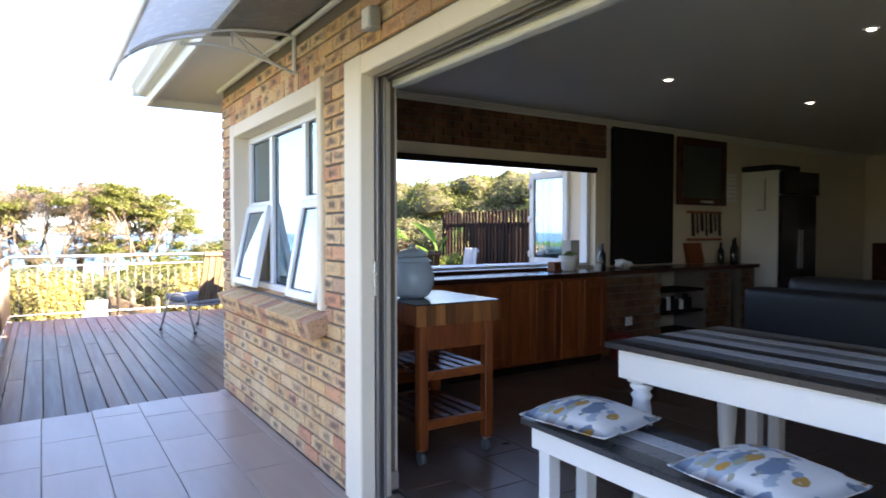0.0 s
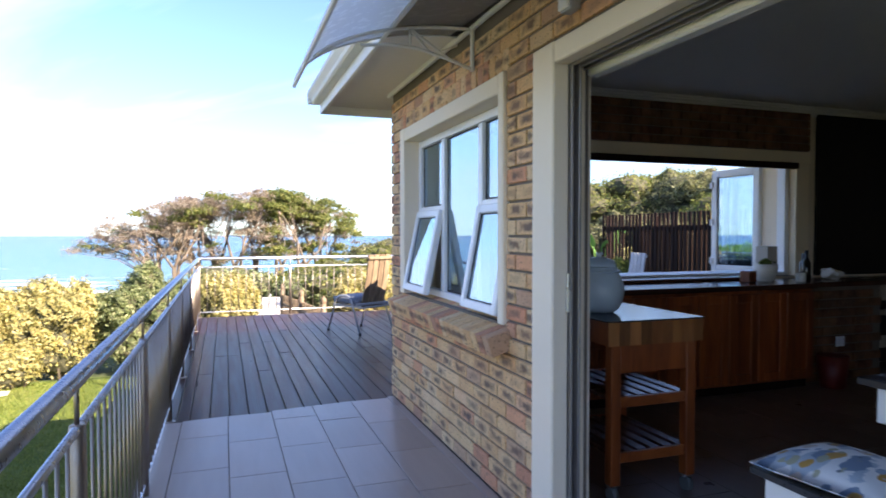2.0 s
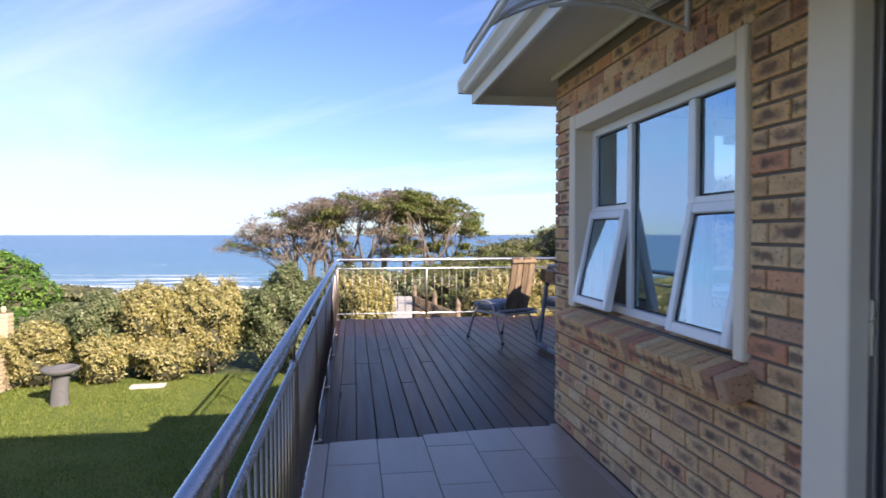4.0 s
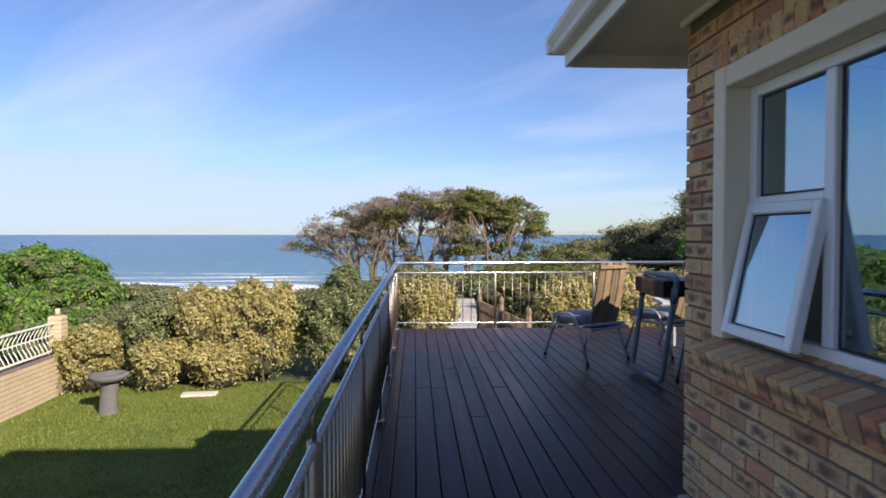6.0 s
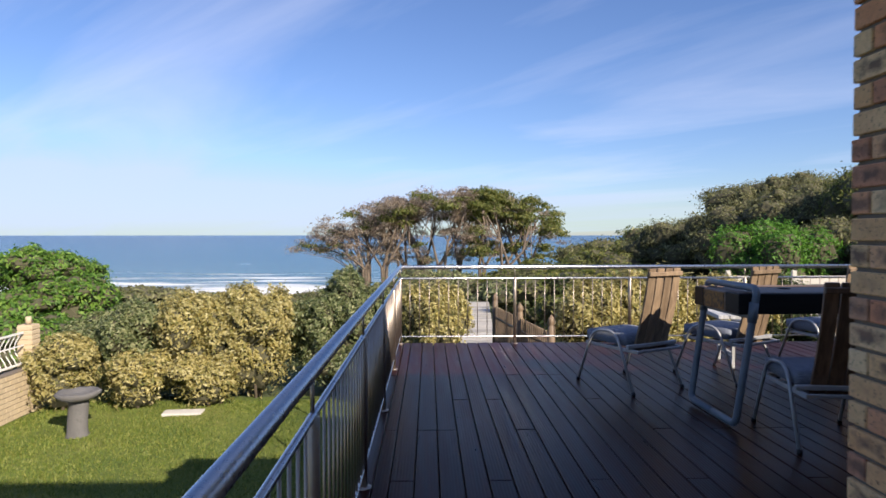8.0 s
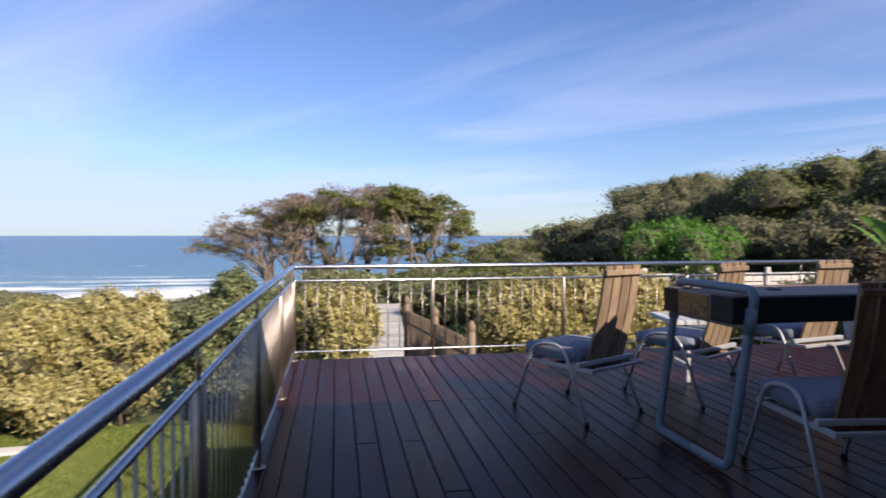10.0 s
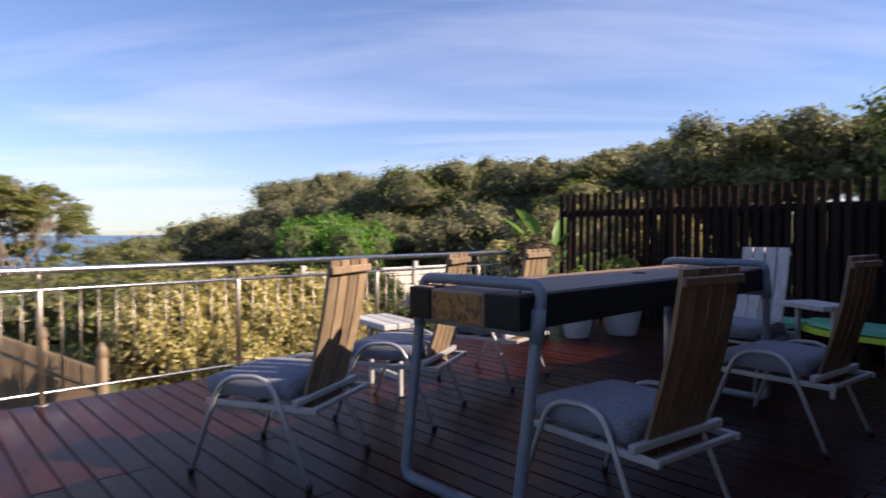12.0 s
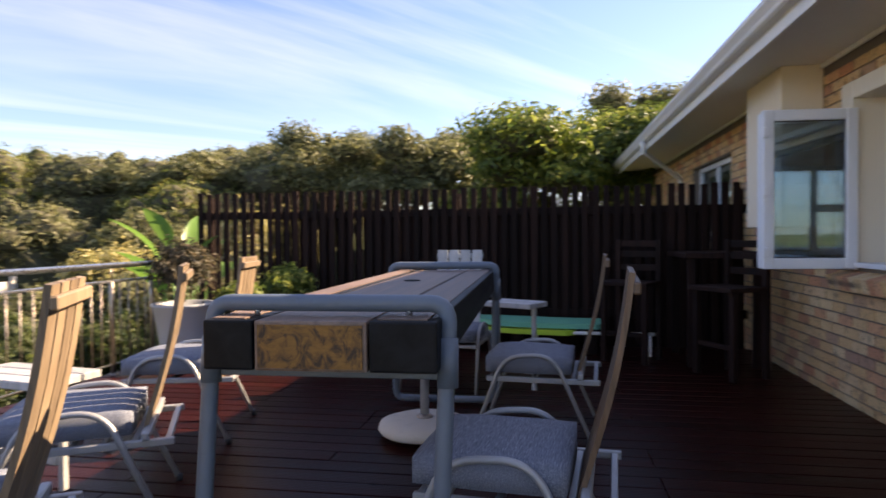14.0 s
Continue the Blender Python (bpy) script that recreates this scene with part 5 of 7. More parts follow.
# the wind-shaped tree on the dune
def wind_tree(x, y, z):
    r = random.Random(4)
    th = thing("windswept_tree", "flat-topped windswept milkwood with bare brown twigs", "tree", (x, y, z))
    bm, tw, green, brown = bmesh.new(), bmesh.new(), [], []
    feet = (-6.4, -5.0, -3.6, -2.0, -0.6, 0.8, 2.6, 4.4, 6.0)
    for fx in feet:
        fy = r.uniform(-1.2, 1.2)
        for k in range(4):
            ex = fx + r.uniform(-2.6, 2.8)
            ez = 5.7 - 0.022 * (ex - 0.8) ** 2 + r.uniform(-1.0, 0.2)
            mid = (fx * 0.6 + ex * 0.4 + r.uniform(-0.6, 0.6), fy + r.uniform(-0.8, 0.8), ez * r.uniform(0.40, 0.58))
            end = (ex, fy + r.uniform(-1.8, 1.8), ez)
            tube(bm, [(fx + r.uniform(-0.2, 0.2), fy, -3.4), (fx * 0.9 + mid[0] * 0.1 + r.uniform(-0.3, 0.3), fy, ez * 0.15), mid, end], 0.15, 7, 0.04)
            for q in range(9):
                low = q % 3 == 2
                tx, ty = end[0] + r.uniform(-2.0, 1.8), end[1] + r.uniform(-1.3, 1.3)
                tz = (r.uniform(1.0, 3.6) if low else 5.8 - 0.022 * (tx - 0.8) ** 2 + r.uniform(-1.5, 0.55))
                tube(tw, [mid if q % 2 else end, ((mid[0] + tx) / 2 + r.uniform(-0.4, 0.4), (mid[1] + ty) / 2, (mid[2] + tz) / 2 + 0.2), (tx, ty, tz)], 0.045, 5, 0.010)
                for b in range(2):
                    rx = r.uniform(0.45, 0.95) * (0.8 if low else 1.0)
                    blob = (tx + r.uniform(-0.6, 0.6), ty + r.uniform(-0.5, 0.5), tz + r.uniform(-0.35, 0.3), rx, rx, rx * r.uniform(0.45, 0.75))
                    dry = tx < 1.4 and r.random() < 0.86 or r.random() < 0.18 or low and r.random() < 0.35
                    (brown if dry else green).append(blob)
    for k in range(16):
        tx, ty, tz = r.uniform(-11.8, -6.0), r.uniform(-1, 1), 0
        tz = 2.5 + 0.20 * (tx + 11) + r.uniform(-0.7, 0.5)
        tube(tw, [(-6, 0, -0.6), ((-6 + tx) / 2, ty, tz * 0.7), (tx, ty, tz)], 0.06, 5, 0.012)
        brown.append((tx, ty, tz, r.uniform(0.6, 1.0), 0.8, r.uniform(0.3, 0.5)))
        if k % 5 == 0:
            green.append((tx + 0.3, ty, tz - 0.3, 0.9, 0.8, 0.35))
    part("trunk", bm, M_BARK, th)
    part("twig_crown", tw, M_TWIG, th, "bare grey-brown twigs")
    v, f = leaf_cloud(green, 46000, 0.22, 7, 0.5, 0.9)
    part("crown", mesh_np("crown", v, f, L_TREE), None, th)
    v, f = leaf_cloud(brown, 30000, 0.30, 8, 0.2, 0.95, 0.10)
    part("dry_crown", mesh_np("dry_crown", v, f, L_BROWN), None, th, "wind-burnt brown foliage")


wind_tree(0.2, 47.0, -1.9)

# strelitzia by the fence end
plant = thing("strelitzia_plant", "large-leaved bright green strelitzia beside the fence", "plant", (6.45, 6.8, LAWN_Z))
for k in range(10):
    r = random.Random(40 + k)
    a, ln = k * 2.39, r.uniform(0.6, 0.85)
    lean = r.uniform(0.25, 0.75)
    hz = r.uniform(2.0, 2.75)
    bm = bmesh.new()
    base = Vector((math.cos(a) * lean * 0.6, math.sin(a) * lean * 0.6, hz))
    tube(bm, [(0, 0, 0), tuple(base * 0.55), tuple(base)], 0.022, 6, 0.012)
    d = Vector((math.cos(a) * lean, math.sin(a) * lean, 0.9)).normalized()
    s = d.cross(Vector((-d.y, d.x, 0.2))).normalized()
    s = Vector((-math.sin(a + 0.6), math.cos(a + 0.6), 0.1)).normalized()
    prev = None
    for i in range(9):
        t = i / 8
        c = base + d * ln * t + Vector((math.cos(a), math.sin(a), -0.5)) * 0.3 * t * t
        w = 0.105 * math.sin(math.pi * min(1, t * 0.93 + 0.07)) ** 0.7
        n = d.cross(s)
        row = [bm.verts.new(c - s * w + n * w * 0.35), bm.verts.new(c), bm.verts.new(c + s * w + n * w * 0.35)]
        if prev:
            for q in range(2):
                bm.faces.new((prev[q], prev[q + 1], row[q + 1], row[q])).smooth = True
        prev = row
    part("leaf", bm, L_BANANA, plant)

# ---- garden ----
gw = thing("garden_wall", "low cream-brick garden wall with a curved white metal railing", "garden wall", (0, 0, 0))
bm = bmesh.new()
x0, y0, x1, y1 = -7.62, -2.0, -7.95, 8.9
ln = math.hypot(x1 - x0, y1 - y0)
m_w = Matrix.Translation((x0, y0, LAWN_Z)) @ Euler((0, 0, math.atan2(y1 - y0, x1 - x0))).to_matrix().to_4x4()
core = part("wall_core", bx(0, ln, -0.09, 0.09, -0.2, 0.74), M_MORTAR, gw)
core.matrix_basis = m_w
bm = bmesh.new()
for row in range(9):
    for u in range(int(ln / CL)):
        a = u * CL + (CL / 2 if row % 2 else 0)
        box(bm, a, a + BL, -0.098, 0.098, row * CH + 0.005, row * CH + BH + 0.005, m=m_w)
bk = part("wall_bricks", bm, M_YBRICK, gw)
tagged(bk, kind="stuff")
for k in range(5):
    bm = bmesh.new()
    c = ln - 0.14 - k * 2.4
    for q in range(18):
        box(bm, c - 0.12, c + 0.12, -0.12, 0.12, q * CH - 0.02, q * CH - 0.02 + BH, 0.006, m=m_w)
    box(bm, c - 0.108, c + 0.108, -0.108, 0.108, -0.1, 1.43, m=m_w)
    tube(bm, [m_w @ Vector((c, 0, 1.44)), m_w @ Vector((c, 0, 1.56))], 0.045, 10)
    part("pier", bm, M_CREAMB, gw, "pale brick pier with a cap")
    bm = bmesh.new()
    hi = c - 0.15
    lo = hi - 2.1
    box(bm, lo, hi, -0.012, 0.012, 0.80, 0.83, m=m_w)
    box(bm, lo, hi, -0.012, 0.012, 1.30, 1.33, m=m_w)
    box(bm, lo, hi, -0.010, 0.010, 1.10, 1.12, m=m_w)
    part("railing_frame", bm, M_WHITEP, gw)
    n = 17
    for i in range(n):
        u = lo + (hi - lo) * (i + 0.5) / n
        bm = bmesh.new()
        tube(bm, [m_w @ Vector((u, 0.11 * math.sin(math.pi * t) ** 1.5, 0.82 + 0.50 * t)) for t in (j / 6 for j in range(7))], 0.009, 5)
        part("railing_bar", bm, M_WHITEP, gw)

bath = thing("bird_bath", "weathered stone bird bath on the lawn", "bird bath", (-6.33, 7.28, LAWN_Z))
bm = lt([(0.15, 0.0), (0.155, 0.04), (0.135, 0.08), (0.13, 0.3), (0.14, 0.5), (0.15, 0.56)], 18)
for v in bm.verts:
    v.co += Vector((v.co.x, v.co.y, 0)).normalized() * 0.03 * noise.noise(v.co * 9)
part("pedestal", bm, M_STONE, bath)
bm = lt([(0.16, 0.555), (0.25, 0.59), (0.285, 0.64), (0.28, 0.675), (0.24, 0.68), (0.17, 0.64), (0.05, 0.63)], 22)
for v in bm.verts:
    v.co += Vector((v.co.x * 0.12, v.co.y * 0.12, 0.02)) * noise.noise(v.co * 9)
part("bowl", bm, M_STONE, bath)
bm = bmesh.new()
box(bm, -0.32, 0.32, -0.13, 0.13, 0.0, 0.05, 0.02, 2)
for v in bm.verts:
    v.co += Vector((0.05, 0.03, 0.01)) * noise.noise(v.co * 5)
solid("stepping_stone", bm, M_PALESTONE, "pale flat stone at the lawn edge", "stone", pose(-5.25, 8.35, LAWN_Z + 0.03, 0, 0, 8))

# boardwalk and picket fence behind the deck
bw = thing("boardwalk", "weathered plank path between the shrubs", "boardwalk", (0, 0, 0))
BW_Z = -1.60


def walk_x(y):
    return -0.05 + 0.078 * (y - 14.0)


for k in range(56):
    y = 7.0 + k * 0.32
    plank = part("plank", bx(-0.47, 0.47, 0, 0.295, -0.04, 0, 0.006), M_PALEPLANK, bw)
    plank.matrix_basis = pose(walk_x(y) + 0.01 * math.sin(k * 2.3), y, BW_Z + 0.006 * math.sin(k * 1.7), 0, 0, 0.8 * math.sin(k * 3.1))
for side in (-0.4, 0.4):
    bm = bmesh.new()
    tube(bm, [(walk_x(y) + side, y, BW_Z - 0.085) for y in (7.0, 25.0)], 0.04, 4)
    part("bearer", bm, M_TEAK, bw)
    for y in (8.0, 11.5, 15.0, 18.5, 22.0, 24.8):
        part("stump", bx(walk_x(y) + side - 0.05, walk_x(y) + side + 0.05, y - 0.05, y + 0.05, ground_z(walk_x(y), y) - 0.3, BW_Z - 0.06), M_TEAK, bw)
pk = thing("picket_fence", "weathered timber picket fence with pointed posts", "fence", (0, 0, 0))
PKA, PKB = Vector((0.12, 11.6)), Vector((0.62, 8.0))


def on_pk(t):
    p = PKA.lerp(PKB, t)
    return p.x, p.y


for t in (0.0, 0.52, 1.0):
    x, y = on_pk(t)
    bm = bmesh.new()
    lathe(bm, [(0.06, -0.1), (0.06, 1.48), (0.045, 1.5), (0.068, 1.53), (0.05, 1.6), (0.01, 1.66)], 10, (x, y, LAWN_Z))
    part("post", bm, M_TEAK, pk)
bm = bmesh.new()
for z in (0.35, 1.15):
    a, b = on_pk(0), on_pk(1)
    tube(bm, [(a[0], a[1], LAWN_Z + z), (b[0], b[1], LAWN_Z + z)], 0.025, 4)
part("fence_rail", bm, M_TEAK, pk)
for i in range(34):
    t = (i + 0.5) / 34
    x, y = on_pk(t)
    bm = bmesh.new()
    box(bm, x - 0.012, x + 0.012, y - 0.035, y + 0.035, LAWN_Z + 0.05, LAWN_Z + 1.38, 0.004)
    part("picket", bm, M_TEAK, pk)
bm = bmesh.new()
for k in range(5):
    box(bm, 6.2, 11.4, 14.0, 14.12, -0.95 + k * 0.24, -0.95 + k * 0.24 + 0.22, 0.012)
for x in (6.3, 8.0, 9.7, 11.3):
    box(bm, x - 0.06, x + 0.06, 13.92, 13.995, -1.9, 0.38, 0.01)
solid("plank_screen", bm, M_PALESTONE, "pale weathered plank screen on the slope", "fence")


# ---- deck furniture ----
def garden_chair(wood, label, group):
    """Faces +Y from its foot centre; tube hoops, woven cushion, curved slat back."""
    th = thing("garden_chair", label, "chair", group=group)
    for sx in (-1, 1):
        pts = rounded([(sx * 0.30, 0.355, 0.0), (sx * 0.283, 0.17, 0.50), (sx * 0.283, -0.11, 0.52), (sx * 0.30, -0.345, 0.0)], 0.11, 6)
        leg = part("leg_hoop", tb(pts, 0.0125, 10), M_TUBE, th, "bent grey steel leg hoop")
        for y in (0.351, -0.341):
            part("foot_cap", lt([(0.017, 0.0), (0.017, 0.03), (0.014, 0.034)], 10, (sx * 0.30, y, 0.0)), M_GASKET, leg)
        part("seat_rail", bx(sx * 0.27 - 0.012, sx * 0.27 + 0.012, -0.37, 0.27, 0.355, 0.385, 0.004), M_TUBE, th, "flat grey steel seat rail")
    bm = bmesh.new()
    for y in (0.25, 0.0, -0.22, -0.345):
        box(bm, -0.257, 0.257, y - 0.012, y + 0.012, 0.357, 0.381, 0.003)
    part("seat_frame", bm, M_TUBE, th)
    pad = part("seat_cushion", cushion_bm(0.53, 0.50, 0.118, 0.006), M_HEATHER, th, "thick blue-grey woven seat cushion")
    pad.location = (0, 0.035, 0.388)
    for k in range(4):
        bm = bmesh.new()
        xa = -0.198 + k * 0.1
        prev = None
        for i in range(12):
            t = i / 11
            z = 0.34 + 0.74 * t
            y = -0.225 - 0.05 * math.sin(math.pi * t * 0.9) - 0.15 * t ** 1.5
            w0, w1 = xa + 0.004 * t, xa + 0.092 - 0.004 * t
            row = [bm.verts.new(p) for p in ((w0, y, z), (w1, y, z), (w1, y - 0.018, z - 0.003), (w0, y - 0.018, z - 0.003))]
            if prev:
                for q in range(4):
                    bm.faces.new((prev[q], prev[(q + 1) % 4], row[(q + 1) % 4], row[q]))
            else:
                bm.faces.new(row[::-1])
            prev = row
        bm.faces.new(prev)
        bmesh.ops.recalc_face_normals(bm, faces=bm.faces[:])
        part("back_slat", bm, wood, th, "curved wooden back slat")
    part("top_batten", bx(-0.20, 0.20, -0.425, -0.402, 1.012, 1.050, 0.005), wood, th)
    part("low_batten", bx(-0.30, 0.30, -0.280, -0.248, 0.386, 0.42, 0.005), M_TUBE, th)
    return th


CH_GROUP = "chairs round the outdoor table"
chair = garden_chair(M_TEAK, "grey tube-framed garden chair with wooden slat back and blue-grey cushion", CH_GROUP)
chair.matrix_world = pose(0.53, 3.915, DECK_Z, 0, 0, 28)
for x, y, r in ((1.56, 4.20, 28),):
    copy_thing(chair, pose(x, y, DECK_Z, 0, 0, r))
chair_d = garden_chair(M_TEAKD, "grey tube-framed garden chair with darker brown slat back and blue-grey cushion", CH_GROUP)
chair_d.matrix_world = pose(1.335, 2.368, DECK_Z, 0, 0, -6)
copy_thing(chair_d, pose(3.03, 2.30, DECK_Z, 0, 0, -5))
chair_g = garden_chair(M_GREYWOOD, "grey tube-framed garden chair with silvered slat back and blue-grey cushion", CH_GROUP)
chair_g.matrix_world = pose(4.07, 3.02, DECK_Z, 0, 0, 84)
copy_thing(chair, pose(2.74, 4.47, DECK_Z, 0, 0, 13))


def outdoor_table(x0, x1, y0, y1):
    th = thing("sleeper_table", "long outdoor table of dark sleepers on blue-grey pipe legs", "table")
    H = 0.957
    t0, t1 = H - 0.145, H
    ws = [0.235, 0.40, 0.185]
    tot = sum(ws)
    k = (y1 - y0) / tot
    y = y0
    for i, w in enumerate(ws):
        a, b = y, y + w * k - 0.006
        bm = bmesh.new()
        box(bm, x0, x1, a, b, t0, t1, 0.008, 2)
        pl = part("sleeper", bm, M_SLEEPER if i == 1 else M_BLACKW, th, "worn brown centre plank" if i == 1 else "black painted side sleeper")
        if i == 1:
            part("end_panel", bx(x0 - 0.005, x0 - 0.0005, a + 0.012, b - 0.012, t0 + 0.01, t1 - 0.012), M_ORANGE, pl, "scuffed orange end grain with dark marks")
        else:
            part("top_face", bx(x0 + 0.02, x1 - 0.02, a + 0.03, b - 0.02, t1 + 0.0005, t1 + 0.004), M_SLEEPER, pl)
        y += w * k
    for hx in (0.55, 1.6):
        part("drain_plate", lt([(0.04, 0), (0.045, 0.004), (0.03, 0.006), (0.02, 0.002)], 20, (x0 + hx, (y0 + y1) / 2 + 0.03, t1 + 0.0005)), M_BLACKW, th)
    for x, s in ((x0 + 0.12, -1), (x1 - 0.12, 1)):
        zt = H + 0.038
        pts = [(x + s * 0.13, (y0 + y1) / 2, 0.04), (x + s * 0.13, y1 + 0.02, 0.04), (x, y1 + 0.02, zt), (x, y0 - 0.02, zt), (x + s * 0.13, y0 + 0.01, 0.04), (x + s * 0.13, (y0 + y1) / 2, 0.04)]
        part("pipe_leg", tb(rounded(pts, 0.06, 5), 0.0255, 14), M_PIPE, th, "bent blue-grey steel pipe frame")
        for yy in (y1 + 0.016, y0 - 0.017):
            bm = bmesh.new()
            tube(bm, [(x + s * 0.02, yy, H - 0.06), (x + s * 0.035, yy, H - 0.20)], 0.031, 14)
            part("pipe_coupling", bm, M_PIPE, th)
        for yy in (y1 - 0.12, y0 + 0.1):
            part("bolt", tb([(x, yy, t1 - 0.01), (x, yy, zt)], 0.010, 8), M_STEEL, th)
        part("bearer", bx(x - 0.03, x + 0.03, y0 + 0.01, y1 - 0.01, t0 - 0.035, t0 - 0.001, 0.004), M_PIPE, th)
    return th


table = outdoor_table(0.0, 2.70, -0.345, 0.345)
table.matrix_world = pose(0.84, 2.885, DECK_Z, 0, 0, 1.4)

ub = thing("umbrella_base", "round white concrete umbrella base with a steel tube", "umbrella base", (2.83, 2.97, DECK_Z))
part("base_disc", lt([(0.22, 0.03), (0.265, 0.035), (0.278, 0.055), (0.27, 0.085), (0.21, 0.105), (0.06, 0.115)], 32), M_BASEW, ub)
part("pole_tube", lt([(0.026, 0.115), (0.026, 0.66), (0.022, 0.665)], 14), M_TUBE, ub)
part("collar", lt([(0.05, 0.114), (0.05, 0.122), (0.032, 0.135)], 14), M_STEELD, ub)
for k in range(4):
    part("castor", lt([(0.02, 0.0), (0.022, 0.015), (0.02, 0.032)], 10, (0.17 * math.cos(k * 1.571 + 0.4), 0.17 * math.sin(k * 1.571 + 0.4), 0)), M_GASKET, ub)


def side_table(x, y, rz, h=0.55, w=0.62, d=0.34):
    th = thing("side_table", "low silvered slat side table beside the chairs", "side table", (x, y, DECK_Z), rz, "side tables")
    for k in range(3):
        part("top_slat", bx(-w / 2, w / 2, -d / 2 + k * d / 3, -d / 2 + (k + 1) * d / 3 - 0.008, h - 0.04, h, 0.005), M_GREYWOOD, th)
    for sx in (-1, 1):
        part("leg", bx(sx * w * 0.4 - 0.016, sx * w * 0.4 + 0.016, -0.016, 0.016, 0.0, h - 0.041, 0.004), M_GREYWOOD, th)
    part("stretcher", bx(-w * 0.4 + 0.026, w * 0.4 - 0.026, -0.015, 0.015, 0.12, 0.16, 0.004), M_GREYWOOD, th)


side_table(1.83, 4.76, 80)
side_table(4.12, 2.49, 60, 0.68, 0.42, 0.28)

# planters at the deck corner
def planter(x, y, r, h, label, seed, tall=1.0, leaf=L_DARK):
    th = thing("planter", label, "planter", (x, y, DECK_Z), group="planters by the fence")
    part("pot", lt([(r * 0.62, 0.0), (r * 0.66, 0.02), (r * 0.82, h * 0.45), (r * 0.98, h * 0.93), (r * 1.04, h * 0.96), (r * 1.03, h), (r * 0.93, h), (r * 0.9, h * 0.9), (r * 0.2, h * 0.88)], 28), M_POT, th)
    part("soil", lt([(r * 0.895, h * 0.885), (r * 0.88, h * 0.905)], 20), M_SOIL, th)
    blobs = [(0, 0, h + r * 0.75 * tall, r * 1.15, r * 1.05, r * 0.9 * tall), (r * 0.5, r * 0.2, h + r * 1.1 * tall, r * 0.7, r * 0.7, r * 0.7), (-r * 0.5, -r * 0.1, h + r * 0.9, r * 0.7, r * 0.7, r * 0.6)]
    v, f = leaf_cloud(blobs, 2600, 0.075, seed, 0.4, 0.8, 0.3)
    part("shrub", mesh_np("shrub", v, f, leaf), None, th, "dark fine-leaved shrub")


planter(4.72, 5.71, 0.285, 0.58, "large pale conical planter with a dark shrub", 61, 1.25, L_DUSK)
planter(4.90, 5.20, 0.21, 0.40, "pale round planter with a dark shrub", 62)
planter(5.45, 4.95, 0.25, 0.46, "pale round planter with a dark shrub", 63)

# boards on the deck by the fence
def board(x, y, z, rz, w, ln, mat, label, tilt=0.0):
    bm = bmesh.new()
    pts = []
    n = 14
    for side in (1, -1):
        for i in range(n + 1):
            t = i / n if side == 1 else 1 - i / n
            hw = w / 2 * min(1, (1 - t) * 3.2 + 0.25) ** 0.6 * min(1, t * 8 + 0.75)
            pts.append((ln * (t - 0.5), side * hw))
    top = [bm.verts.new((a, b, 0.05 + 0.04 * (a / ln + 0.5) ** 3)) for a, b in pts]
    bot = [bm.verts.new((a, b, 0.04 * (a / ln + 0.5) ** 3)) for a, b in pts]
    bm.faces.new(top)
    bm.faces.new(bot[::-1])
    for k in range(len(pts)):
        j = (k + 1) % len(pts)
        bm.faces.new((bot[k], bot[j], top[j], top[k]))
    bmesh.ops.recalc_face_normals(bm, faces=bm.faces[:])
    return solid("bodyboard", bm, mat, label, "bodyboard", pose(x, y, z, 0, tilt, rz), "bodyboards by the fence")


board(5.78, 3.75, DECK_Z + 0.26, 92, 0.5, 1.3, M_GREEN, "mint-green foam bodyboard lying on a low stack")
board(5.80, 2.35, DECK_Z + 0.26, 88, 0.5, 1.4, M_GREEN, "mint-green foam bodyboard lying on a low stack")
board(5.79, 2.55, DECK_Z + 0.20, 84, 0.5, 1.2, M_LIME, "lime-green foam bodyboard under a mint-green one")
bm = bmesh.new()
for k in range(4):
    box(bm, 5.58, 6.02, 1.75 + 0.75 * k, 1.85 + 0.75 * k, DECK_Z, DECK_Z + 0.195, 0.006)
box(bm, 5.58, 6.02, 1.7, 4.35, DECK_Z + 0.1955, DECK_Z + 0.199)
solid("low_rack", bm, M_FENCE, "low dark timber rack under the boards", "rack")
bm = bmesh.new()
tube(bm, [(5.55, 2.35, DECK_Z + 0.22), (5.53, 1.2, DECK_Z + 0.22)], 0.018, 10)
tube(bm, [(5.55, 2.35, DECK_Z + 0.0), (5.55, 2.35, DECK_Z + 0.205)], 0.012, 8)
tube(bm, [(5.53, 1.25, DECK_Z + 0.0), (5.53, 1.25, DECK_Z + 0.205)], 0.012, 8)
solid("white_pole", bm, M_WHITEP, "white pole lying beside the boards", "pole")


def bar_chair(x, y, rz):
    th = thing("bar_chair", "tall dark-stained wooden bar chair by the fence", "chair", (x, y, DECK_Z), rz, "dark bar chairs")
    for sx in (-1, 1):
        part("leg", bx(sx * 0.2 - 0.025, sx * 0.2 + 0.025, 0.15, 0.2, 0, 0.72, 0.004), M_FENCE, th)
        part("leg", bx(sx * 0.2 - 0.025, sx * 0.2 + 0.025, -0.2, -0.15, 0, 1.15, 0.004), M_FENCE, th)
    part("seat", bx(-0.24, 0.24, -0.148, 0.24, 0.721, 0.76, 0.006), M_FENCE, th)
    for z in (0.85, 0.98, 1.08):
        part("back_slat", bx(-0.174, 0.174, -0.19, -0.165, z, z + 0.06, 0.004), M_FENCE, th)
    part("foot_rail", bx(-0.174, 0.174, 0.16, 0.19, 0.25, 0.29, 0.004), M_FENCE, th)


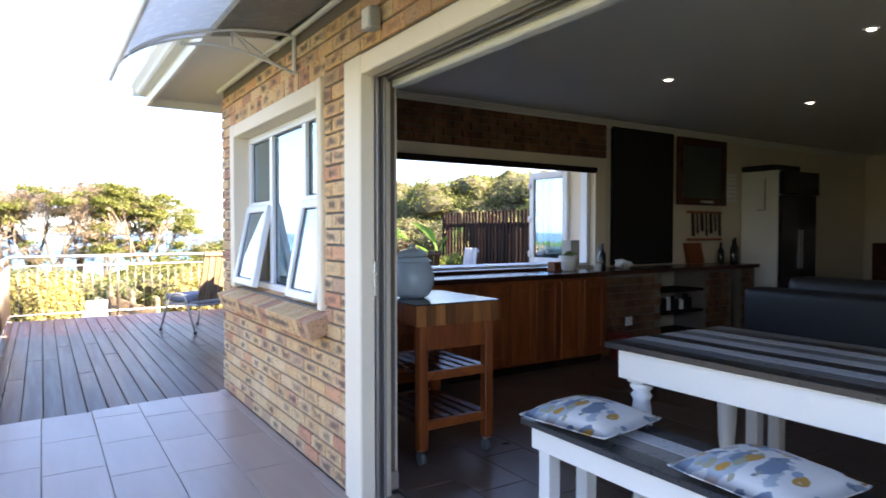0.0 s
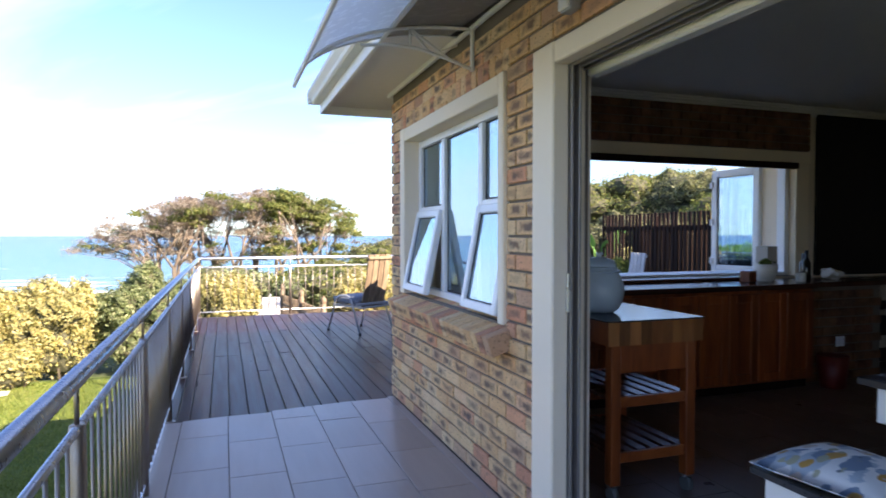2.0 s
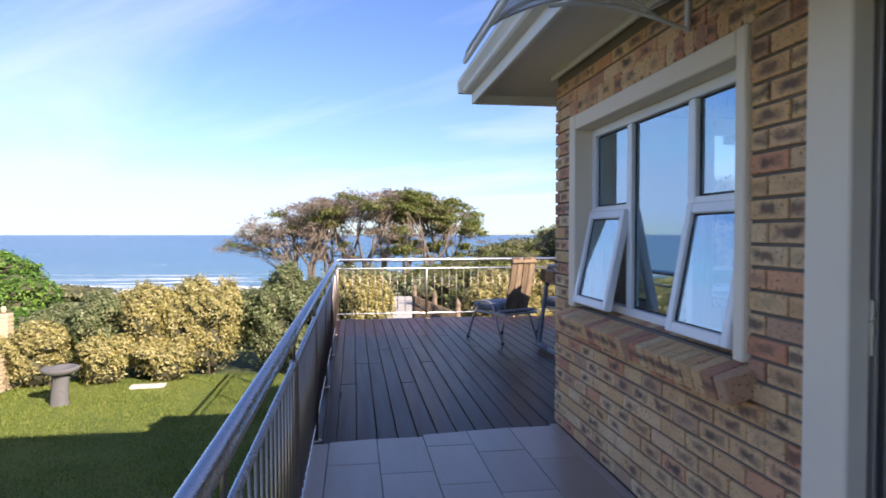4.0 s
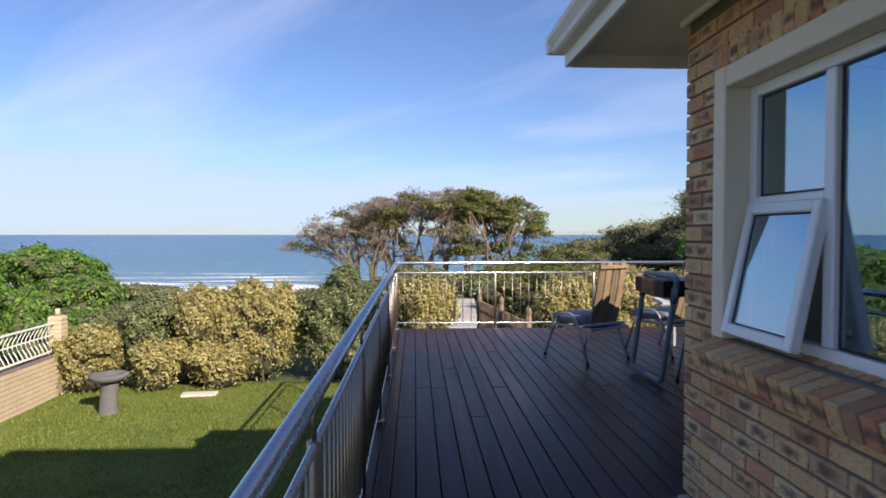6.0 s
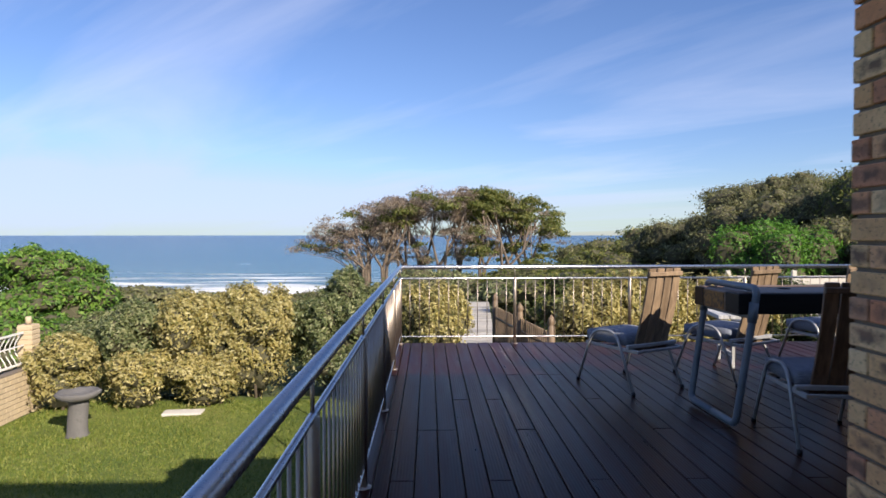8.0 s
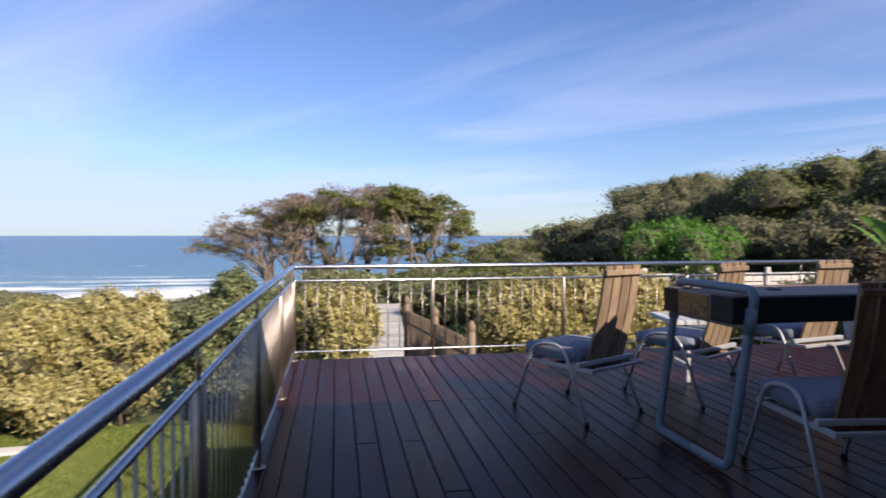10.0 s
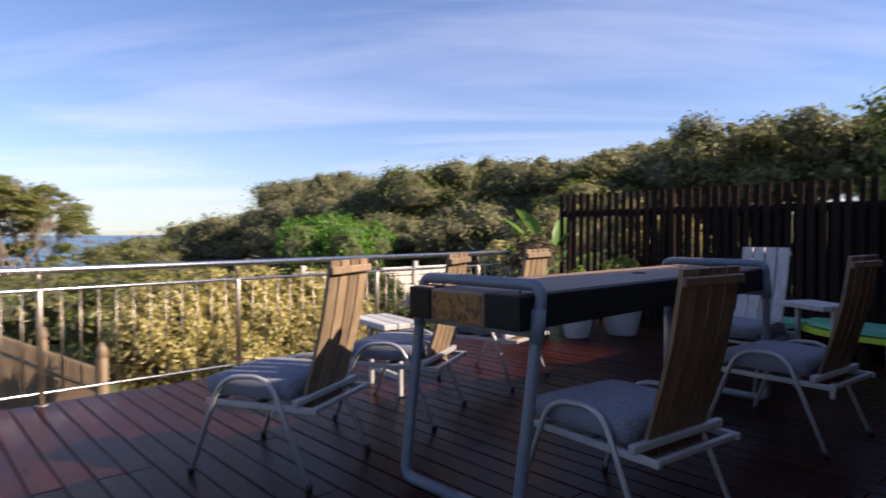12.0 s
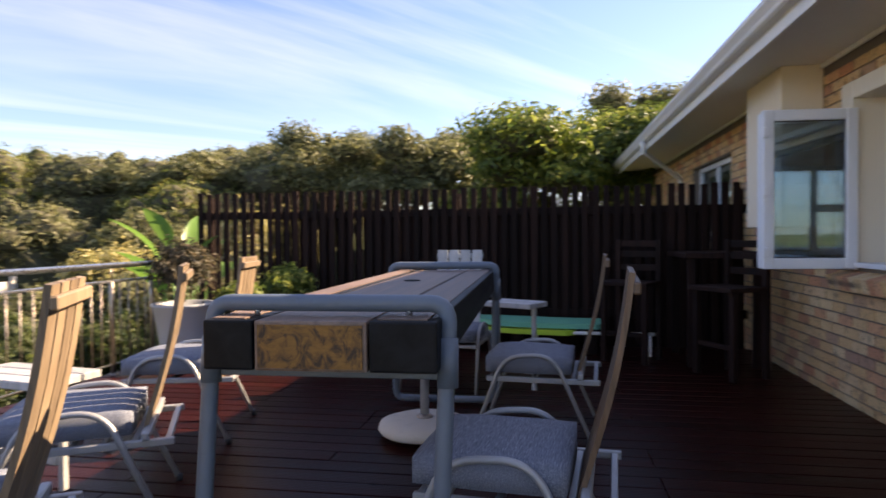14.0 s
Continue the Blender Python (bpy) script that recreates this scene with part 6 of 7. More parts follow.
bar_chair(5.35, 1.45, 60)
bar_chair(4.75, 0.72, 30)
bt = thing("bar_table", "tall dark-stained timber bar table by the fence", "table", (5.45, 0.68, DECK_Z))
part("tabletop", bx(-0.42, 0.42, -0.35, 0.35, 0.98, 1.03, 0.006), M_FENCE, bt)
for sx in (-1, 1):
    for sy in (-1, 1):
        part("leg", bx(sx * 0.35 - 0.035, sx * 0.35 + 0.035, sy * 0.28 - 0.035, sy * 0.28 + 0.035, 0, 0.979, 0.004), M_FENCE, bt)


# ---- living room ----
def panel_door(w, h):
    """A framed door with a sunk centre panel, in its XZ plane, front towards -Y."""
    bm = bmesh.new()
    t = 0.07
    box(bm, 0, t, -0.022, 0, 0, h, 0.003)
    box(bm, w - t, w, -0.022, 0, 0, h, 0.003)
    box(bm, t, w - t, -0.021, 0, 0, t, 0.003)
    box(bm, t, w - t, -0.021, 0, h - t, h, 0.003)
    box(bm, t, w - t, -0.010, 0, t, h - t)
    return bm


CF = -0.80    # cabinet fronts
CT = 0.885
cx = 1.0
n_cab = 0
for w in (0.60, 0.60, 0.60, 0.60):
    cab = thing("bar_cabinet", "red-brown wooden cabinet unit below the bar counter", "cabinet", (cx, 0, 0), group="bar cabinets")
    part("body", bx(0.002, w - 0.002, CF + 0.001, -WALL_T - 0.03, 0.08, CT - 0.045, 0.003), M_ROSE, cab)
    part("plinth", bx(0.002, w - 0.002, CF + 0.05, CF + 0.07, 0, 0.079), M_FENCE, cab)
    for k in range(2):
        dw = w / 2 - 0.008
        door = part("door", panel_door(dw, CT - 0.17), M_ROSE, cab, "panelled red-brown wooden door")
        door.location = (0.004 + k * (w / 2), CF, 0.10)
    cx += w
ctop = thing("bar_counter", "long dark polished wooden bar counter under the window", "counter", (0, 0, 0))
part("worktop", bx(0.95, 3.41, CF - 0.04, -WALL_T - 0.013, CT - 0.044, CT, 0.008, 2), M_COUNTER, ctop)
part("upper_ledge", bx(0.95, 3.41, -0.40, -0.175, CT + 0.001, CT + 0.03, 0.006), M_COUNTER, ctop)
ctop2 = thing("side_counter", "dark wooden counter on brick piers along the wall", "counter", (0, 0, 0))
part("worktop", bx(3.42, 6.20, -0.72, -WALL_T - 0.013, CT - 0.05, CT - 0.006, 0.008, 2), M_COUNTER, ctop2)
bmb = bmesh.new()
for a, b in ((3.43, 4.40), (5.20, 5.70), (5.90, 6.18)):
    part("pier", bx(a, b, -0.66, -WALL_T - 0.013, 0, CT - 0.051), M_MORTAR, ctop2)
    for row in range(10):
        x = a + (0.04 if row % 2 else 0)
        while x + 0.1 < b:
            box(bmb, x, min(b, x + BL), -0.672, -0.655, row * CH + 0.004, row * CH + BH + 0.004)
            x += CL
q = part("pier_bricks", bmb, M_BRICK_D, ctop2, "buff brick facing toned dark brown for the dim room")
tagged(q, kind="stuff")
for z in (0.12, 0.36, 0.60):
    part("shelf", bx(4.41, 5.19, -0.64, -0.25, z, z + 0.025), M_FENCE, ctop2)
r = random.Random(3)
for k in range(9):
    x, z = 4.49 + 0.075 * k, 0.385
    h = r.uniform(0.10, 0.17)
    b = solid("shelf_jar" if k % 2 else "shelf_tin", lt([(0.028, 0), (0.03, 0.01), (0.03, h), (0.018, h + 0.015)], 12), M_WHITEP if k % 3 == 0 else M_BLACKW, "small jar or tin on the counter shelf", "jar", pose(x, -0.52, z + 0.0002), "things on the counter shelf")
sock = thing("wall_socket", "white double wall socket on the brick pier", "socket", (3.88, -0.673, 0.30))
part("plate", bx(-0.05, 0.05, -0.012, 0, 0, 0.09, 0.003), M_WHITE, sock)
part("switch", bx(-0.03, -0.012, -0.016, -0.0125, 0.055, 0.075), M_WHITE, sock)

# brick panel above the bar window
bm = bmesh.new()
for row in range(5):
    x = 0.3 + (CL / 2 if row % 2 else 0)
    while x < 3.96:
        box(bm, x, min(3.98, x + BL), -WALL_T - 0.045, -WALL_T - 0.013, 2.083 + row * 0.0722, 2.083 + row * 0.0722 + 0.062)
        x += CL
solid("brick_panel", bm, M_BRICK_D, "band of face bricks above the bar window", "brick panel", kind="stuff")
solid("brick_panel_backing", bx(0.26, 3.98, -WALL_T - 0.03, -WALL_T - 0.0125, 2.078, 2.44), M_MORTAR, "mortar behind the brick band", "mortar", kind="structure")
solid("roller_blind", bx(1.0, 3.80, -WALL_T - 0.09, -WALL_T - 0.032, 1.905, 1.963, 0.012, 2), M_FENCE, "dark rolled blind above the bar window", "blind")

bb = thing("blackboard", "tall black notice board on the kitchen wall", "blackboard", (-0.19, 0, 0))
part("panel", bx(4.29, 5.30, -WALL_T - 0.035, -WALL_T - 0.0135, 0.92, 2.42), M_BLACK, bb)
bm = bmesh.new()
for q in ((4.27, 4.289, 0.90, 2.44), (5.301, 5.32, 0.90, 2.44), (4.29, 5.30, 0.90, 0.919), (4.29, 5.30, 2.421, 2.44)):
    box(bm, q[0], q[1], -WALL_T - 0.045, -WALL_T - 0.0135, q[2], q[3], 0.003)
part("board_frame", bm, M_BLACKW, bb)
pic = thing("framed_picture", "dark landscape picture in a carved wooden frame", "picture", (-0.19, 0, 0))
bm = bmesh.new()
a0, a1, c0, c1 = 5.40, 6.36, 1.60, 2.42
for q in ((a0, a0 + 0.09, c0, c1), (a1 - 0.09, a1, c0, c1), (a0 + 0.091, a1 - 0.091, c0, c0 + 0.09), (a0 + 0.091, a1 - 0.091, c1 - 0.09, c1)):
    box(bm, q[0], q[1], -WALL_T - 0.065, -WALL_T - 0.014, q[2], q[3], 0.015, 2)
part("picture_frame", bm, M_COUNTER, pic)
M_PAINT = plain("dull_green_canvas", (0.05, 0.065, 0.055), 0.5, 0, 0.6, 5, 0.1, 0.6)
part("canvas", bx(a0 + 0.09, a1 - 0.09, -WALL_T - 0.04, -WALL_T - 0.0141, c0 + 0.09, c1 - 0.09), M_PAINT, pic)
part("title_plate", bx(5.82, 6.08, -WALL_T - 0.068, -WALL_T - 0.0655, c0 + 0.03, c0 + 0.06), M_STEEL, pic)
pic2 = thing("framed_picture", "dark picture in a plain frame on the far wall", "picture", (0, 0, 0))
part("picture_frame", bx(9.955, 9.998, -2.35, -1.5, 1.35, 2.0, 0.01), M_COUNTER, pic2)
part("canvas", bx(9.948, 9.9545, -2.27, -1.58, 1.43, 1.92), M_PAINT, pic2)
rack = thing("key_rack", "wooden wall rack with hanging tools", "wall rack", (-0.28, 0, 0))
part("rail", bx(5.7, 6.4, -WALL_T - 0.035, -WALL_T - 0.014, 1.50, 1.53, 0.003), M_ROSEH, rack)
part("rail", bx(5.7, 6.4, -WALL_T - 0.035, -WALL_T - 0.014, 1.16, 1.19, 0.003), M_ROSEH, rack)
for k in range(7):
    part("tool", tb([(5.78 + 0.09 * k, -WALL_T - 0.045, 1.50), (5.79 + 0.09 * k, -WALL_T - 0.05, 1.22 + 0.03 * (k % 3))], 0.012 if k % 2 else 0.02, 6), M_BLACKG if k % 2 else M_COUNTER, rack)
shut = thing("louvre_window", "small white louvred window high on the wall", "window", (-0.29, 0, 0))
for k in range(7):
    part("slat", bx(6.50, 6.72, -WALL_T - 0.03, -WALL_T - 0.0135, 1.66 + k * 0.055, 1.66 + k * 0.055 + 0.035, 0.003), M_WHITE, shut)

fr = thing("drinks_fridge", "tall white drinks fridge with a black glass front", "fridge", (-0.20, 0, 0))
part("body", bx(6.74, 7.60, -0.74, -WALL_T - 0.03, 0.03, 2.05, 0.012, 2), M_WHITEP, fr)
part("header", bx(6.75, 7.59, -0.82, -0.7405, 1.74, 2.04, 0.02, 2), M_BLACKG, fr, "black header panel")
for k in range(2):
    d = part("door", bx(6.75 + k * 0.42, 6.75 + k * 0.42 + 0.41, -0.79, -0.7405, 0.2, 1.735, 0.008), M_BLACKG, fr, "black glass door")
    part("handle", bx(7.13 + k * 0.07, 7.145 + k * 0.07, -0.815, -0.7905, 0.8, 1.3, 0.004), M_ALU, d)
part("kick_plate", bx(6.76, 7.58, -0.76, -0.7405, 0.04, 0.19), M_BLACK, fr)
for sx in (6.8, 7.54):
    part("foot", lt([(0.02, 0), (0.02, 0.03)], 10, (sx, -0.69, 0)), M_RUBBER, fr)
    part("foot", lt([(0.02, 0), (0.02, 0.03)], 10, (sx, -0.32, 0)), M_RUBBER, fr)
ft = solid("flat_case", bx(6.50, 7.1, -0.72, -0.27, 2.051, 2.12, 0.01), M_BLACK, "flat black case lying on the fridge", "case")
mk = solid("fridge_hook", tb([(6.531, -0.58, 1.95), (6.531, -0.58, 1.55), (6.531, -0.48, 1.55)], 0.008, 6), M_ALU, "thin metal hanger on the fridge side", "hanger")


def soft_block(bm, x0, x1, y0, y1, z0, z1, r=0.07):
    box(bm, x0, x1, y0, y1, z0, z1, r, 4)
    for f in bm.faces:
        f.smooth = True


sofa = thing("leather_sofa", "black leather sofa seen from behind", "sofa", (0, 0, 0))
for name, a in (("back", (3.25, 3.52, -4.35, -1.95, 0.10, 0.80)), ("arm", (3.53, 4.35, -2.22, -1.93, 0.10, 0.68)), ("arm", (3.53, 4.35, -4.36, -4.08, 0.10, 0.68)), ("seat", (3.53, 4.38, -4.07, -2.23, 0.10, 0.46))):
    bm = bmesh.new()
    soft_block(bm, *a)
    part(name, bm, M_LEATHER, sofa)
for k in range(2):
    bm = bmesh.new()
    soft_block(bm, 3.45, 3.72, -4.05 + k * 0.93, -3.14 + k * 0.93, 0.47, 0.90, 0.1)
    part("back_cushion", bm, M_LEATHER, sofa)
for x in (3.3, 4.3):
    for y in (-4.3, -2.0):
        part("foot", bx(x - 0.03, x + 0.03, y - 0.03, y + 0.03, 0, 0.099), M_BLACKW, sofa)
sofa.location.x = 0.58
lamp = solid("yellow_cushion", cushion_bm(0.36, 0.36, 0.11), M_ORANGE, "small ochre cushion on the dark sofa", "cushion", pose(4.63, -2.8, 0.62, 70, 0, 80))
ck = thing("dark_sideboard", "dark wooden sideboard against the far wall", "sideboard", (0, 0, 0))
part("body", bx(9.4, 9.97, -3.2, -0.6, 0.05, 1.1, 0.01), M_COUNTER, ck)
for k in range(4):
    part("door", bx(9.375, 9.3995, -3.18 + k * 0.645, -3.18 + k * 0.645 + 0.63, 0.08, 1.07, 0.005), M_COUNTER, ck)
part("plinth", bx(9.45, 9.95, -3.1, -0.7, 0, 0.049), M_BLACK, ck)


def turned_leg(h, r=0.05):
    return [(r * 0.55, 0.0), (r * 0.7, 0.03), (r * 0.6, 0.08), (r * 0.85, h * 0.3), (r * 1.0, h * 0.55), (r * 0.75, h * 0.68), (r * 1.0, h * 0.71), (r * 0.7, h * 0.735), (r * 1.05, h * 0.76), (r * 1.05, h * 0.775), (r * 0.8, h * 0.79)]


def striped_top(th, x0, x1, y0, y1, z, t, n):
    for k in range(n):
        a = x0 + (x1 - x0) * k / n
        b = x0 + (x1 - x0) * (k + 1) / n - 0.002
        part("top_plank", bx(a, b, y0, y1, z - t, z, 0.003), M_STRIPE[(0, 2, 1, 0, 1, 2, 1, 0, 2)[k % 9]], th)


dt = thing("dining_table", "white turned-leg dining table with a grey striped top", "table", (0, 0, 0))
TX0, TX1, TY0, TY1, TZ = 0.98, 1.88, -5.25, -3.03, 0.76
striped_top(dt, TX0, TX1, TY0, TY1, TZ, 0.028, 9)
bm = bmesh.new()
for a in ((TX0 + 0.04, TX0 + 0.065, TY0 + 0.05, TY1 - 0.05), (TX1 - 0.065, TX1 - 0.04, TY0 + 0.05, TY1 - 0.05), (TX0 + 0.066, TX1 - 0.066, TY0 + 0.05, TY0 + 0.075), (TX0 + 0.066, TX1 - 0.066, TY1 - 0.075, TY1 - 0.05)):
    box(bm, *a, TZ - 0.165, TZ - 0.029, 0.003)
part("apron", bm, M_TABLEWHITE, dt)
for x in (TX0 + 0.115, TX1 - 0.115):
    for y in (TY0 + 0.125, TY1 - 0.125):
        bm = bmesh.new()
        h = TZ - 0.03
        lathe(bm, turned_leg(h, 0.05), 20, (x, y, 0))
        box(bm, x - 0.048, x + 0.048, y - 0.048, y + 0.048, h * 0.79, h, 0.005)
        part("leg", bm, M_TABLEWHITE, dt, "white turned table leg")


def bench(x0, x1, y0, y1, z, label):
    th = thing("bench", label, "bench", (0, 0, 0), group="dining benches")
    striped_top(th, x0, x1, y0, y1, z, 0.026, 4)
    bm = bmesh.new()
    for a in ((x0 + 0.03, x0 + 0.05, y0 + 0.04, y1 - 0.04), (x1 - 0.05, x1 - 0.03, y0 + 0.04, y1 - 0.04), (x0 + 0.051, x1 - 0.051, y0 + 0.04, y0 + 0.06), (x0 + 0.051, x1 - 0.051, y1 - 0.06, y1 - 0.04)):
        box(bm, *a, z - 0.125, z - 0.027, 0.003)
    part("apron", bm, M_TABLEWHITE, th)
    for x in (x0 + 0.085, x1 - 0.085):
        for y in (y0 + 0.10, y1 - 0.095, (y0 + y1) / 2):
            part("leg", bx(x - 0.033, x + 0.033, y - 0.033, y + 0.033, 0, z - 0.0275, 0.004), M_TABLEWHITE, th)


bench(0.495, 0.885, -5.2, -3.0, 0.47, "white wooden bench with a grey striped seat")
bench(1.95, 2.34, -5.2, -3.05, 0.47, "white wooden bench with a grey striped seat behind the table")
for (x, y, rz) in ((0.69, -3.22, 8), (0.69, -3.98, -4)):
    solid("seat_cushion", cushion_bm(0.42, 0.44, 0.055, 0.035, 12, 0.03), M_FLORAL, "white cushion with blue-grey and ochre flowers on the bench", "cushion", pose(x, y, 0.4715, 0, 0, rz), "bench cushions")

# butcher's trolley
KX0, KX1, KY0, KY1, KZ = 0.43, 0.985, -2.22, -1.57, 0.885
cart = thing("kitchen_trolley", "red-brown butcher-block trolley on castors with slatted shelves", "trolley", (0, 0, 0))
block = part("butcher_block", bx(KX0 + 0.002, KX1 - 0.002, KY0 + 0.002, KY1 - 0.002, KZ - 0.118, KZ - 0.0085), M_ROSE, cart, "striped butcher-block top")
for k in range(9):
    a = KX0 + (KX1 - KX0) * k / 9
    part("stave", bx(a, a + (KX1 - KX0) / 9 - 0.001, KY0 - 0.002, KY0 + 0.0015, KZ - 0.12, KZ - 0.008), M_BLOCK, block)
part("stone_top", bx(KX0 - 0.005, KX1 + 0.005, KY0 - 0.005, KY1 + 0.005, KZ - 0.0075, KZ, 0.002), M_DARKTOP, cart, "dark polished top plate")
for x in (KX0 + 0.03, KX1 - 0.085):
    for y in (KY0 + 0.015, KY1 - 0.07):
        leg = part("leg", bx(x, x + 0.055, y, y + 0.055, 0.085, KZ - 0.1205, 0.004), M_ROSE, cart)
        bm = bmesh.new()
        tube(bm, [(x + 0.012, y + 0.03, 0.036), (x + 0.043, y + 0.03, 0.036)], 0.035, 16)
        part("castor_wheel", bm, M_RUBBER, leg)
        part("castor_fork", bx(x + 0.004, x + 0.051, y + 0.015, y + 0.045, 0.07, 0.0845, 0.003), M_STEEL, leg)
part("front_rail", bx(KX0 + 0.086, KX1 - 0.086, KY0 + 0.025, KY0 + 0.045, KZ - 0.26, KZ - 0.1205, 0.003), M_ROSE, cart)
part("back_rail", bx(KX0 + 0.086, KX1 - 0.086, KY1 - 0.045, KY1 - 0.025, KZ - 0.26, KZ - 0.1205, 0.003), M_ROSE, cart)
for z in (0.19, 0.46):
    part("shelf_rail", bx(KX0 + 0.086, KX1 - 0.086, KY0 + 0.025, KY0 + 0.045, z, z + 0.05, 0.003), M_ROSEH, cart)
    part("shelf_rail", bx(KX0 + 0.086, KX1 - 0.086, KY1 - 0.045, KY1 - 0.025, z, z + 0.05, 0.003), M_ROSEH, cart)
    for k in range(6):
        a = KX0 + 0.05 + k * 0.078
        part("shelf_slat", bx(a, a + 0.055, KY0 + 0.046, KY1 - 0.046, z + 0.03, z + 0.05, 0.003), M_COUNTER, cart, "dark shelf slat")
jar = thing("lidded_jar", "large pale blue textured ceramic jar with a lid on the trolley", "jar", (0.60, -1.88, KZ + 0.0005))
jar.scale = (0.88, 0.88, 0.88)
prof = [(0.075, 0.0), (0.10, 0.008)] + [(0.108 + 0.04 * math.sin(math.pi * (i + 1.5) / 14), 0.03 + 0.0175 * i) for i in range(13)] + [(0.11, 0.262), (0.098, 0.275)]
bm = lt(prof, 80)
for v in bm.verts:
    a = math.atan2(v.co.y, v.co.x)
    if 0.03 < v.co.z < 0.24:
        k = 1 + 0.016 * math.sin(a * 20 + v.co.z * 180) * math.sin(a * 20 - v.co.z * 180)
        v.co.x *= k
        v.co.y *= k
part("body", bm, M_JAR, jar)
lid = part("lid", lt([(0.10, 0.2755), (0.102, 0.285), (0.085, 0.31), (0.045, 0.325), (0.016, 0.33), (0.016, 0.34), (0.024, 0.35), (0.012, 0.362)], 32), M_JAR, jar)
bm = bmesh.new()
lathe(bm, [(0.128, 0.240), (0.131, 0.246), (0.124, 0.252)], 40)
part("rim_band", bm, M_JAR, lid)

# on the bar counter
pl = thing("plant_pot", "round white plant pot with a small succulent", "plant pot", (3.18, -0.52, CT + 0.0005))
part("pot", lt([(0.055, 0), (0.07, 0.01), (0.098, 0.10), (0.10, 0.15), (0.088, 0.15), (0.08, 0.12), (0.02, 0.118)], 26), M_WHITEP, pl)
part("soil", lt([(0.079, 0.119), (0.07, 0.13)], 16), M_SOIL, pl)
v, f = leaf_cloud([(0, 0, 0.15, 0.05, 0.05, 0.04)], 160, 0.04, 71)
part("leaves", mesh_np("leaves", v, f, L_DARK), None, pl)
solid("wooden_block", bx(-0.055, 0.055, -0.045, 0.045, 0, 0.095, 0.006), M_ROSE, "small wooden box on the counter", "box", pose(2.96, -0.55, CT + 0.0005, 0, 0, 12))
solid("carton", bx(-0.07, 0.07, -0.06, 0.06, 0, 0.27, 0.004), M_PALESTONE, "tall cream carton on the ledge", "carton", pose(3.36, -0.36, CT + 0.0305, 0, 0, 8))
solid("coffee_mug", lt([(0.034, 0), (0.038, 0.005), (0.04, 0.075), (0.034, 0.075), (0.03, 0.01)], 18), M_WHITEP, "white cup on the counter", "cup", pose(3.50, -0.60, CT - 0.0055))
M_BOTTLE = plain("dark_bottle_glass", (0.012, 0.014, 0.012), 0.12)
for k, (x, y, z, ln) in enumerate(((3.62, -0.55, CT - 0.006, 0.27), (3.70, -0.45, CT - 0.006, 0.24), (5.98, -0.5, CT - 0.006, 0.3), (6.12, -0.44, CT - 0.006, 0.32), (5.88, -0.4, CT - 0.006, 0.26))):
    solid("bottle", lt([(0.034, 0), (0.037, 0.01), (0.037, ln * 0.6), (0.014, ln * 0.78), (0.014, ln), (0.010, ln + 0.002)], 16), M_BOTTLE, "dark glass bottle on the counter", "bottle", pose(x, y, z + 0.0005), "bottles")
bm = bmesh.new()
bmesh.ops.create_icosphere(bm, subdivisions=3, radius=0.085)
for v in bm.verts:
    v.co.z = max(-0.045, v.co.z * 0.55)
    v.co += v.co.normalized() * 0.04 * noise.noise(v.co * 22)
solid("tea_towel", bm, M_BASEW, "crumpled off-white cloth on the side counter", "cloth", pose(4.05, -0.45, CT + 0.045))
bm = bmesh.new()
box(bm, -0.17, 0.17, -0.012, 0.012, 0, 0.26, 0.01, 2)
solid("bread_board", bm, M_ROSE, "wooden chopping board leaning on the wall", "chopping board", pose(5.52, -0.30, CT - 0.004, -12, 0, 0))
solid("paper_bin", lt([(0.09, 0), (0.10, 0.01), (0.125, 0.27), (0.118, 0.27)], 18), plain("red_plastic", (0.14, 0.012, 0.008), 0.45), "red plastic bin beside the cabinets", "bin", pose(3.58, -0.85, 0.0005))

# downlights
M_LED = glow_mat("warm_led", (1.0, 0.93, 0.80), 11.0)
for x, y in ((2.98, -3.28), (3.02, -1.80), (4.90, -1.95), (4.9, -3.5), (6.8, -2.0), (6.8, -3.6), (3.0, -5.2)):
    dl = thing("downlight", "small round recessed ceiling downlight, lit", "downlight", (x, y, 2.4985), group="ceiling downlights")
    part("ring", lt([(0.042, -0.006), (0.045, -0.003), (0.045, 0.0)], 20), M_WHITE, dl)
    part("led", lt([(0.019, -0.0085), (0.019, -0.0062)], 16), M_LED, dl)

# ---- pieces of floors, walls and fence ----
# porch tiles
TW, TL, TG = 0.30, 0.60, 0.004
tile_cache = {}


def flat_piece(cache, name, w, d, t, mat, bev=0.002):
    k = (round(w, 3), round(d, 3))
    if k not in cache:
        cache[k] = finish(bx(-w / 2, w / 2, -d / 2, d / 2, -t, 0, bev), name, mat)
    return cache[k]


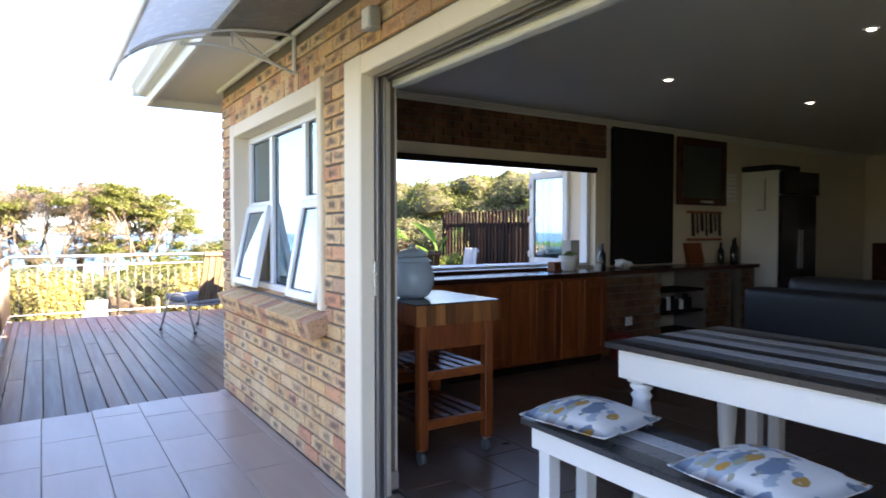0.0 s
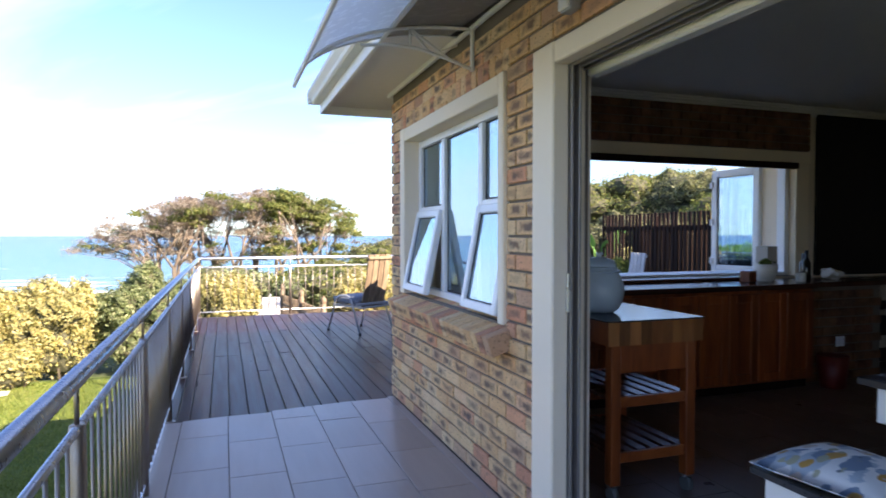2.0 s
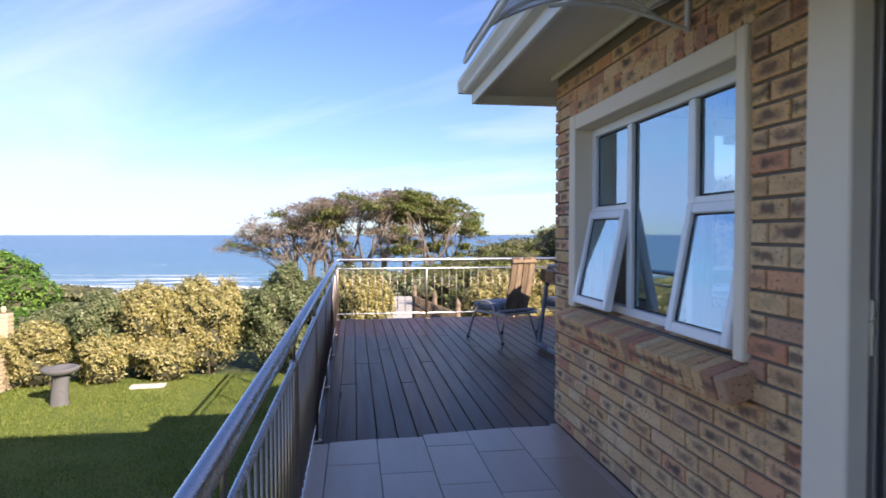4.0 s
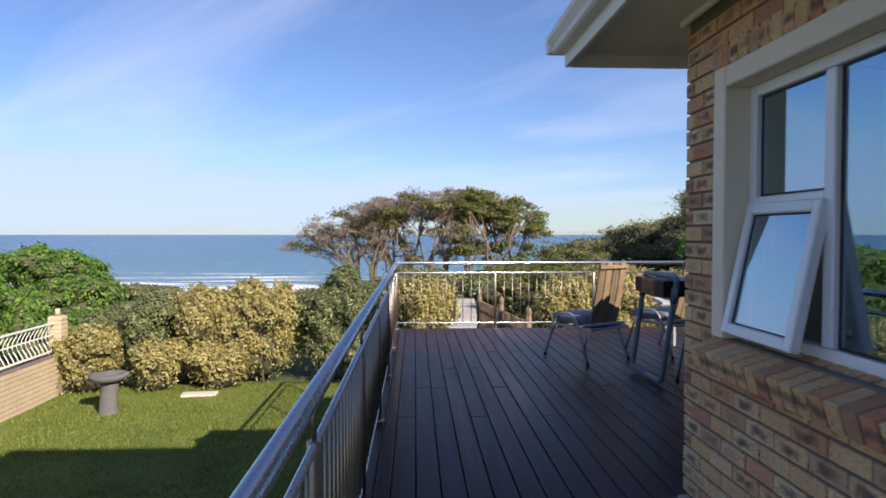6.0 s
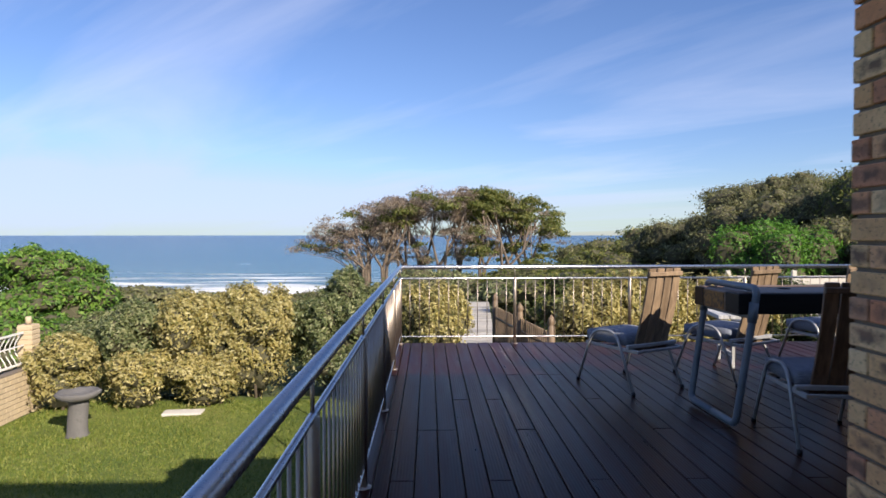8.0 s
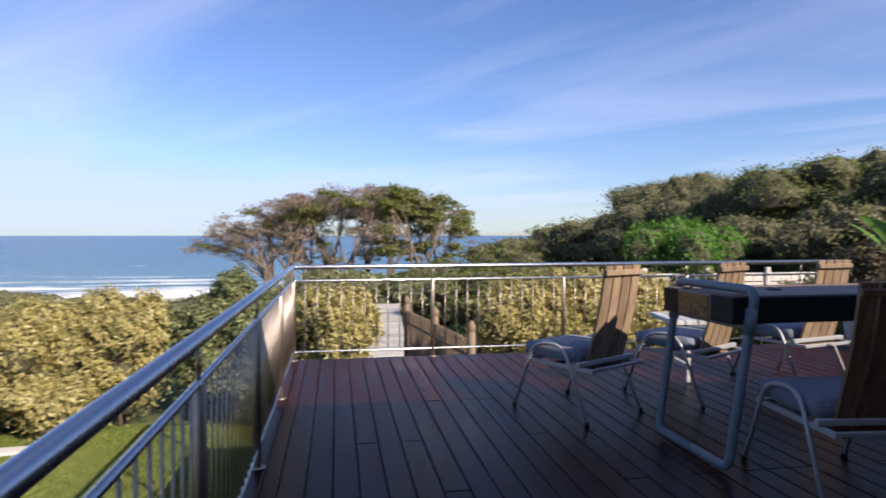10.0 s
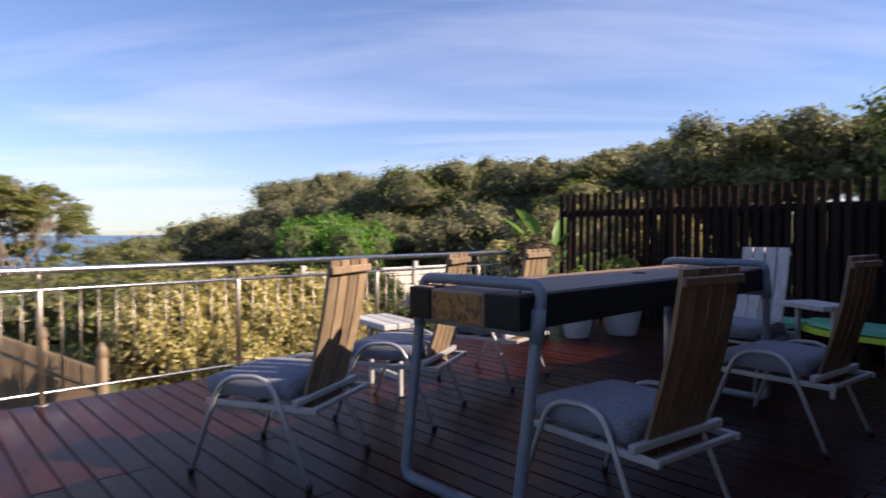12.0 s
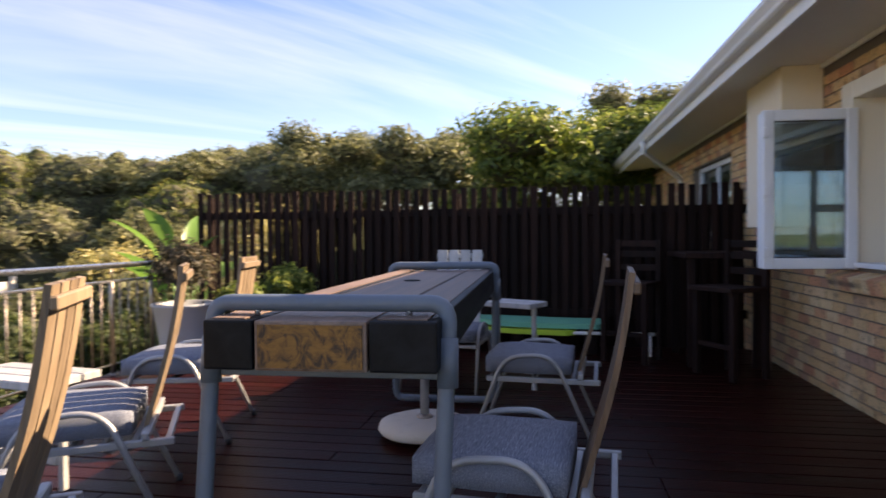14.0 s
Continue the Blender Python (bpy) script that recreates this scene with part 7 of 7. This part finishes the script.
def lay_tiles(parent, x0, x1, y0, y1, mat, cache, z=0.0, askew=False):
    i, x = 0, x0
    while x < x1 - 0.02:
        xe = min(x1, x + TW)
        y = y1 + (TL * (0.33, 0.0, 0.62)[i % 3])
        if askew:
            y1 = porch_end((x + xe) / 2) - 0.003
            y = y1 + TL * (0.33, 0.0, 0.62)[i % 3] - 0.02
        while y > y0 + 0.02:
            a, b = max(y0, y - TL), min(y1, y)
            if b - a > 0.03 and askew and b == y1:
                tbm = bx(-(xe - x - TG) / 2, (xe - x - TG) / 2, a - b + TG, 0, -0.012, 0, 0.002)
                for v in tbm.verts:
                    if v.co.y > -0.01:
                        v.co.y += 0.1185 * v.co.x
                ob = part("tile", tbm, mat, parent)
                ob.location = ((x + xe) / 2, b, z)
            elif b - a > 0.03:
                ob = part("tile", flat_piece(cache, "tile", xe - x - TG, b - a - TG, 0.012, mat), None, parent)
                ob.location = ((x + xe) / 2, (a + b) / 2, z + random.uniform(-0.0006, 0.0006))
            y -= TL
        x += TW
        i += 1


lay_tiles(floor_porch, RAIL_X + 0.10, -0.002, -8.0, -0.004, M_TILE, tile_cache, askew=True)
ob = part("edge_strip", bx(RAIL_X - 0.06, RAIL_X + 0.096, -12, porch_end(RAIL_X) - 0.003, -0.012, -0.002, 0.002), M_TILE, floor_porch)
tile_cache_in = {}
lay_tiles(floor_in, WALL_T + 0.016, 5.0, -7.0, -WALL_T - 0.016, M_TILEIN, tile_cache_in)
part("floor_rest", bx(5.002, 10, -9, -WALL_T - 0.016, -0.0095, -0.001), M_TILEIN, floor_in)

# deck boards
DW = 0.1385
deck_cache = {}
x = RAIL_X - 0.045
i = 0
while x < DECK_X1 - 0.02:
    w = DW if i > 1 else 0.09
    joint = random.Random(i).choice((1.7, 2.6, 3.4, 4.3))
    for a, b in ((porch_end(x + w / 2) + 0.004, joint), (joint + 0.003, FAR_Y + 0.06)):
        ob = part("board", flat_piece(deck_cache, "board", w - 0.007, b - a, 0.028, M_DECK, 0.004), None, deck)
        ob.location = (x + w / 2, (a + b) / 2, DECK_Z + random.uniform(-0.0015, 0.0015))
    x += w
    i += 1

# fence slats
rg = random.Random(9)
FX0 = 6.09
bm = bmesh.new()
for z in (0.25, 1.36):
    box(bm, FX0 + 0.03, FX0 + 0.075, NY + 0.02, 6.34, z, z + 0.09, 0.004)
part("fence_rail", bm, M_FENCE, fence)
for y in (0.25, 1.75, 3.25, 4.75, 6.25):
    part("fence_post", bx(FX0 + 0.076, FX0 + 0.16, y - 0.045, y + 0.045, LAWN_Z - 0.2, 1.62, 0.005), M_FENCE, fence)
def slat_mesh(w, top):
    return finish(bx(-0.011, 0.011, -w / 2, w / 2, -0.15, top, 0.002), "slat", M_FENCE)


front_me = [slat_mesh(w, h) for w, h in ((0.066, 1.665), (0.070, 1.68), (0.062, 1.672))]
back_me = [slat_mesh(w, h) for w, h in ((0.078, 1.43), (0.082, 1.44), (0.075, 1.42))]
PITCH = 0.110
y, k = 6.34, 0
while y > NY + 0.04:
    ob = part("slat", rg.choice(front_me), None, fence)
    ob.matrix_basis = pose(FX0 + 0.018, y, 0.0, rg.uniform(-0.4, 0.4), 0, rg.uniform(-2, 2))
    if y < 5.5:
        ob = part("slat", rg.choice(back_me), None, fence)
        ob.matrix_basis = pose(FX0 + 0.088, y - PITCH / 2, 0.0, rg.uniform(-0.4, 0.4), 0, rg.uniform(-2, 2))
    y -= PITCH
    k += 1

# wall bricks: courses with openings left free
CUT_W = (WIN_Y0 - 0.057, WIN_Y1 + 0.102)
zc = 0.0
row = 0
while zc + BH < SOFFIT_Z - 0.03:
    z = zc + CH / 2
    cuts = []
    if z > 0.70 and z < WIN_Z1 + 0.11:
        cuts.append(CUT_W)
    lo = DOOR_Y1 + 0.127 if z < DOOR_Z + 0.05 else -3.9
    for u, v in course_bricks(lo, NY, row % 2, cuts):
        if v - u > 0.04:
            brick_at(wall_west, 0.024, (u + v) / 2, z, v - u)
    zc += CH
    row += 1
# soldier course over the side window
y = WIN_Y0 - 0.08
while y < WIN_Y1 + 0.09:
    brick_at(wall_west, 0.0225, y + 0.035, WIN_Z1 + 0.145, BH, 0.105)
    y += CH
# the rest of the brickwork, joined
bm = bmesh.new()
row, zc = 0, -0.25
while zc + BH < SOFFIT_Z - 0.03:
    z = zc + CH / 2
    cuts = []
    if BAR_Z0 - 0.12 < z < BAR_Z1 + 0.14:
        cuts.append((BAR_X0 - 0.02, BAR_X1 + 0.165))
    if W3_Z0 - 0.05 < z < W3_Z1 + 0.03:
        cuts.append((W3_X0 - 0.03, W3_X1 + 0.03))
    for u, v in course_bricks(0.05, 12.5, row % 2, cuts):
        if v - u > 0.04:
            box(bm, u, v, NY - 0.05, NY + random.uniform(-0.001, 0.002), z - BH / 2, z + BH / 2)
    zc += CH
    row += 1
q = part("bricks", bm, M_BRICK_J, wall_north, "buff face bricks of the end wall")
tagged(q, kind="stuff")
sill2 = thing("trim_bar_sill", "brick-on-edge sill below the bar window", "sill", kind="structure")
for i in range(38):
    ob = new("brick", sill_me)
    ob.parent = sill2
    ob.matrix_basis = pose(BAR_X0 + 0.03 + i * 0.0815, NY - 0.005, 0.82, 0, 0, -90) @ Euler((0, radians(-15), 0)).to_matrix().to_4x4()
